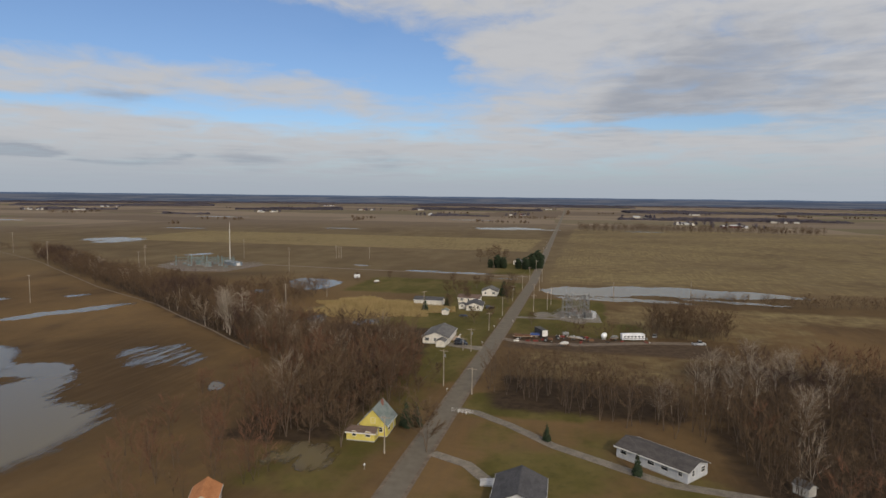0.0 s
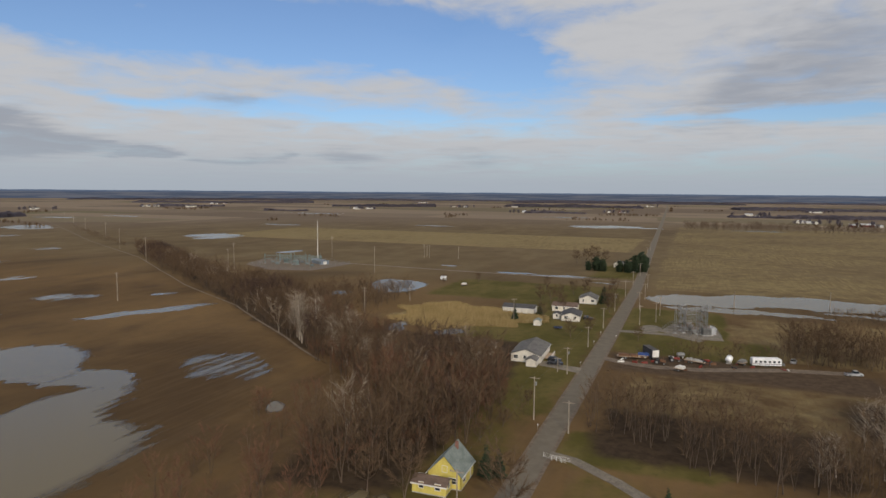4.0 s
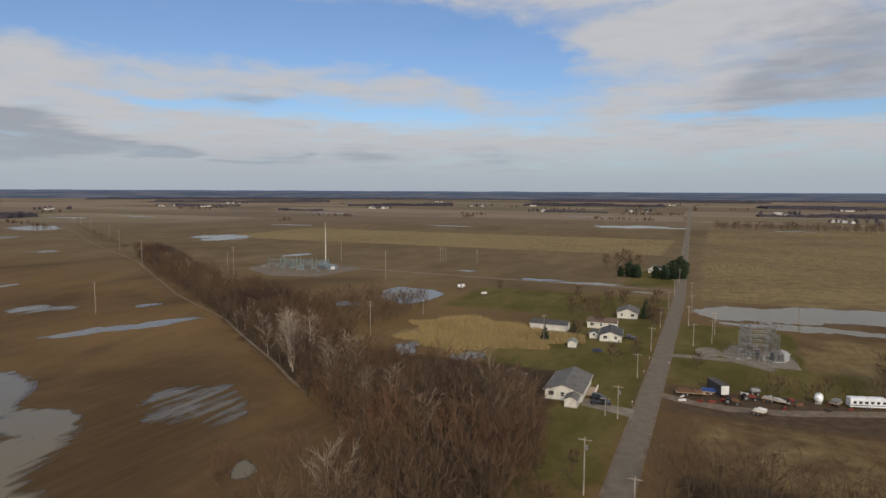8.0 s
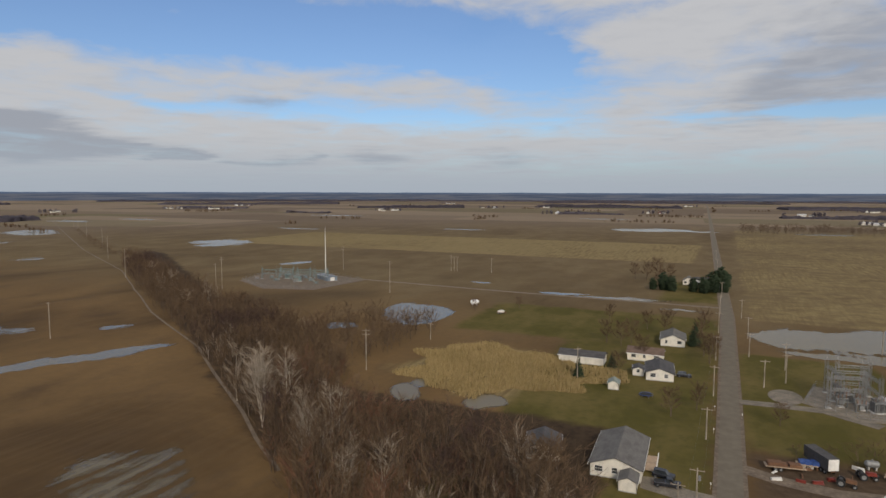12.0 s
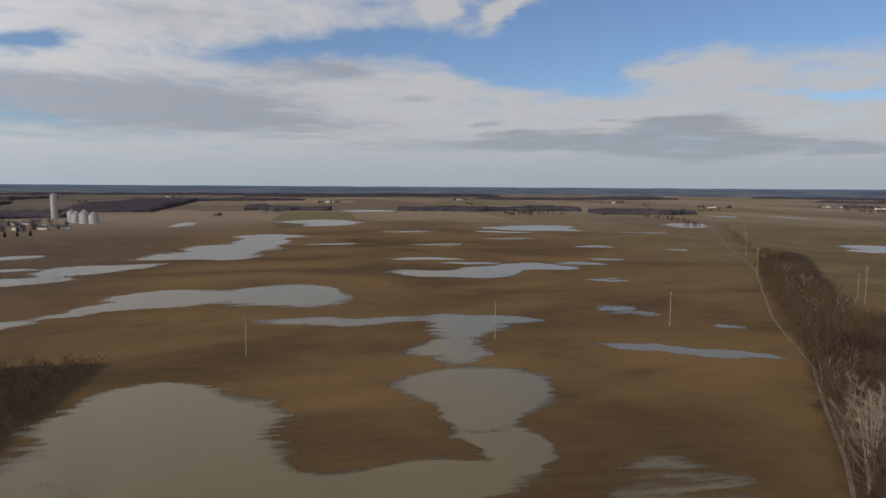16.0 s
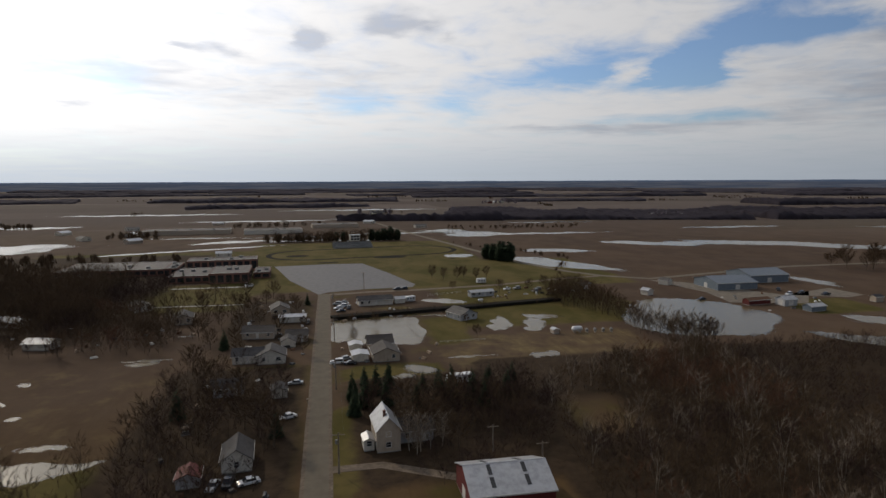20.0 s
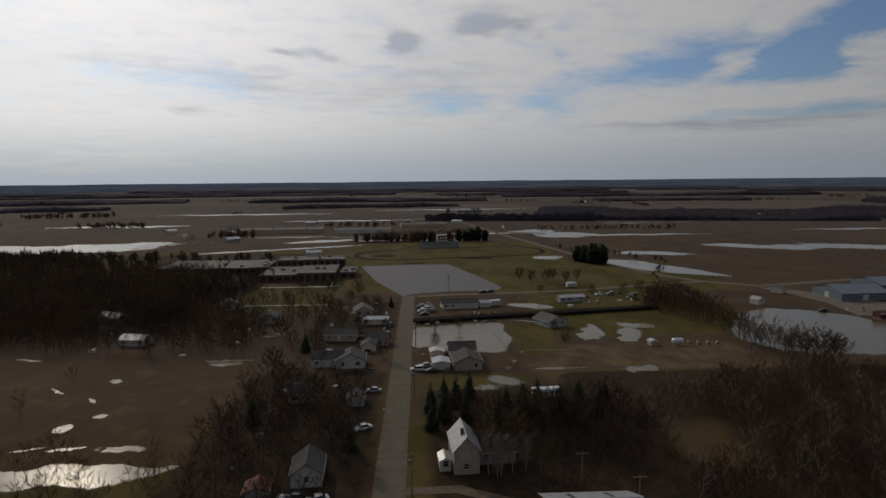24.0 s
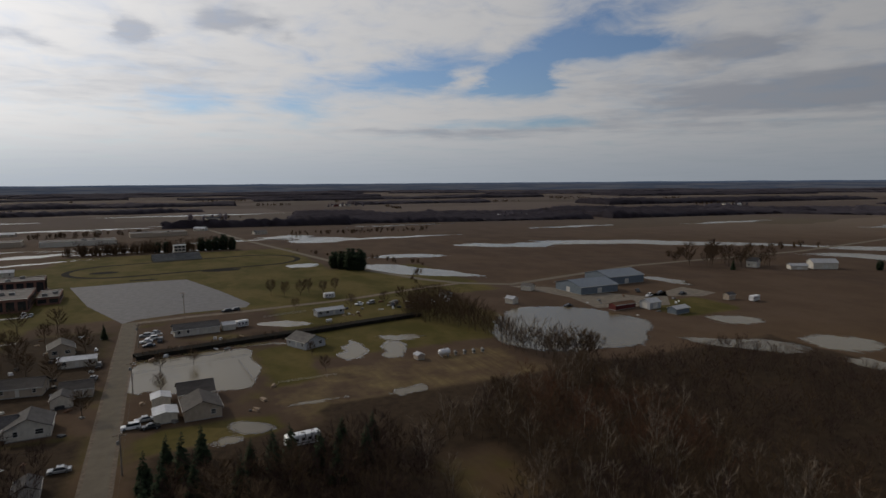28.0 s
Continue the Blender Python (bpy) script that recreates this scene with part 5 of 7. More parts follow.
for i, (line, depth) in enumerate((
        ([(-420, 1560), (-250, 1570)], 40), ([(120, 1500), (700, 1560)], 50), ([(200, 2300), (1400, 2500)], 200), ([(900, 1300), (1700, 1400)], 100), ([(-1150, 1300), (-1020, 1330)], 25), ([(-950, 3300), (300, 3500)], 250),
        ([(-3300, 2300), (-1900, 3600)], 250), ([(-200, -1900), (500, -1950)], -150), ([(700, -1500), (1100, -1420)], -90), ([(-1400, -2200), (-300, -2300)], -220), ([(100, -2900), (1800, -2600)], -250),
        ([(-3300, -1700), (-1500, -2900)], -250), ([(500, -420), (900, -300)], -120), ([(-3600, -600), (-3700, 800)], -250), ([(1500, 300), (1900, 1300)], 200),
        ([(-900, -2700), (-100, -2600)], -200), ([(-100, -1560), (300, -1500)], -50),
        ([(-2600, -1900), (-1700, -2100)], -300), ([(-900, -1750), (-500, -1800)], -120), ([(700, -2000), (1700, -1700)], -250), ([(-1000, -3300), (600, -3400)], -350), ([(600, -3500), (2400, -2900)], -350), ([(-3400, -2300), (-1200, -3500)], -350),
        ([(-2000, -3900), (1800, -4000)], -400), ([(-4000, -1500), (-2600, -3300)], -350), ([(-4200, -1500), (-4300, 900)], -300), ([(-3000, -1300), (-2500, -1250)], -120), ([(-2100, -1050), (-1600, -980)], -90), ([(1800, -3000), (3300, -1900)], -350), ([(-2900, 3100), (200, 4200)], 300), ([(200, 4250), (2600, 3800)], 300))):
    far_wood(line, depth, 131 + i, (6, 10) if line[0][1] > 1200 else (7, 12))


FUZZ = (([(230, -560), (250, -630), (420, -640), (480, -560), (420, -480), (300, -420)], 9, (5, 10)), ([(-380, -500), (-560, -500), (-560, -520), (-380, -516)], 11, (4, 8)), ([(96, -560), (230, -600), (220, -640), (110, -600)], 13, (5, 9)),
        ([(-150, -470), (-190, -560), (-120, -700), (-112, -695), (-180, -555), (-142, -468)], 9, (2, 5)), ([(62, -731), (62, -745), (-40, -744), (-40, -730)], 6, (8, 12)), ([(180, -800), (230, -800), (230, -840), (180, -840)], 9, (6, 10)),
        ([(-150, -860), (-330, -840), (-330, -880), (-150, -900)], 12, (3, 7)), ([(380, -980), (470, -960), (470, -1000), (380, -1010)], 10, (6, 11)), ([(120, -930), (10, -960), (10, -990), (120, -965)], 12, (5, 9)), ([(560, -1250), (700, -1220), (700, -1260), (560, -1290)], 12, (7, 12)))
for i, (outline, gap, tall) in enumerate(FUZZ):
    stand("far_trees", scatter(outline, gap, 161 + i), FAR, tall, [M["twig"], M["twig"]], "scattered bare trees among far buildings and floods", 161 + i, "trees")


def hedgerows(count, reach, facing, seed):
    """Short broken rows of bare trees far off between the fields."""
    rng = random.Random(seed)
    spots = []
    for _ in range(count):
        a, d = radians(facing + rng.uniform(-62, 62)), rng.uniform(*reach)
        x, y = -math.sin(a) * d, math.cos(a) * d
        turn, long = rng.choice((0.0, 0.0, 0.0, 1.57)), rng.uniform(30, 170)
        steps = int(long / 7)
        spots += [(x + math.cos(turn) * 7 * k + rng.uniform(-3, 3), y + math.sin(turn) * 7 * k + rng.uniform(-3, 3)) for k in range(steps) if rng.random() < 0.75]
    stand("hedgerow", spots, FAR, (4, 10), [M["twig"], M["twig"]], "broken hedgerows of bare trees far between fields", seed, "hedgerow")


hedgerows(46, (1000, 2800), 20, 71)
hedgerows(34, (1050, 2600), 165, 72)


def tree_kind(name, seed, height, wood, fine, label, category="tree", **shape):
    """A single tree as a thing: trunk with limbs, and a crown of twigs."""
    w, wf, t, tf = bare_tree_arrays(seed, height, **shape)
    ob = thing(name, 0, 0, 0, label, category)
    part("trunk", fast_mesh("trunk", w, wf, [wood]), None, ob)
    part("crown", fast_mesh("crown", t, tf, [fine]), None, ob)
    return ob


def conifer(name, seed, height, label, wide=0.26, rows=15, rounded=False):
    """A dark evergreen: trunk and drooping sprays of needles with gaps."""
    rng = random.Random(seed)
    ob = thing(name, 0, 0, 0, label, "tree")
    part("trunk", Build().rod((0, 0, -0.05), (0, 0, height * 0.96), height * 0.022, 0.02, 6), M["bark"], ob)
    verts, tris = [], []
    for r in range(rows):
        f = 0.06 + 0.92 * r / rows
        reach = height * wide * (max(0.05, 1 - (1.7 * f - 0.8) ** 2) ** 0.5 if rounded else (1.02 - f) ** 0.75)
        for k in range(max(6, int(24 * (1.1 - f)))):
            a, long = rng.uniform(0, 6.283), reach * rng.uniform(0.6, 1.12)
            z = height * f + rng.uniform(-0.3, 0.3)
            way, side = Vector((math.cos(a), math.sin(a), 0)), Vector((-math.sin(a), math.cos(a), 0)) * long * 0.26
            for lift in (0.0, 0.22):
                j = len(verts)
                verts += [Vector((0, 0, z + lift * long)) + way * long * 0.12, way * long * 0.62 + side + Vector((0, 0, z - long * 0.10)), way * long + Vector((0, 0, z - long * (0.24 - lift))), way * long * 0.62 - side + Vector((0, 0, z - long * 0.16))]
                tris += [(j, j + 1, j + 2), (j, j + 2, j + 3)]
    part("crown", fast_mesh("crown", np.array([tuple(v) for v in verts]), np.array(tris), [M["needle"]]), None, ob)
    return ob


def plant(ob, places, group, low=0.85, high=1.15, seed=0):
    """Moves the first tree to the first place and copies it to the others, each turned and scaled."""
    rng = random.Random(seed)
    for n, row in enumerate(places):
        m = pose(row[0], row[1], 0, 0, 0, rng.uniform(0, 360))
        other = ob if n == 0 else copy_thing(ob, m)
        size = (row[2] if len(row) > 2 else 1.0) * rng.uniform(low, high)
        other.matrix_basis = m @ Matrix.Scale(size, 4)
        tagged(other, group=group)


BIG = dict(spread=0.42, limbs=15, twigs=44, girth=0.018, twig=0.040, low=0.22, fork=2)
POPLAR = dict(spread=0.24, limbs=16, twigs=16, girth=0.014, twig=0.026, low=0.20, fork=3)
plant(tree_kind("bare_tree", 41, 12, M["bark"], M["twig"], "broad bare brown tree with spreading limbs", **BIG), [(1.6, -94, 1.0), (-18.5, -96, 1.0), (-27, -95, 0.8)], "roadside trees", seed=1)
plant(tree_kind("pale_poplar", 42, 19, M["palebark"], M["paletwig"], "tall pale-barked bare tree in a tree belt", **POPLAR),
      [(-112, 4), (-116, 8), (-108, 0), (-118, 13, 1.05), (-106, 8), (-88, -10, 0.85), (-84, -14, 0.8), (-80, -8, 0.85), (-92, -4, 0.8), (-76, -20, 0.75), (-72, -14, 0.7), (-66, -26, 0.75), (-60, -22, 0.7)], "pale trees of the tree belt", seed=2)
plant(tree_kind("pale_poplar", 43, 15, M["palebark"], M["paletwig"], "tall pale bare tree at a wood's edge", **POPLAR), [(69, -34, 0.9), (74, -30), (80, -26), (88, -18), (94, -22), (99, -20), (69, -50, 0.8), (76, -44), (84, -40, 0.9), (87, -68), (92, -58), (104, -36), (82, -32), (60, -52, 0.7), (56, -58, 0.7), (98, -96, 0.9)], "pale trees of the eastern wood", seed=3)
plant(tree_kind("pale_poplar", 47, 9, M["palebark"], M["paletwig"], "slender pale bare tree before a farmhouse", **POPLAR), [(-20.5, -232.5), (-23, -231.5), (-25.5, -232.5), (-28.5, -233.5), (-22, -230, 0.8)], "trees before a farmhouse", seed=13)
plant(tree_kind("bare_tree", 44, 11, M["bark"], M["twig"], "bare brown tree in a yard", **BIG),
      [(-38, 125, 1.0), (-44, 128, 0.95), (-35, 131, 0.9), (-6, 112, 0.85), (-11, 139, 0.9), (-33, 86, 0.75), (-5, 125, 0.8), (-44, 325, 1.2), (-50, 318, 1.1), (-36, 330, 1.1), (-58, 322, 1.0), (-34, 2, 0.8), (-8, 60, 0.8), (-14, 52, 0.7), (-28, 108, 0.9), (-8, 122, 0.9), (-24, 152, 0.9), (-32, 160, 0.8), (-10, 158, 1), (-50, 170, 0.7), (-98, 184, 0.6), (-116, 168, 0.6), (12, 56, 0.6), (-34, 288, 0.9), (-40, 296, 1)], "village trees", seed=4)
plant(tree_kind("bare_tree", 45, 12, M["bark"], M["twig"], "bare dark tree between village houses", **BIG),
      [(14, -246), (18, -252), (26, -256, 0.9), (10, -240, 0.8), (22, -270, 0.9), (34, -285), (28, -316, 0.7), (17, -350, 0.8), (26, -362, 0.8), (12, -386, 0.7), (20, -398, 0.8), (28, -410, 0.8), (15, -404, 0.7), (33, -352, 0.7),
       (-20, -240, 0.8), (-23, -236, 0.8), (-27, -238, 0.9), (-32, -232, 0.7), (-22, -250, 0.9), (-34, -252, 0.9), (-14, -262, 0.7), (-12, -330, 0.6), (40, -330, 0.8), (47, -346, 0.8), (60, -362, 0.9), (72, -378, 0.9), (84, -392), (54, -392, 0.9), (70, -356, 0.7), (88, -370), (-366, -455, 1.5), (-372, -446, 1.3), (-377, -440, 1.2), (-358, -452, 1.3), (-392, -446, 1.2), (-352, -462, 1.4), (-400, -436, 1.0), (-134, -304, 0.9), (-137, -302), (-140, -300, 0.9), (-131, -307, 0.8), (-38, 6, 0.6), (-43, 9, 0.7), (-34, 8, 0.55), (-12, -352, 0.5), (-22, -356, 0.5), (-60, -350, 0.5), (-70, -430, 0.6), (-94, -420, 0.6), (-112, -424, 0.7), (40, -300, 0.9), (31, -330, 0.8), (6.5, -318, 0.6), (7, -352, 0.6), (30, -372, 0.9), (36, -392, 0.9), (44, -372, 0.9), (26, -428, 0.8), (40, -430, 0.9)], "village trees", seed=5)
plant(tree_kind("bare_tree", 46, 8, M["bark"], M["twig"], "small bare tree on rough grass", **BIG),
      [(-20, -72, 0.8), (-14, -64, 0.7), (-12, -52, 0.6), (-16, -40, 0.7), (-10, -34, 0.5), (-20, -30, 0.8), (-72, -470), (-80, -468), (-86, -474), (-92, -466), (-66, -476), (-100, -472), (-60, -330, 0.6), (-146, -306), (-128, -410), (-122, -430), (-135, -316, 0.7), (-96, -282, 0.9), (-128, -290, 0.9), (-360, -470), (-372, -462, 1.6), (-384, -470, 1.4), (-392, -480, 1.6), (-366, -486, 1.4), (-350, -474, 1.3)], "trees on rough grass", seed=6)
plant(conifer("spruce", 51, 10, "dark green spruce beside a village road"), [(-9, -268), (-12, -262, 1.1), (-9, -256, 0.9), (-16, -272), (-18, -262, 0.9), (-13, -280, 0.8), (-20, -278, 0.8), (-33, -262), (-37, -267, 0.9), (-42, -262, 1.05), (-47, -266, 0.95), (-52, -262), (-29, -268, 0.9), (-56, -270, 0.8), (-50, -274, 0.7), (-34, -272, 0.8), (-44, -256), (-26, -258), (10, -246, 0.8), (36, -262, 0.9), (8, -408, 0.7), (35, -329, 0.8), (-12, 137, 1.05), (-44, 76, 0.75), (-36, 92, 0.7), (28, -80, 0.55), (48, -94, 0.5), (-5, -79, 0.7), (-7.5, -80, 0.75), (-361, -433, 0.8), (120, -492, 0.8), (84, -490, 0.8)], "evergreens", seed=7)
plant(conifer("pine", 52, 14, "broad rounded dark pine standing in a clump", 0.36, 20, True), [(-3.5, 287), (-8, 283, 0.9), (-13, 278, 0.8), (-19, 280, 0.7), (-5, 294, 0.9), (-31, 278, 0.7), (-36, 281, 0.75), (-42, 280, 0.6), (-124, -566, 0.95), (-132, -552), (-128, -560, 1.05), (-137, -548, 0.95), (-58, -735, 0.9), (-72, -734, 0.8), (-65, -737, 1.0), (-46, -737, 0.85), (-52, -733, 0.75), (-10, -738, 0.8), (-17, -736, 0.7), (-443, -388, 0.45)], "dark pines", seed=8)
plant(conifer("spruce", 53, 9, "small dark spruce on a farm drive"), [(-750, -528), (-757, -512), (-762, -500), (-768, -486), (-775, -472), (-782, -462), (-790, -452), (-420, -412, 0.6)], "farm evergreens", seed=9)


def reed_bed():
    """Dry golden reeds and grass tufts."""
    rng = np.random.default_rng(61)
    n = 26000
    a, r = rng.uniform(0, 6.283, n), np.sqrt(rng.uniform(0, 1, n))
    r = r * (0.86 + 0.13 * np.sin(3 * a + 1) + 0.10 * np.sin(7 * a) + 0.06 * np.sin(13 * a + 2))
    x, y = -70 + 40 * r * np.cos(a), 76 + 32 * r * np.sin(a)
    keep = (np.hypot((x + 60) / 7, (y - 45) / 5.5) > 1) & (np.hypot((x + 86) / 8, (y - 41) / 5.5) > 1)
    x, y = x[keep], y[keep]
    n = len(x)
    h, t = rng.uniform(0.6, 1.7, n), rng.uniform(0, 6.283, n)
    lean = rng.uniform(-0.35, 0.35, (n, 2))
    base = np.stack([x, y, np.zeros(n)], 1)
    side = np.stack([np.cos(t), np.sin(t), np.zeros(n)], 1) * 0.14
    v = np.stack([base - side, base + side, base + np.stack([lean[:, 0], lean[:, 1], h], 1)], 1).reshape(-1, 3)
    tagged(new("reeds", fast_mesh("reeds", v, np.arange(3 * n).reshape(-1, 3), [M["reed"]])), "bed of dry golden reeds and grass", "reeds", kind="stuff")


reed_bed()


# Houses
def wall_slab(length, height, thick, openings):
    """A wall along x with its outer face at y = 0, and openings (u0, u1, v0, v1) cut through it."""
    b, cuts = Build(), sorted(openings)
    at = 0.0
    for u0, u1, v0, v1 in cuts:
        if u0 > at:
            b.box(at, u0, 0, thick, 0, height)
        if v0 > 0:
            b.box(u0, u1, 0, thick, 0, v0)
        b.box(u0, u1, 0, thick, v1, height)
        at = u1
    return b.box(at, length, 0, thick, 0, height)


def window_part(parent, u0, u1, v0, v1, trim):
    """A window in a wall's own axes: frame, sash bar and pane."""
    t = 0.09
    b = Build().box(u0 - t, u1 + t, -0.05, 0.08, v1, v1 + t).box(u0 - t, u1 + t, -0.07, 0.08, v0 - t, v0).box(u0 - t, u0, -0.05, 0.08, v0, v1).box(u1, u1 + t, -0.05, 0.08, v0, v1)
    b.box(u0, u1, 0.0, 0.05, (v0 + v1) / 2 - 0.03, (v0 + v1) / 2 + 0.03)
    frame_ob = part("window", b, trim, parent)
    part("pane", Build().box(u0, u1, 0.06, 0.08, v0, v1), M["glass"], frame_ob)


def openings_for(length, height, rng, door=False):
    out, count = [], max(1, int(length / 3.2))
    gap = length / count
    for i in range(count):
        c = gap * (i + 0.5) + rng.uniform(-0.2, 0.2)
        if door and i == count // 2:
            out.append((c - 0.5, c + 0.5, 0.0, 2.05, "door"))
        elif rng.random() < 0.85:
            w = rng.choice((0.45, 0.55, 0.8))
            out.append((c - w, c + w, 0.95, 2.1, "window"))
            if height > 4.6:
                out.append((c - w, c + w, 0.95 + height / 2, 2.05 + height / 2, "upper"))
    return out


def house(x, y, rot, w, l, h, rise, wall, roof, label, seed=0, category="house", over=0.45, chimney=False, windows=True, trim="trim", z=0.0, name="house", gable_window=False, door_label="white front door"):
    """A gabled building. The ridge runs along its own y; the gable ends face its own -y and y."""
    rng = random.Random(seed * 7 + 3)
    ob = thing(name, x, y, rot, label, category, z=z)
    part("foundation", Build().box(-w / 2 + 0.03, w / 2 - 0.03, -l / 2 + 0.03, l / 2 - 0.03, -0.1, 0.3), M["concrete"], ob)
    sides = ((w, pose(-w / 2, -l / 2, 0.25)), (l, pose(w / 2, -l / 2, 0.25, 0, 0, 90)), (w, pose(w / 2, l / 2, 0.25, 0, 0, 180)), (l, pose(-w / 2, l / 2, 0.25, 0, 0, 270)))
    wall_h = h - 0.25
    for n, (length, m) in enumerate(sides):
        holes = openings_for(length, wall_h, rng, n == 1) if windows else ([(length / 2 - 1.5, length / 2 + 1.5, 0, min(2.7, wall_h - 0.3), "gate")] if n in (0, 1) and wall_h > 2.4 else [])
        lower = [hole[:4] for hole in holes if hole[4] != "upper"]
        inset = 0.2 if n % 2 == 0 else 0.0
        side = part("wall", wall_slab(length, wall_h, 0.2, lower) if inset == 0 else wall_slab(length, wall_h, 0.2, lower), M[wall], ob, m=m @ pose(0, 0.001 * n, 0))
        for u0, u1, v0, v1, sort in holes:
            if sort == "window" or sort == "upper":
                window_part(side, u0, u1, v0, v1, M[trim])
            elif sort == "door":
                part("door", Build().box(u0, u1, 0.06, 0.12, 0, v1), M["trim"], side, door_label)
            else:
                part("door", Build().box(u0, u1, 0.04, 0.12, 0, v1), M["trim"], side, "large pale sliding door")
    for sign, turn in ((-1, 0), (1, 180)):
        # gable triangle
        b = Build().loft([(-w / 2, 0, 0), (w / 2, 0, 0), (0, 0, rise)], [(-w / 2, 0.2, 0), (w / 2, 0.2, 0), (0, 0.2, rise)])
        gable = part("gable", b, M[wall], ob, m=pose(0, sign * (l / 2 - 0.002), h, 0, 0, turn))
        if gable_window and sign == -1:
            window_part(gable, -0.5, 0.5, 0.35, min(rise * 0.55, 1.6), M[trim])
    long, slope = l / 2 + over, math.hypot(w / 2, rise)
    ex, ez = over * w / 2 / slope, over * rise / slope
    for sign in (-1, 1):
        a, e = (0.0, h + rise), (sign * (w / 2 + ex), h - ez)
        low = [(a[0], -long, a[1] + 0.01), (e[0], -long, e[1] + 0.01), (e[0], long, e[1] + 0.01), (a[0], long, a[1] + 0.01)]
        b = Build().loft(low if sign < 0 else low[::-1], [(px, py, pz + 0.14) for px, py, pz in (low if sign < 0 else low[::-1])])
        slope_ob = part("roof_slope", b, M[roof], ob)
        part("fascia", Build().box(min(e[0], e[0] + sign * 0.05), max(e[0], e[0] + sign * 0.05), -long, long, e[1] - 0.12, e[1] + 0.16), M[trim], slope_ob)
    part("ridge_cap", Build().box(-0.14, 0.14, -long, long, h + rise + 0.11, h + rise + 0.18), M[roof], ob)
    if chimney:
        part("chimney", Build().box(0.3, 0.9, l * 0.18, l * 0.18 + 0.6, h + rise * 0.5, h + rise + 0.8), M["brick"], ob)
    return ob


def block(x, y, rot, w, l, h, wall, label, seed=0, category="school", name="school_block", bands=True):
    """A flat-roofed block with a parapet, a window band on each side and roof units."""
    rng = random.Random(seed)
    ob = thing(name, x, y, rot, label, category)
    for length, m in ((w, pose(-w / 2, -l / 2, 0)), (l, pose(w / 2, -l / 2, 0, 0, 0, 90)), (w, pose(w / 2, l / 2, 0, 0, 0, 180)), (l, pose(-w / 2, l / 2, 0, 0, 0, 270))):
        count = max(2, int(length / 4.5)) if bands else 0
        step = length / max(count, 1)
        holes = [(step * i + 0.7, step * (i + 1) - 0.7, 1.0, h - 1.2) for i in range(count)]
        side = part("wall", wall_slab(length, h, 0.3, holes), M[wall], ob, m=m)
        for hole in holes:
            window_part(side, *hole, M["darktrim"])
    part("roof", Build().box(-w / 2 + 0.3, w / 2 - 0.3, -l / 2 + 0.3, l / 2 - 0.3, h - 0.45, h - 0.2), M["roof_flat"], ob)
    part("coping", Build().box(-w / 2 - 0.08, w / 2 + 0.08, -l / 2 - 0.08, -l / 2 + 0.35, h, h + 0.12).box(-w / 2 - 0.08, w / 2 + 0.08, l / 2 - 0.35, l / 2 + 0.08, h, h + 0.12), M["trim"], ob)
    for i in range(3):
        px, py = rng.uniform(-w / 3, w / 3), rng.uniform(-l / 3, l / 3)
        part("roof_unit", Build().box(px - 1.2, px + 1.2, py - 0.9, py + 0.9, h - 0.2, h + 1.1), M["steel"], ob)
    return ob


# north of the starting place
house(-22, 17.5, 2, 10.4, 18.5, 2.75, 1.9, "white", "roof_grey", "white ranch house with a broad grey shingle roof", 1)
house(-18.6, 5.6, 2, 3.6, 4.6, 2.2, 0.8, "white", "roof_grey", "small white shed with a grey roof beside a house", 2, "shed", 0.25, windows=False, name="shed")
house(-39, 15.5, 12, 7.6, 9, 2.6, 1.5, "tan", "roof_dark", "dark-roofed tan cottage among bare trees", 3)
house(-32, 70.5, 6, 3.2, 4.2, 2.0, 0.8, "white", "roof_green", "small white garden shed on a lawn", 4, "shed", 0.25, windows=False, name="shed")
house(-20.5, 90, 6, 8.4, 13, 2.6, 1.5, "white", "roof_dark", "white bungalow with a dark roof", 5)
house(-27, 89, 6, 3.6, 5, 2.2, 0.7, "white", "roof_dark", "low white garage beside a bungalow", 6, "garage", 0.3, name="garage")
house(-47, 96.5, 91, 7, 15.5, 2.7, 1.3, "white", "roof_dark", "long white outbuilding with a dark blue-grey roof", 7, "outbuilding", windows=False, name="outbuilding")
house(-27, 109.5, 91, 7.4, 12, 2.7, 1.5, "cream", "roof_brown", "cream bungalow with a weathered brown roof", 8)
house(-20, 139, 4, 9, 13, 2.7, 1.9, "white", "roof_grey", "white house with a grey roof near a spruce", 9)
house(-23, 313, 0, 7, 9, 2.8, 2.2, "white", "roof_grey", "white corner house among dark pines", 10)
house(-16, 319, 90, 6, 9, 2.6, 1.6, "greyside", "roof_dark", "grey outbuilding behind dark pines", 11, "outbuilding", windows=False, name="outbuilding")
house(-13.6, -84, 2, 7.0, 8.0, 3.0, 3.7, "yellow", "roof_green", "yellow wooden house with a steep grey-green roof", 12, chimney=True, gable_window=True)
house(-15.4, -89.8, 92, 3.8, 7.0, 2.1, 0.8, "yellow", "roof_brown", "low yellow front porch room with a brown roof", 13, "porch", 0.3, name="porch_room")
house(-32, -129, 25, 5, 7, 2.6, 1.6, "tan", "roof_orange", "small shed with a rusty orange roof", 14, "shed", 0.3, name="shed")
house(25, -112.5, 2, 9.6, 11.5, 2.7, 2.1, "greyside", "roof_dark", "grey house with a dark slate-blue roof", 15)
house(53.4, -87.5, 51.8, 8.0, 17.4, 2.6, 1.3, "greyside", "roof_drab", "long pale grey mobile home with a drab roof and dark shutters", 16, name="mobile_home", category="mobile home")
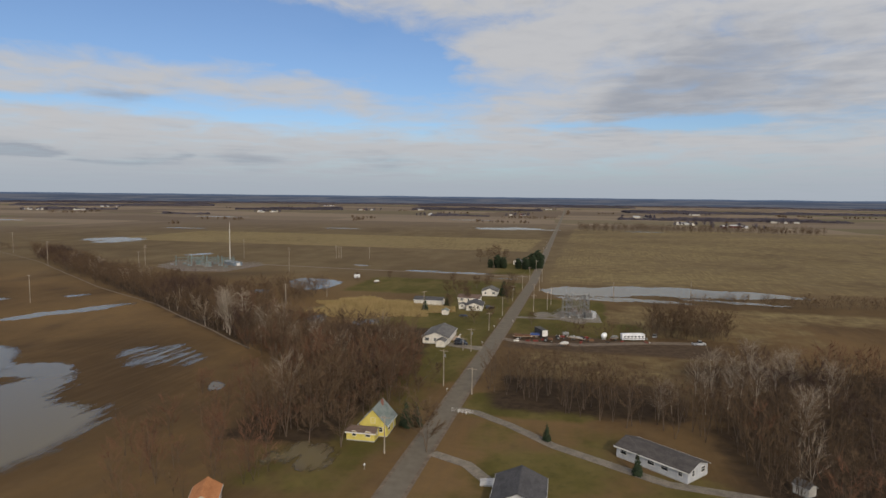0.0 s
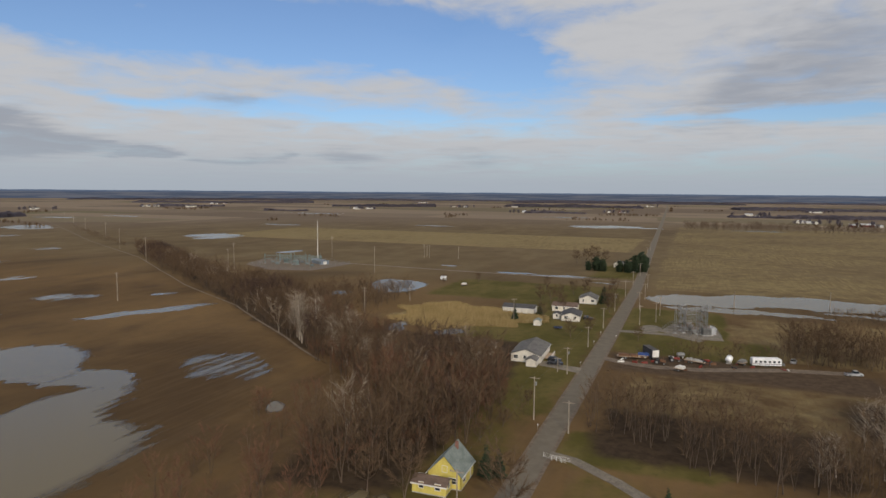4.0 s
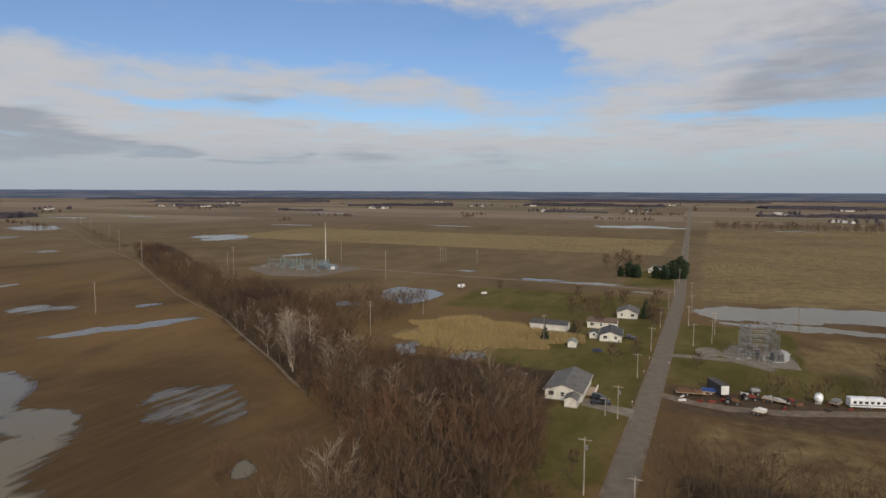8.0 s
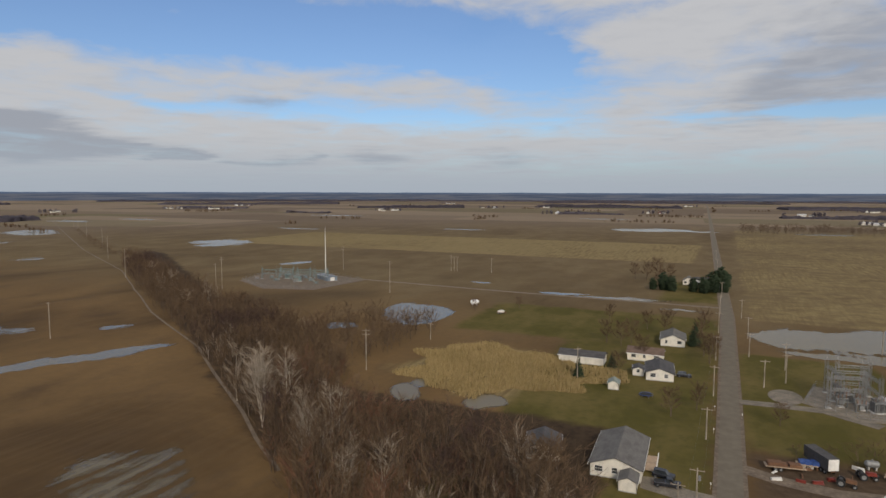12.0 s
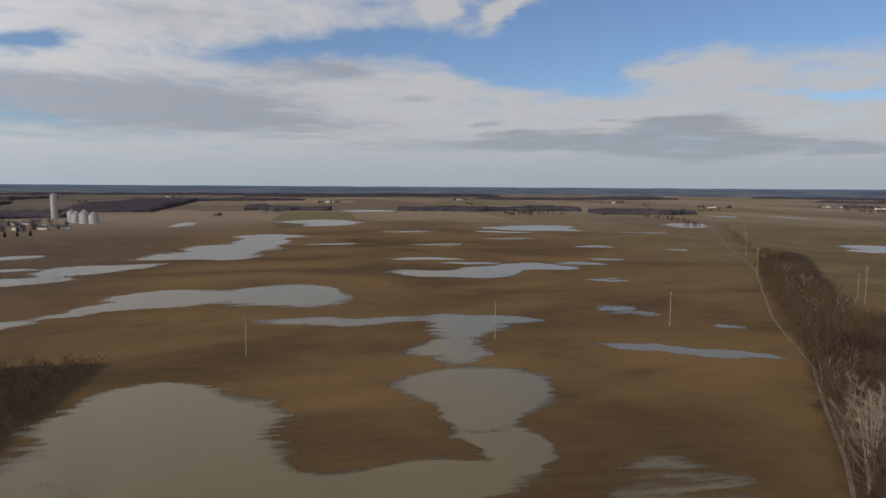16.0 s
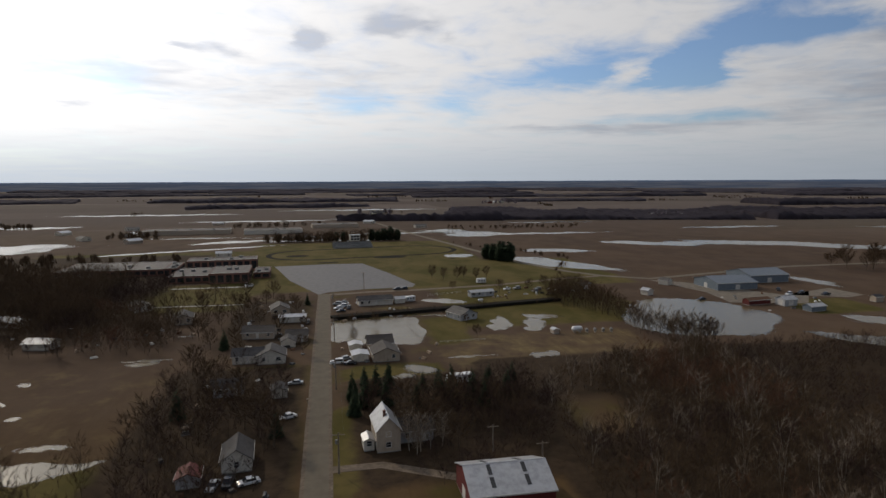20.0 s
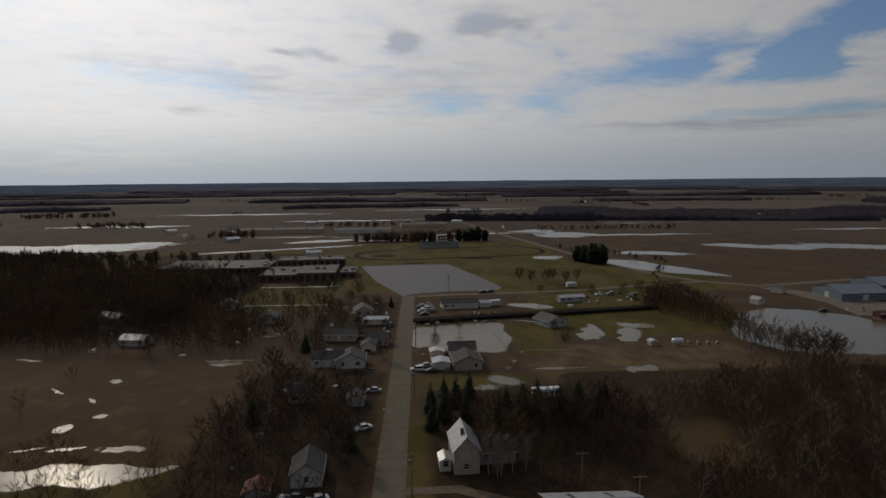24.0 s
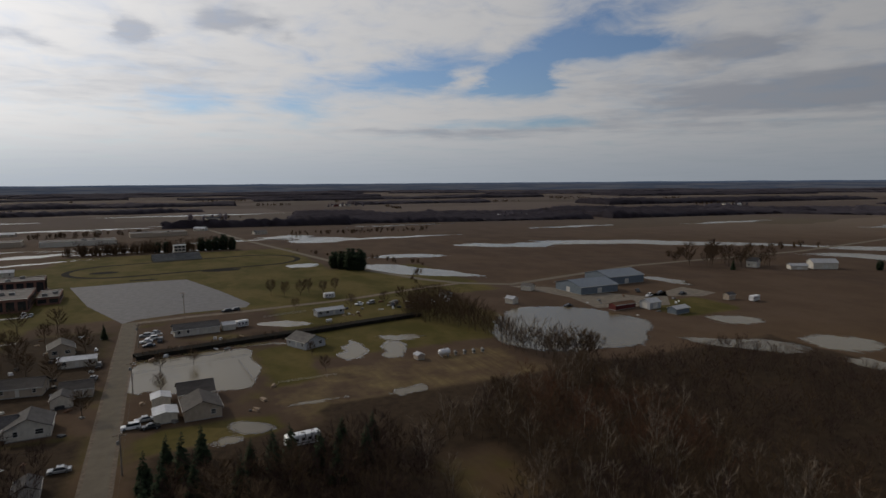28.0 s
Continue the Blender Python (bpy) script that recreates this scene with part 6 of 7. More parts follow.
house(80, -94.5, 40, 2.6, 3.2, 1.9, 0.8, "white", "roof_grey", "small white shed beside a lane", 17, "shed", 0.2, windows=False, name="shed")
slab("patio", [(16, -104.6), (19.4, -103.4), (20.2, -107), (16.4, -107.4)], M["concrete"], "pale concrete slab beside a house", "patio", 0.3, 0.35)

# village in the south
# a white house; the tan siding carries the shade on its walls
house(-15.6, -237.5, 4, 5.4, 10, 5.2, 2.9, "tan", "roof_metal", "tall white farmhouse with shade-toned walls and a shiny metal roof", 21, gable_window=True, chimney=True)
house(-22.4, -240, 94, 6.4, 8.5, 3.0, 2.0, "greyside", "roof_dark", "grey farmhouse wing with a dark roof", 22, "house wing", name="house_wing")
house(-11.4, -236, 4, 2.4, 4.2, 2.4, 0.6, "white", "roof_metal", "small white side porch", 23, "porch", 0.2, name="porch_room")
barn = house(-36, -208.5, 90, 14, 16, 4.3, 2.7, "red", "roof_metal", "dark red barn with a pale metal roof", 24, "barn", 0.35, windows=False, name="barn")
for sign in (-1, 1):
    for at in (-3.4, 3.4):
        for k in range(2):
            u = 0.45 + 2.9 * k
            part("skylight", Build().loft([(sign * (u + du) * 1.0, at + dv, 7.0 - (u + du) * 0.386 + 0.18) for du, dv in ((0, -0.4), (2.3, -0.4), (2.3, 0.4), (0, 0.4))],
                                          [(sign * (u + du) * 1.0, at + dv, 7.0 - (u + du) * 0.386 + 0.22) for du, dv in ((0, -0.4), (2.3, -0.4), (2.3, 0.4), (0, 0.4))]), M["darktrim"], barn, "dark roof light")
house(17, -233, 5, 6.2, 9, 2.9, 2.2, "white", "roof_dark", "small white house with a dark roof", 25, gable_window=True)
house(25.5, -225.5, 5, 4.6, 5, 2.2, 1.0, "greyside", "red", "low shed with a dull red roof", 26, "shed", 0.3, windows=False, name="shed")
house(24.5, -313, 92, 7, 10, 2.8, 1.9, "white", "roof_dark", "white village house with a dark roof", 27)
house(16.8, -312, 3, 9.4, 9, 2.9, 2.2, "white", "roof_dark", "white gabled village house", 28, gable_window=True)
house(12.4, -331, 3, 5.2, 6, 2.4, 1.3, "white", "roof_dark", "small white garage with a dark roof", 29, "garage", 0.3, windows=False, name="garage")
house(9.6, -338.5, 90, 6.4, 8, 2.7, 1.6, "tan", "roof_drab", "tan village house with a drab roof", 30)
house(13, -372, 90, 5.2, 11, 2.6, 0.7, "white", "roof_metal", "white mobile home with a pale metal roof", 31, "mobile home", name="mobile_home")
house(24.4, -347, 84, 7.6, 12, 2.7, 1.8, "tan", "roof_drab", "weathered tan house behind a bare tree", 32)
house(20, -391, 8, 8, 10, 2.8, 2.0, "tan", "roof_grey", "tan house with a grey roof among trees", 33)
house(26, -280, 95, 6.4, 9, 2.7, 1.8, "greyside", "roof_dark", "grey house with a dark roof in brush", 34)
house(11.5, -276, 4, 4.4, 5.5, 2.2, 1.1, "white", "roof_dark", "small pale shed beside a road", 35, "shed", 0.3, windows=False, name="shed")
house(-21.6, -308.5, 3, 9, 10.4, 2.8, 2.0, "tan", "roof_drab", "tan house with a drab roof and a porch", 36)
house(-20.8, -321.5, 93, 8.4, 9, 2.8, 2.1, "tan", "roof_drab", "drab-roofed tan house beside flood water", 37)
house(-13, -307.5, 3, 5.4, 6, 2.4, 0.5, "cream", "roof_metal", "low carport with a pale roof", 38, "carport", 0.3, windows=False, name="carport")
house(-12, -320.5, 3, 4.6, 5, 2.3, 0.6, "cream", "roof_metal", "low shed with a pale roof", 39, "shed", 0.3, windows=False, name="shed")
house(-25, -403.5, 96, 7.6, 17, 2.7, 1.6, "white", "roof_dark", "long white house with a dark roof", 40)
house(-37.5, -404.5, 96, 4.2, 5, 2.3, 0.9, "white", "roof_metal", "small white shed with a pale roof", 41, "shed", 0.3, windows=False, name="shed")
house(-61, -364.5, 25, 9, 11, 2.7, 2.0, "greyside", "roof_grey", "grey house with a grey roof beside a ditch", 42)
house(102, -344.5, 80, 6.4, 10, 2.6, 1.3, "white", "roof_metal", "low white house with a pale roof among trees", 43)
house(130, -385, 70, 6.4, 11, 2.7, 1.5, "cream", "roof_metal", "pale house among bare trees", 44)
house(86, -410, 30, 8, 11, 2.7, 1.8, "white", "roof_dark", "white house among bare trees", 45)
house(60, -380, 10, 8, 11, 2.7, 1.8, "tan", "roof_dark", "tan house among bare trees", 46)
house(-82, -414, 100, 4.6, 13, 2.6, 0.8, "greyside", "roof_metal", "long grey mobile home with a pale roof beside a ditch", 53, "mobile home", name="mobile_home")
house(-170, -400, 20, 4, 5, 2.6, 1.0, "white", "roof_metal", "small white shed on a pond bank", 54, "shed", 0.3, windows=False, name="shed")
house(-147, -428, 20, 4, 6, 2.6, 1.0, "greyside", "roof_dark", "small grey shed among bare trees", 55, "shed", 0.3, windows=False, name="shed")
house(-226, -414, 92, 22, 25, 4.0, 2.6, "blue", "roof_blue", "wide blue-grey metal pole barn", 56, "barn", 0.4, windows=False, name="barn")
house(-260, -432, 92, 22, 26, 4.6, 2.6, "blue", "roof_blue", "wide blue-grey metal machine shed", 57, "barn", 0.4, windows=False, name="barn")
house(-222.5, -361, 96, 6, 7.5, 3.2, 1.4, "greyside", "roof_metal", "pale grey farm shed", 58, "shed", 0.3, windows=False, name="shed")
house(-210, -366, 96, 4.4, 13, 2.4, 0.9, "red", "rust", "low rusty red farm shed", 59, "shed", 0.3, windows=False, name="shed")
house(-226, -347, 98, 5, 9, 2.5, 0.9, "blue", "roof_metal", "low blue shed with a pale roof", 60, "shed", 0.3, windows=False, name="shed")
house(-273, -360, 96, 3.4, 5, 2.6, 0.9, "tan", "roof_dark", "dark wooden hut in a field", 61, "shed", 0.3, windows=False, name="shed")
house(-385, -437, 20, 6.5, 7, 4.2, 2.4, "white", "roof_dark", "white two-storey farmhouse near bare trees", 62, gable_window=True)
house(-401, -416, 62, 6, 11, 2.7, 1.2, "white", "roof_metal", "low white farm building", 63, "outbuilding", windows=False, name="outbuilding")
house(-419, -411, 62, 9, 16, 4.4, 2.2, "white", "roof_metal", "long white farm barn", 64, "barn", windows=False, name="barn")
house(-197, -428, 30, 5, 6, 2.6, 1.3, "white", "roof_grey", "small white shed beside a field road", 65, "shed", 0.3, windows=False, name="shed")

# school and stores
block(137, -545, 2, 66, 42, 4.3, "brick", "brick school wing with a flat felt roof", 71)
block(81.5, -508, 3, 24, 38, 4.4, "brick", "brick school block with dark window bands", 72)
block(57.5, -500, 3, 23, 34, 6.4, "brick", "brick school block beside a wet parking lot", 73)
block(70, -548, 5, 46, 18, 7.5, "brick", "taller brick school hall", 74)
block(40, -512, 3, 10, 24, 4.0, "brick", "low brick school entrance beside a parking lot", 68)
block(98, -530, 3, 8, 30, 6.0, "brick", "narrow brick link between school wings", 69)
block(150, -508, 2, 22, 10, 3.6, "brick", "low brick annex before a school wing", 67)
block(160, -864, 4, 96, 28, 5, "tan", "long low store with a pale roof", 75, "store", "store_building", False)
block(62, -852, 6, 66, 24, 5, "white", "long low warehouse with a flat roof", 76, "warehouse", "warehouse", False)
block(-10, -936, 6, 60, 26, 4.6, "tan", "long low store far beyond a sports ground", 77, "store", "store_building", False)
house(82, -625, 98, 7, 12, 3, 1.4, "white", "roof_metal", "white field house beside a running track", 78, "outbuilding", name="outbuilding")
for n, (x, y) in enumerate(((215, -840), (250, -800), (150, -1010), (240, -930), (300, -880), (60, -1010), (-60, -1000), (-120, -900), (190, -760))):
    house(x, y, 40 * n, 9, 15, 2.9, 1.8, ("white", "cream", "tan")[n % 3], ("roof_metal", "roof_grey")[n % 2], "far village house with a pale roof", 80 + n)


def press_box():
    ob = thing("press_box", -26.5, -684, 8, "white two-storey press box on posts above bleachers", "press box")
    for px in (-4.2, 4.2):
        for py in (-1.4, 1.4):
            part("post", Build().box(px - 0.15, px + 0.15, py - 0.15, py + 0.15, -0.1, 5.1), M["darktrim"], ob)
    part("cabin", Build().box(-4.6, 4.6, -1.8, 1.8, 5.0, 10.6), M["white"], ob)
    part("roof", Build().box(-5.0, 5.0, -2.2, 2.2, 10.6, 10.9), M["roof_metal"], ob)
    for i in range(3):
        for k in range(2):
            part("window", Build().box(-4.0 + 2.8 * i, -1.7 + 2.8 * i, 1.78, 1.88, 5.9 + 2.5 * k, 7.5 + 2.5 * k), M["glass"], ob)


press_box()


def bleachers():
    ob = thing("bleachers", -25, -668, 8, "long grey bleachers beside a running track", "bleachers")
    for i in range(11):
        part("bench", Build().box(-18, 18, -i * 1.1 - 0.5, -i * 1.1, 0.4 + 0.42 * i, 0.5 + 0.42 * i), M["steel"], ob)
        part("riser", Build().box(-18, 18, -i * 1.1 - 0.08, -i * 1.1, 0.0, 0.4 + 0.42 * i), M["steel"], ob)


bleachers()


def running_track():
    """A thin oval of dark cinders with grass inside."""
    b, n = Build(), 72

    def ring(r):
        out = []
        for k in range(n):
            s = 2 * math.pi * (k + 0.5) / n
            u, v = math.copysign(46, math.cos(s)) + r * math.cos(s), r * math.sin(s)
            out.append((-33 + 0.98 * u - 0.2 * v, -631 + 0.2 * u + 0.98 * v))
        return out

    a, c = ring(32.0), ring(36.5)
    for i in range(n):
        j = (i + 1) % n
        b.quad((*c[i], 0.05), (*c[j], 0.05), (*a[j], 0.05), (*a[i], 0.05))
        b.quad((*c[j], 0.05), (*c[i], 0.05), (*c[i], -0.03), (*c[j], -0.03))
    tagged(new("running_track", b.mesh("running_track", M["track"])), "dark cinder running track round a grass field", "running track", kind="structure")


running_track()


# Farms far off
def silo(x, y, r, h, mat, label, cap=0.25):
    ob = thing("silo", x, y, 0, label, "silo", "farm silos")
    part("drum", Build().rod((0, 0, -0.1), (0, 0, h), r, r, 20), mat, ob)
    part("cap", Build().rod((0, 0, h), (0, 0, h + r * cap * 2), r * 1.02, r * 0.12, 20), M["steel"], ob)
    part("ladder", Build().box(-0.25, 0.25, -r - 0.25, -r + 0.02, 0, h), M["steel"], ob)
    for k in range(1, 4):
        part("hoop", Build().rod((0, 0, h * k / 4), (0, 0, h * k / 4 + 0.3), r * 1.015, r * 1.015, 20), M["steel"], ob)


silo(-1148, -573, 5.2, 42, M["concrete"], "tall concrete grain silo on a far farm")
for x, y, r, h in ((-1032, -483, 8, 15), (-1020, -466, 7, 13), (-1046, -500, 7, 13), (-1060, -512, 6, 16)):
    silo(x, y, r, h, M["roof_metal"], "round pale metal grain bin on a far farm", 0.4)


def farmstead(x, y, seed, count=4, size=1.0):
    """A far farm: white buildings, a bin or two and bare trees."""
    rng = random.Random(seed)
    for n in range(count):
        a, d = rng.uniform(0, 6.28), rng.uniform(8, 34) * size
        big = rng.random() < 0.45
        house(x + math.cos(a) * d, y + math.sin(a) * d, rng.choice((0, 90)) + rng.uniform(-6, 6), (9 if big else 8) * size, rng.uniform(13, 24) if big else 11, 3.9 if big else 2.9, 2.4, rng.choice(("white", "white", "white", "cream", "red")),
              rng.choice(("roof_metal", "roof_grey", "roof_metal", "roof_dark")), "far white farm building" if not big else "far farm barn with a pale roof", seed * 10 + n, "barn" if big else "farmhouse", windows=False, name="barn" if big else "farmhouse")
    stand("farm_trees", [(x + rng.uniform(-50, 50), y + rng.uniform(-40, 40)) for _ in range(9)], FAR, (9, 15), [M["hazewood"], M["hazewood"]], "bare trees round a far farm", seed, "trees")


for n, (x, y, count) in enumerate(((-990, 1625, 6), (-1740, 1450, 4), (-1600, 1500, 3), (-1900, 1960, 4), (-640, 2250, 4), (-820, 2080, 3), (-420, 1590, 3), (-180, 1740, 3), (180, 1680, 4), (260, 1250, 4), (330, 1140, 4), (520, 1500, 4),
                                   (-2230, 930, 4), (-2212, -133, 3), (-2680, 440, 6), (-3090, -860, 4), (-900, -490, 5), (-1090, -690, 4), (-1000, -560, 4), (-150, 2700, 4), (-1300, 2800, 4), (420, 2150, 4), (-1250, -1200, 3), (-560, -1050, 3), (-100, -1250, 4), (250, -1600, 4), (640, -1000, 4), (-1720, 1020, 3), (-450, -1700, 4), (1000, 1250, 4))):
    farmstead(x, y, 200 + n, count)


# Poles and wires
def utility_pole(x, y, h, rot=0, arms=1, lamp=False, can=True, label="grey wooden utility pole with a crossarm", double=False):
    ob = thing("utility_pole", x, y, rot, label, "utility pole", "utility poles")
    part("shaft", Build().rod((0, 0, -0.3), (0, 0, h), 0.19, 0.12, 8), M["wood"], ob)
    for k in range(arms):
        z = h - 0.5 - 1.3 * k
        arm = part("crossarm", Build().box(-1.35, 1.35, -0.16, -0.05, z - 0.07, z + 0.07), M["wood"], ob)
        for u in (-1.2, -0.45, 0.45, 1.2):
            part("insulator", Build().rod((u, -0.1, z + 0.07), (u, -0.1, z + 0.27), 0.06, 0.045, 6), M["porcelain"], arm)
    if can:
        part("transformer", Build().rod((0.42, 0, h - 2.4), (0.42, 0, h - 1.5), 0.24, 0.24, 10), M["steel"], ob, "grey pole transformer")
    if double:
        part("shaft", Build().rod((2.6, 0, -0.3), (2.6, 0, h * 0.94), 0.19, 0.12, 8), M["wood"], ob)
        part("brace", Build().box(-0.6, 3.2, -0.2, -0.06, h * 0.86, h * 0.86 + 0.18), M["wood"], ob)
    return ob


def wires(points, label="thin sagging power lines between poles"):
    """Two wires hung from pole to pole."""
    ob = thing("power_line", points[0][0], points[0][1], 0, label, "power line", "power lines")
    x0, y0 = points[0][:2]
    for off in (-1.1, 1.1):
        for (ax, ay, az), (bx, by, bz) in zip(points, points[1:]):
            far = math.hypot(bx - ax, by - ay)
            nx, ny = -(by - ay) / far * off, (bx - ax) / far * off
            run = [Vector((ax + (bx - ax) * f + nx - x0, ay + (by - ay) * f + ny - y0, az + (bz - az) * f - 4 * f * (1 - f) * far * 0.012 - 0.25)) for f in (i / 8 for i in range(9))]
            verts, tris = [], []
            limb(verts, tris, run, [0.013] * 9, 3)
            part("wire", fast_mesh("wire", np.array([tuple(v) for v in verts]), np.array(tris), [M["darktrim"]]), None, ob)


ROADSIDE = [(-7.5, -97, 8.9), (-6, -44.3, 11.6), (-5.7, 0, 9.0), (-5, 39, 8.0), (-4, 75, 9.2), (-4, 118, 9), (-3.6, 166, 9), (-3.5, 214, 9), (-3, 264, 9), (-5, 330, 9), (-7, 400, 9), (-9, 480, 9)]
for n, (x, y, h) in enumerate(ROADSIDE):
    utility_pole(x, y, h, 0, 1, can=n in (1, 2, 5))
wires(ROADSIDE)
for x, y, h, rot in ((4, -50, 8.2, 0), (10, 90, 8.8, 10), (16.5, 98, 9.4, 20), (17.5, 114, 9.4, 20), (7, 128, 9, 0), (7.5, 160, 9, 0), (6, 205, 9, 0), (-44, 74, 10.6, 40), (-110, 103, 7, 0), (-9, 1, 5.1, 0), (-39, -228, 6.5, 0), (-47, -217.5, 6.5, 0), (-187, 310, 11, 0), (-160, 312, 11, 0), (52, 152, 9, 90), (98, 170, 9, 90)):
    utility_pole(x, y, h, rot, 1, can=False)
SOUTHSIDE = [(-4.6, -224, 9), (-4.6, -278, 9), (-4.6, -334, 9), (-4.6, -388, 9), (-22, -446, 10)]
for x, y, h in SOUTHSIDE:
    utility_pole(x, y, h, 0, 1)
wires(SOUTHSIDE)
WESTLINE = [(-229, -135, 15), (-240, -42, 14.5), (-251, 39, 15), (-292, 171, 15)]
for x, y, h in WESTLINE:
    utility_pole(x, y, h, 0, 1, can=False, label="tall wooden power pole in an open field")
wires(WESTLINE)
RAIL = [(-284, 168, 20), (-381, 177, 20), (-500, 254, 20), (-629, 345, 19), (-758, 419, 19), (-853, 474, 18), (-997, 567, 18), (-1200, 690, 18)]
for x, y, h in RAIL:
    utility_pole(x, y, h, 55, 2, can=False, label="tall wooden transmission pole beside a tree belt")
wires(RAIL)
for x, y, h in ((-269, 279, 18), (-183, 199, 19), (-111, 55, 14)):
    utility_pole(x, y, h, 20, 2, can=False, label="tall wooden transmission pole in a field")
utility_pole(-192, 310, 12, 0, 1, can=False, label="twin-shafted wooden power pole in a field", double=True)


# Substations
def lattice(b, x0, y0, z0, x1, y1, z1, half=0.35, step=1.1, bar=0.06):
    """A lattice mast or beam between two points: four chords and zigzag braces."""
    a, e = Vector((x0, y0, z0)), Vector((x1, y1, z1))
    way = (e - a).normalized()
    q = way.to_track_quat("Z", "Y")
    corners = [q @ Vector((sx * half, sy * half, 0)) for sx, sy in ((-1, -1), (1, -1), (1, 1), (-1, 1))]
    for c in corners:
        b.rod(a + c, e + c, bar, None, 4)
    n = max(2, int((e - a).length / step))
    for i in range(n):
        p, s = a + (e - a) * i / n, a + (e - a) * (i + 1) / n
        for k in range(4):
            b.rod(p + corners[k], s + corners[(k + 1) % 4], bar * 0.6, None, 3)


def gantry(x, y, rot, span, h, mat, group, label, insulators=3):
    ob = thing("gantry", x, y, rot, label, "gantry", group)
    for u in (-span / 2, span / 2):
        b = Build()
        lattice(b, u, 0, -0.1, u, 0, h + 1.6, 0.38)
        part("column", b, mat, ob)
        part("footing", Build().box(u - 0.7, u + 0.7, -0.7, 0.7, -0.1, 0.3), M["concrete"], ob)
        part("lightning_rod", Build().rod((u, 0, h + 1.6), (u, 0, h + 3.2), 0.04, 0.02, 5), mat, ob)
    for z in (h, h * 0.62):
        b = Build()
        lattice(b, -span / 2, 0, z, span / 2, 0, z, 0.32)
        beam = part("beam", b, mat, ob)
        for i in range(insulators):
            u = span * ((i + 0.5) / insulators - 0.5)
            b = Build()
            for k in range(5):
                b.rod((u, 0, z - 0.4 - 0.24 * k), (u, 0, z - 0.56 - 0.24 * k), 0.16, 0.09, 8)
            part("insulator", b, M["porcelain"], beam)
    return ob


def transformer(x, y, rot, mat, size=1.0):
    ob = thing("transformer", x, y, rot, "large grey-green substation transformer with cooling fins", "transformer", "substation transformers")
    s = size
    part("tank", Build().box(-1.8 * s, 1.8 * s, -1.1 * s, 1.1 * s, 0.2, 3.0 * s), mat, ob)
    part("plinth", Build().box(-2.4 * s, 2.4 * s, -1.7 * s, 1.7 * s, -0.1, 0.25), M["concrete"], ob)
    for side in (-1, 1):
        for i in range(6):
            part("fin", Build().box((-1.5 + 0.55 * i) * s, (-1.3 + 0.55 * i) * s, min(side * 1.1, side * 1.6) * s, max(side * 1.1, side * 1.6) * s, 0.5, 2.6 * s), mat, ob)
    for i in range(3):
        part("bushing", Build().rod(((-1 + i) * s, 0, 3.0 * s), ((-1.15 + 1.15 * i) * s, 0, 4.5 * s), 0.14 * s, 0.07 * s, 8), M["porcelain"], ob)
    part("conservator", Build().rod((-1.6 * s, 0.9 * s, 3.5 * s), (1.2 * s, 0.9 * s, 3.5 * s), 0.38 * s, None, 10), mat, ob)


def breaker(x, y, rot, mat, group):
    ob = thing("circuit_breaker", x, y, rot, "steel-framed circuit breaker with brown insulators", "circuit breaker", group)
    part("frame", Build().box(-1.4, -1.25, -0.3, 0.3, -0.05, 2.4).box(1.25, 1.4, -0.3, 0.3, -0.05, 2.4).box(-1.5, 1.5, -0.35, 0.35, 2.3, 2.5), mat, ob)
    for u in (-1, 0, 1):
        part("pole", Build().rod((u, 0, 2.5), (u, 0, 3.7), 0.16, 0.10, 8), M["porcelain"], ob)
    part("cabinet", Build().box(-0.5, 0.5, -0.35, 0.3, 0.9, 2.1), mat, ob)


def fence(points, h=2.1, gap=3.0, label="chain-link fence on steel posts", mat="steel", rails=3, name="fence"):
    ob = thing(name, points[0][0], points[0][1], 0, label, "fence")
    x0, y0 = points[0]
    for (ax, ay), (bx, by) in zip(points, points[1:]):
        n = max(1, round(math.hypot(bx - ax, by - ay) / gap))
        for i in range(n):
            f = i / n
            px, py = ax + (bx - ax) * f - x0, ay + (by - ay) * f - y0
            part("post", Build().rod((px, py, -0.1), (px, py, h), 0.05, None, 5), M[mat], ob)
        b = Build()
        for k in range(rails):
            z = h * (k + 0.9) / rails
            b.rod((ax - x0, ay - y0, z), (bx - x0, by - y0, z), 0.028, None, 4)
        part("rail", b, M[mat], ob)


for k in range(3):
    gantry(29.5 + 1.9 * k, 78 + 7.2 * k, 12, 8.6, 8.8, M["steel"], "village substation gantries", "tall grey lattice steel substation gantry", 3)
gantry(27.6, 86, 100, 13, 8.4, M["steel"], "village substation gantries", "tall grey lattice steel substation gantry", 4)
gantry(36.2, 84, 100, 13, 8.4, M["steel"], "village substation gantries", "tall grey lattice steel substation gantry", 4)
transformer(37.5, 79, 20, M["steel"])
transformer(31, 86, 20, M["steel"], 0.8)
for x, y in ((29, 80), (33.5, 82), (30.5, 91), (35, 92), (33, 76.5)):
    breaker(x, y, 12, M["steel"], "village substation breakers")
house(39.5, 82, 12, 2.8, 4, 2.6, 0.5, "greyside", "roof_metal", "small pale control hut in a substation", 90, "control hut", 0.2, windows=False, name="control_hut")
fence([(20, 79), (31, 70), (43, 71), (41, 91), (24.5, 97), (20, 79)])
for n in range(4):
    gantry(-286 + 12 * n, 214 + 3 * n, 20, 10, 6.4 - 0.3 * n, M["teal"], "field substation gantries", "blue-grey lattice substation gantry on gravel")
for n in range(3):
    gantry(-282 + 13 * n, 228 + 2 * n, 20, 9, 5.6, M["teal"], "field substation gantries", "blue-grey lattice substation gantry on gravel")
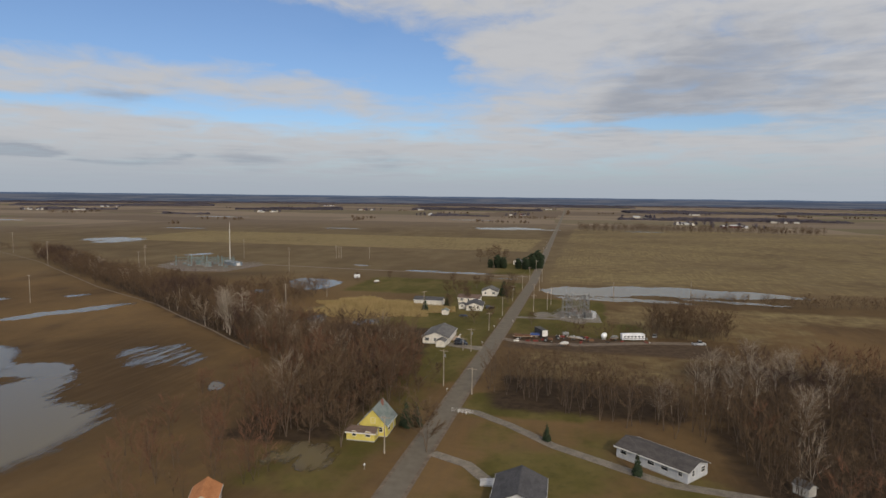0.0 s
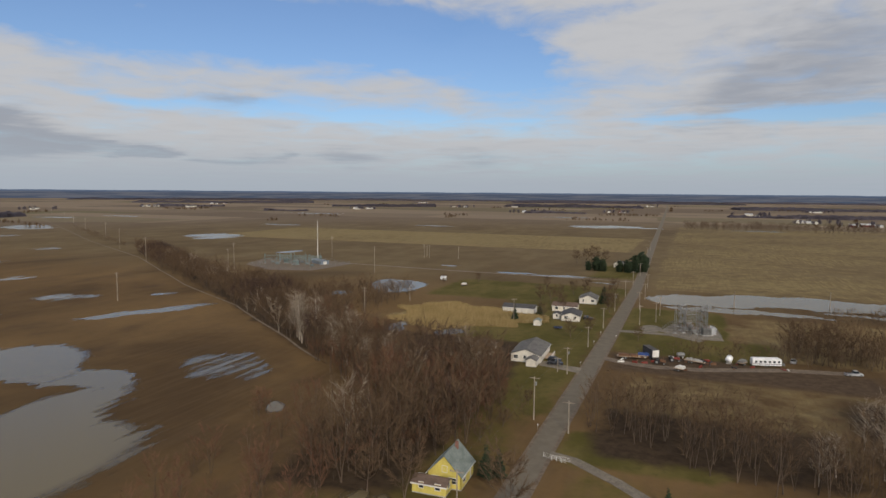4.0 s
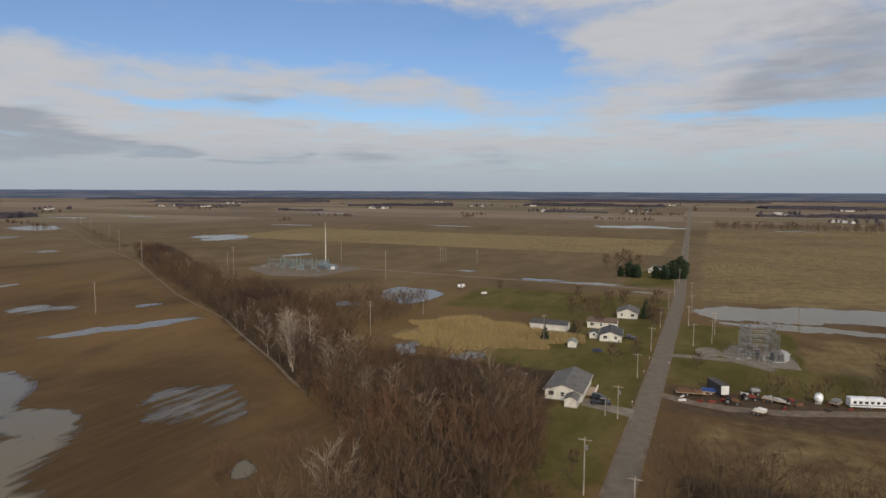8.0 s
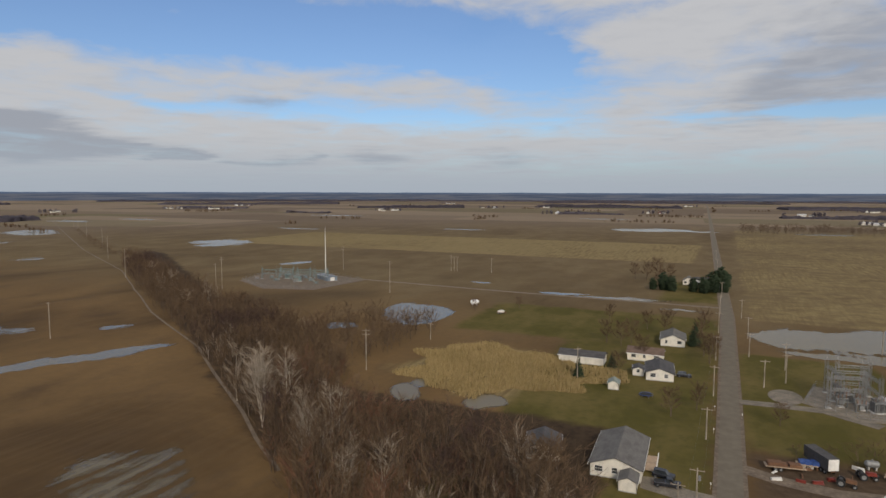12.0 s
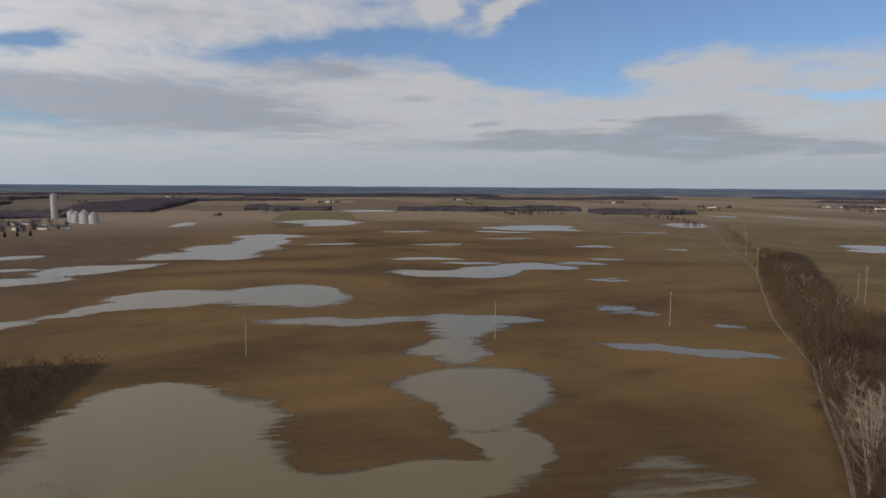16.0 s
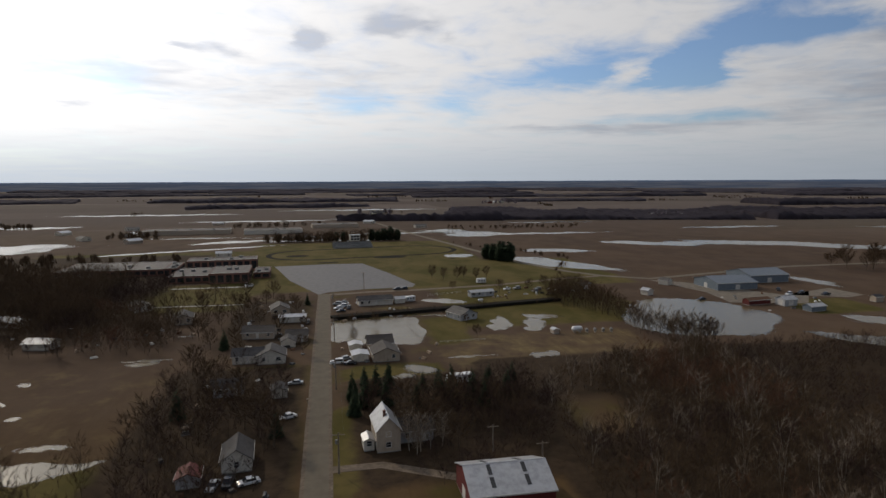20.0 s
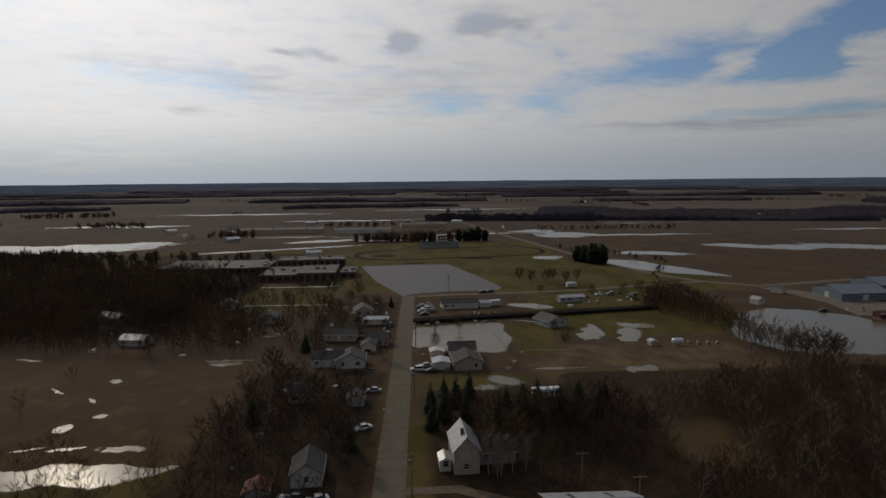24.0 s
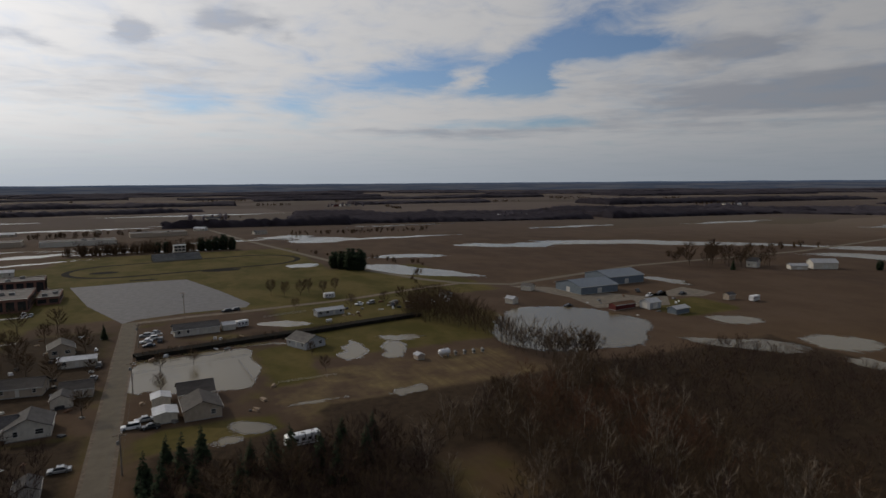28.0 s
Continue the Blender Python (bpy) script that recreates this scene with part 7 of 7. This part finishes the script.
for n in range(10):
    breaker(-290 + 5.4 * n, 206 + (n % 3) * 9, 20, M["teal"] if n % 2 else M["steel"], "field substation breakers")
transformer(-262, 214, 20, M["teal"], 1.2)
transformer(-276, 222, 20, M["teal"], 1.2)
house(-249, 229, 60, 7, 17, 2.9, 0.6, "blue", "roof_blue", "long teal-blue control building beside a mast", 91, "control building", 0.2, windows=False, name="control_building")
fence([(-298, 201), (-262, 181), (-232, 190), (-227, 238), (-262, 250), (-308, 239), (-298, 201)], gap=6)


def mast():
    ob = thing("radio_mast", -266.2, 251.8, 0, "tall slender pale steel mast in a field", "mast")
    part("base", Build().box(-1.2, 1.2, -1.2, 1.2, -0.1, 0.4), M["concrete"], ob)
    for k in range(4):
        part("section", Build().rod((0, 0, 0.3 + 8.3 * k), (0, 0, 0.3 + 8.3 * (k + 1)), 0.50 - 0.08 * k, 0.42 - 0.08 * k, 12), M["mast"], ob)
    part("tip", Build().rod((0, 0, 33.4), (0, 0, 35.5), 0.06, 0.03, 6), M["steel"], ob)


mast()
fence([(1.5, -66), (3.5, -66.8), (7.5, -67)], 1.2, 2.0, "short white rail fence beside a lane", "trim", 3)


# Vehicles
def wheel_part(parent, x, y, r=0.34, w=0.22):
    tyre = part("tyre", Build().rod((x, y - w / 2, r), (x, y + w / 2, r), r, None, 12), M["rubber"], parent)
    part("rim", Build().rod((x, y - w / 2 - 0.01, r), (x, y + w / 2 + 0.01, r), r * 0.58, None, 10), M["steel"], tyre)


def car(x, y, rot, paint, label, sort="sedan", group="parked cars"):
    ob = thing("pickup" if sort == "pickup" else "car", x, y, rot, label, "pickup truck" if sort == "pickup" else "car", group)
    L, W = (5.4, 1.9) if sort == "pickup" else (4.6, 1.8)
    hi = {"sedan": 1.42, "suv": 1.72, "pickup": 1.8}[sort]
    mid = 0.86 if sort == "sedan" else 1.02
    a, c = -L / 2, L / 2
    body = Build().loft([(a, -W / 2, 0.3), (c, -W / 2, 0.3), (c, W / 2, 0.3), (a, W / 2, 0.3)], [(a + 0.05, -W / 2, mid - 0.1), (c - 0.12, -W / 2 + 0.05, mid - 0.12), (c - 0.12, W / 2 - 0.05, mid - 0.12), (a + 0.05, W / 2, mid - 0.1)])
    body.loft([(a + 0.05, -W / 2, mid - 0.1), (c - 0.12, -W / 2 + 0.05, mid - 0.12), (c - 0.12, W / 2 - 0.05, mid - 0.12), (a + 0.05, W / 2, mid - 0.1)], [(a + 0.15, -W / 2 + 0.08, mid), (c - 0.5, -W / 2 + 0.1, mid), (c - 0.5, W / 2 - 0.1, mid), (a + 0.15, W / 2 - 0.08, mid)])
    part("body", body, M[paint], ob)
    f0, f1, r0, r1 = {"sedan": (-1.6, 1.1, -0.9, 0.35), "suv": (-2.1, 1.0, -1.9, 0.4), "pickup": (-0.3, 1.5, -0.1, 0.9)}[sort]
    k = W / 2 - 0.1
    part("cabin_glass", Build().loft([(f0, -k, mid), (f1, -k, mid), (f1, k, mid), (f0, k, mid)], [(r0, -k + 0.12, hi - 0.06), (r1, -k + 0.12, hi - 0.06), (r1, k - 0.12, hi - 0.06), (r0, k - 0.12, hi - 0.06)]), M["glass"], ob)
    part("roof", Build().box(r0 - 0.05, r1 + 0.05, -k + 0.1, k - 0.1, hi - 0.06, hi), M[paint], ob)
    if sort == "pickup":
        part("bed_liner", Build().box(a + 0.25, -0.5, -k + 0.05, k - 0.05, mid - 0.02, mid + 0.01), M["rubber"], ob)
    for px in (a + 0.85, c - 0.9):
        for py in (-W / 2 + 0.08, W / 2 - 0.08):
            wheel_part(ob, px, py)
    for py in (-W / 2 + 0.3, W / 2 - 0.3):
        part("headlight", Build().box(c - 0.1, c - 0.02, py - 0.16, py + 0.16, mid - 0.32, mid - 0.16), M["glass"], ob)
        part("tail_light", Build().box(a, a + 0.06, py - 0.14, py + 0.14, mid - 0.36, mid - 0.16), M["paint_red"], ob)
    return ob


for x, y, rot, paint, sort, label in (
        (-11.5, 9.5, 8, "paint_black", "pickup", "black pickup truck parked on a gravel drive"), (-12.5, 13.2, -6, "paint_black", "suv", "dark car parked beside a white house"), (-13, 91.5, 4, "paint_black", "suv", "dark car parked beside a bungalow"),
        (-5.2, -304.2, 4, "paint_white", "suv", "white SUV parked beside a road"), (-8, -308.4, 10, "paint_silver", "sedan", "silver car parked on a wet drive"), (-9.6, -302.5, 0, "paint_black", "sedan", "dark car parked by a brown-roofed house"),
        (-7, -395, 20, "paint_white", "sedan", "white car parked near a parking lot"), (-6.5, -405, 0, "paint_silver", "suv", "silver SUV parked near a parking lot"), (-10, -409, 60, "paint_silver", "sedan", "silver car parked beside a long house"),
        (17.5, -223.5, 86, "paint_black", "pickup", "dark pickup truck before a small white house"), (20.4, -222.6, 80, "paint_silver", "sedan", "silver car before a small white house"), (13.6, -223, 20, "paint_white", "sedan", "pale car on a front yard"),
        (9, -346, 5, "paint_black", "sedan", "dark car beside a village house"), (6.5, -366, 90, "paint_black", "suv", "dark SUV beside a mobile home"), (8, -257.5, 30, "paint_white", "sedan", "pale car beside a road"), (7.4, -285, 0, "paint_silver", "sedan", "silver car on a wet drive"),
        (-247, -397, 60, "paint_black", "pickup", "dark pickup in a gravel farm yard"), (-252, -386, 20, "paint_black", "suv", "dark car in a gravel farm yard"), (-262, -380, 15, "paint_black", "pickup", "dark pickup at the edge of a farm yard"), (-243, -384, 20, "paint_white", "suv", "white van in a gravel farm yard"),
        (-207, -369, 30, "paint_black", "pickup", "dark flatbed truck at a farm pond"), (-190, -381, 10, "paint_black", "sedan", "dark car on a gravel farm track"), (81, 35, 20, "paint_silver", "pickup", "old silver truck at the end of a yard"), (65, 45, 80, "paint_silver", "sedan", "old car standing in brush"),
        (-44, -442, 10, "paint_black", "suv", "dark car at the edge of a parking lot"), (-40, -441, 10, "paint_black", "suv", "dark car at the edge of a parking lot"), (-101, -430, 30, "paint_white", "sedan", "white car parked on rough ground"), (-107, -430, 20, "paint_silver", "suv", "silver car parked on rough ground"), (-115, -420, 70, "paint_black", "pickup", "dark pickup parked beside a ditch"), (-132, -427, 40, "paint_black", "sedan", "dark car parked by bare trees"), (-135, -418, 110, "paint_white", "sedan", "white car parked by bare trees"),
        (-129, -419, 80, "paint_black", "suv", "dark car parked by bare trees"), (-8, -388, 10, "paint_black", "sedan", "dark car parked before a long house"), (-9, -399, 15, "paint_white", "suv", "white car parked before a long house"), (-12, -394, 80, "paint_black", "suv", "dark car parked before a long house"), (7, -352, 80, "paint_silver", "sedan", "silver car on a village drive"),
        (42, -470, 90, "paint_silver", "sedan", "silver car near a school"), (45, -472, 90, "paint_white", "suv", "white car near a school")):
    car(x, y, rot, paint, label, sort)


def camper(x, y, rot, l, label, name="camper"):
    """A travel trailer or motor home: shell, windows, stripe, awning rail, wheels."""
    ob = thing(name, x, y, rot, label, "camper")
    k = 1.22
    shell = Build().loft([(-l / 2, -k, 0.55), (l / 2, -k, 0.55), (l / 2, k, 0.55), (-l / 2, k, 0.55)], [(-l / 2, -k, 2.7), (l / 2 - 0.1, -k, 2.7), (l / 2 - 0.1, k, 2.7), (-l / 2, k, 2.7)])
    shell.loft([(-l / 2, -k, 2.7), (l / 2 - 0.1, -k, 2.7), (l / 2 - 0.1, k, 2.7), (-l / 2, k, 2.7)], [(-l / 2 + 0.15, -k + 0.2, 2.95), (l / 2 - 0.5, -k + 0.2, 2.95), (l / 2 - 0.5, k - 0.2, 2.95), (-l / 2 + 0.15, k - 0.2, 2.95)])
    part("shell", shell, M["paint_white"], ob)
    for i in range(int(l / 1.5)):
        for side in (-1, 1):
            u = -l / 2 + 0.7 + 1.5 * i
            part("window", Build().box(u, u + 0.8, side * k - 0.02, side * k + 0.02, 1.5, 2.2), M["glass"], ob)
    for side in (-1, 1):
        part("stripe", Build().box(-l / 2 + 0.1, l / 2 - 0.1, side * k - 0.012, side * k + 0.012, 0.95, 1.15), M["darktrim"], ob)
    part("hitch", Build().box(l / 2, l / 2 + 1.0, -0.08, 0.08, 0.5, 0.62), M["darktrim"], ob)
    part("roof_vent", Build().box(-0.35, 0.35, -0.3, 0.3, 2.95, 3.15), M["trim"], ob)
    for px in (-0.5, 0.5):
        for py in (-k + 0.1, k - 0.1):
            wheel_part(ob, px, py)


camper(55.5, 36.4, 17, 9.6, "long white camper with dark markings in a scrap yard")
camper(-41.5, -277, 5, 8, "white motor home parked behind spruces")
camper(-143, -417, 60, 5.5, "white camper parked by bare trees")
camper(-43, -406, 20, 5, "small white camper behind a long house")
camper(-92, -454, 5, 5.5, "pale camper standing on a lawn")
camper(-280, -351, 10, 6, "white box trailer in a field")


def flatbed(x, y, rot, l, label, load=None):
    ob = thing("flatbed_trailer", x, y, rot, label, "trailer", "yard trailers")
    part("deck", Build().box(-l / 2, l / 2, -1.15, 1.15, 0.85, 1.0), M["deck"], ob)
    part("chassis", Build().box(-l / 2, l / 2 + 1.2, -0.5, -0.36, 0.6, 0.85).box(-l / 2, l / 2 + 1.2, 0.36, 0.5, 0.6, 0.85), M["rust"], ob)
    for px in (-l / 4, -l / 4 + 1.0):
        for py in (-1.0, 1.0):
            wheel_part(ob, px, py, 0.42, 0.26)
    if load:
        rng = random.Random(int(abs(x * 7 + y)))
        for i in range(5):
            u = -l / 2 + 0.5 + i * (l - 1) / 5
            part("load", Build().box(u, u + rng.uniform(0.8, 1.6), -1.0 + rng.uniform(0, 0.4), 0.9, 1.0, 1.0 + rng.uniform(0.3, 0.9)), M[load], ob)


def tractor(x, y, rot, paint, label):
    ob = thing("tractor", x, y, rot, label, "tractor", "yard tractors")
    part("hood", Build().loft([(0.1, -0.4, 0.9), (2.1, -0.35, 0.85), (2.1, 0.35, 0.85), (0.1, 0.4, 0.9)], [(0.1, -0.35, 1.7), (2.0, -0.28, 1.5), (2.0, 0.28, 1.5), (0.1, 0.35, 1.7)]), M[paint], ob)
    part("seat", Build().box(-1.0, -0.4, -0.3, 0.3, 1.3, 1.55).box(-1.1, -0.98, -0.3, 0.3, 1.5, 2.0), M["darktrim"], ob)
    part("axle", Build().box(-0.9, -0.5, -0.9, 0.9, 0.7, 1.0).box(1.6, 1.8, -0.7, 0.7, 0.45, 0.6), M["rust"], ob)
    part("exhaust", Build().rod((1.2, 0.2, 1.5), (1.2, 0.2, 2.5), 0.05, None, 6), M["rust"], ob)
    for py in (-0.95, 0.95):
        wheel_part(ob, -0.7, py, 0.8, 0.42)
        wheel_part(ob, 1.7, py * 0.8, 0.45, 0.26)


def lp_tank(x, y, rot, l, r, label, paint="paint_white"):
    ob = thing("storage_tank", x, y, rot, label, "tank", "white tanks")
    part("vessel", Build().rod((-l / 2, 0, r + 0.5), (l / 2, 0, r + 0.5), r, None, 16), M[paint], ob)
    for s in (-1, 1):
        part("end_cap", Build().rod((s * l / 2, 0, r + 0.5), (s * (l / 2 + r * 0.5), 0, r + 0.5), r, r * 0.4, 16), M[paint], ob)
        part("saddle", Build().box(s * l / 3 - 0.15, s * l / 3 + 0.15, -r * 0.7, r * 0.7, -0.05, 0.75), M["concrete"], ob)
    part("valve_dome", Build().rod((0, 0, 2 * r + 0.45), (0, 0, 2 * r + 0.75), 0.22, 0.18, 8), M["steel"], ob)


def box_trailer(x, y, rot, l, label, mat="steel"):
    ob = thing("box_trailer", x, y, rot, label, "trailer", "yard trailers")
    part("box", Build().box(-l / 2, l / 2, -1.25, 1.25, 1.1, 3.7), M[mat], ob)
    part("door", Build().box(-l / 2 - 0.04, -l / 2, -1.15, 1.15, 1.15, 3.6), M["trim"], ob)
    part("chassis", Build().box(-l / 2, l / 2, -0.5, 0.5, 0.8, 1.1), M["rust"], ob)
    part("landing_gear", Build().box(l / 2 - 2.2, l / 2 - 2.0, -0.7, 0.7, 0.0, 1.1), M["rust"], ob)
    for px in (-l / 2 + 1.2, -l / 2 + 2.3):
        for py in (-1.0, 1.0):
            wheel_part(ob, px, py, 0.48, 0.3)


flatbed(11, 28, 10, 8, "rusty flatbed trailer with scrap on it", "rust")
flatbed(15.4, 31.2, 8, 4, "flatbed trailer under a blue tarpaulin", "paint_blue")
flatbed(33, 30.6, -18, 7, "flatbed trailer with pale boards", "concrete")
box_trailer(18.2, 32.5, 118, 8, "dark grey semi box trailer with a white rear door", "roof_dark")
tractor(21.6, 24.8, -10, "rust", "old rusty tractor in a scrap yard")
tractor(26, 30.2, 12, "paint_red", "red tractor in a scrap yard")
tractor(36, 30.6, 40, "paint_red", "red tractor among scrap")
lp_tank(28.2, 36.2, 12, 2.2, 0.75, "short grey tank on a stand in a scrap yard", "steel")
lp_tank(44, 35.4, 80, 2.4, 1.1, "round white tank in a scrap yard")
lp_tank(-101, -329, 4, 3.4, 1.1, "white tank in a row beside a pasture")
for k in range(4):
    lp_tank(-105.2 - 3.4 * k, -329 + 0.3 * k, 88, 1.2, 0.5, "small grey tank in a row beside a pasture", "steel")
flatbed(-120, -410, 40, 6, "flatbed trailer under a dark tarpaulin", "darktrim")
flatbed(-117, -424, 10, 5, "flatbed trailer with scrap beside a ditch", "steel")
lp_tank(-78, -398, 10, 2.2, 0.6, "small white tank beside a ditch")
house(-92, -330, 4, 2.6, 3.2, 1.6, 0.5, "tan", "roof_metal", "low animal shelter on a pasture", 93, "shelter", 0.2, windows=False, name="shelter")
lp_tank(-122, 182, 30, 3.2, 1.3, "white round tank standing on a rough field")
flatbed(-102, 166, 10, 3.4, "small trailer with a white load on rough grass", "trim")
flatbed(48, 35, 60, 3.5, "small trailer with grey scrap", "steel")
flatbed(28, 18.6, -20, 3, "low trailer with white sheets", "trim")


def scrap():
    """Odd lengths of pale scrap and boards lying about the yard."""
    rng = random.Random(77)
    for n in range(26):
        x = rng.uniform(8, 62)
        y = 27 + (x - 8) * 0.2 + rng.uniform(-7, 5)
        ob = thing("scrap_piece", x, y, rng.uniform(0, 180), "piece of rusty or pale scrap lying in a yard", "scrap", "scrap in the yard")
        l, w, h = rng.uniform(0.6, 2.4), rng.uniform(0.3, 0.9), rng.uniform(0.2, 0.8)
        part("plate", Build().loft([(-l / 2, -w / 2, 0), (l / 2, -w / 2, 0), (l / 2, w / 2, 0), (-l / 2, w / 2, 0)], [(-l / 2 + 0.1, -w / 2, h), (l / 2 - 0.2, -w / 2 + 0.1, h * 0.7), (l / 2, w / 2, h), (-l / 2, w / 2 - 0.1, h * 0.8)]), M[rng.choice(("rust", "rust", "steel", "trim", "paint_red", "darktrim"))], ob)


scrap()


def deck_and_steps():
    ob = thing("deck", -15.4, 18.5, 2, "pale wooden deck with rails beside a white house", "deck")
    part("floor", Build().box(-1.2, 1.2, -4, 4, 0.35, 0.5), M["deck"], ob)
    for i in range(6):
        part("post", Build().box(1.1, 1.2, -4 + 1.6 * i - 0.05, -4 + 1.6 * i + 0.05, -0.05, 1.4), M["trim"], ob)
    part("rail", Build().box(1.08, 1.22, -4, 4, 1.35, 1.45), M["trim"], ob)


deck_and_steps()


def mailbox(x, y):
    ob = thing("mailbox", x, y, 0, "small pale mailbox on a post beside a road", "mailbox", "mailboxes")
    part("post", Build().box(-0.05, 0.05, -0.05, 0.05, -0.1, 1.0), M["wood"], ob)
    part("box", Build().loft([(-0.12, -0.28, 1.0), (0.12, -0.28, 1.0), (0.12, 0.28, 1.0), (-0.12, 0.28, 1.0)], [(-0.08, -0.28, 1.25), (0.08, -0.28, 1.25), (0.08, 0.28, 1.25), (-0.08, 0.28, 1.25)]), M["trim"], ob)


for x, y in ((-3.4, 44), (-3.4, 62), (3.3, 58), (-3.4, 12), (-3.6, -50), (-9, -106), (3.4, -268), (-3.5, -300)):
    mailbox(x, y)
fence([(-4, -352), (-42, -359)], 1.1, 4.0, "low dark rail fence standing in flood water", "darktrim", 2)
fence([(-36, -352), (-38, -326)], 1.1, 4.0, "low dark rail fence standing in flood water", "darktrim", 2)
fence([(-44, -324), (-62, -324.5)], 0.7, 3.0, "low pale timber edging on grass", "trim", 2)
fence([(12, -297), (30, -296)], 1.1, 3.0, "low garden fence before a white house", "darktrim", 2)


def trampoline(x, y):
    ob = thing("trampoline", x, y, 0, "round dark trampoline on a lawn", "trampoline")
    part("mat", Build().rod((0, 0, 0.78), (0, 0, 0.82), 1.7, None, 18), M["rubber"], ob)
    b = Build()
    for i in range(18):
        a, c = 2 * math.pi * i / 18, 2 * math.pi * (i + 1) / 18
        b.rod((1.9 * math.cos(a), 1.9 * math.sin(a), 0.8), (1.9 * math.cos(c), 1.9 * math.sin(c), 0.8), 0.06, None, 4)
    part("ring", b, M["paint_blue"], ob)
    for i in range(6):
        a = math.pi * i / 3
        part("leg", Build().rod((1.9 * math.cos(a), 1.9 * math.sin(a), -0.02), (1.9 * math.cos(a), 1.9 * math.sin(a), 0.8), 0.04, None, 5), M["steel"], ob)


trampoline(-22, 66)
fence([(-10, -361), (-30, -366), (-52, -370.5)], 1.2, 2.6, "dark rail fence along flooded grass", "darktrim", 2)
fence([(-54, -419), (-74, -425)], 1.0, 3.0, "pale timber fence on wet grass", "trim", 2)


def yard_clutter():
    """Small odds and ends lying about the village yards and the farm."""
    rng = random.Random(88)
    spots = [(rng.uniform(6, 34), rng.uniform(-420, -215)) for _ in range(46)] + [(rng.uniform(-46, -6), rng.uniform(-412, -290)) for _ in range(24)]
    spots += [(rng.uniform(-140, -80), rng.uniform(-436, -404)) for _ in range(28)] + [(rng.uniform(48, 120), rng.uniform(-400, -320)) for _ in range(24)] + [(rng.uniform(-250, -200), rng.uniform(-395, -350)) for _ in range(14)]
    pools = ((-23, -346, 24), (-80, -344, 14), (-100, -360, 11), (-60, -404, 12), (-223, -361, 6))
    for x, y in spots:
        if any(math.hypot(x - px, y - py) < r for px, py, r in pools):
            continue
        ob = thing("yard_clutter", x, y, rng.uniform(0, 180), "small pale or rusty odds and ends lying in a yard", "clutter", "odds and ends in the yards")
        l, w, h = rng.uniform(0.7, 2.6), rng.uniform(0.4, 1.3), rng.uniform(0.3, 1.0)
        mat = M[rng.choice(("trim", "steel", "rust", "darktrim", "paint_white", "deck"))]
        part("crate", Build().loft([(-l / 2, -w / 2, 0), (l / 2, -w / 2, 0), (l / 2, w / 2, 0), (-l / 2, w / 2, 0)], [(-l / 2 + 0.1, -w / 2, h), (l / 2 - 0.15, -w / 2 + 0.08, h * 0.8), (l / 2, w / 2, h), (-l / 2, w / 2 - 0.1, h * 0.9)]), mat, ob)
        part("board", Build().box(-l * 0.6, l * 0.5, w / 2 + 0.05, w / 2 + 0.3, 0.0, 0.12), mat, ob)


yard_clutter()
fence([(3.4, -66.4), (7.0, -68.0)], 1.0, 1.2, "low white rail fence at a lane entrance", "trim", 2)
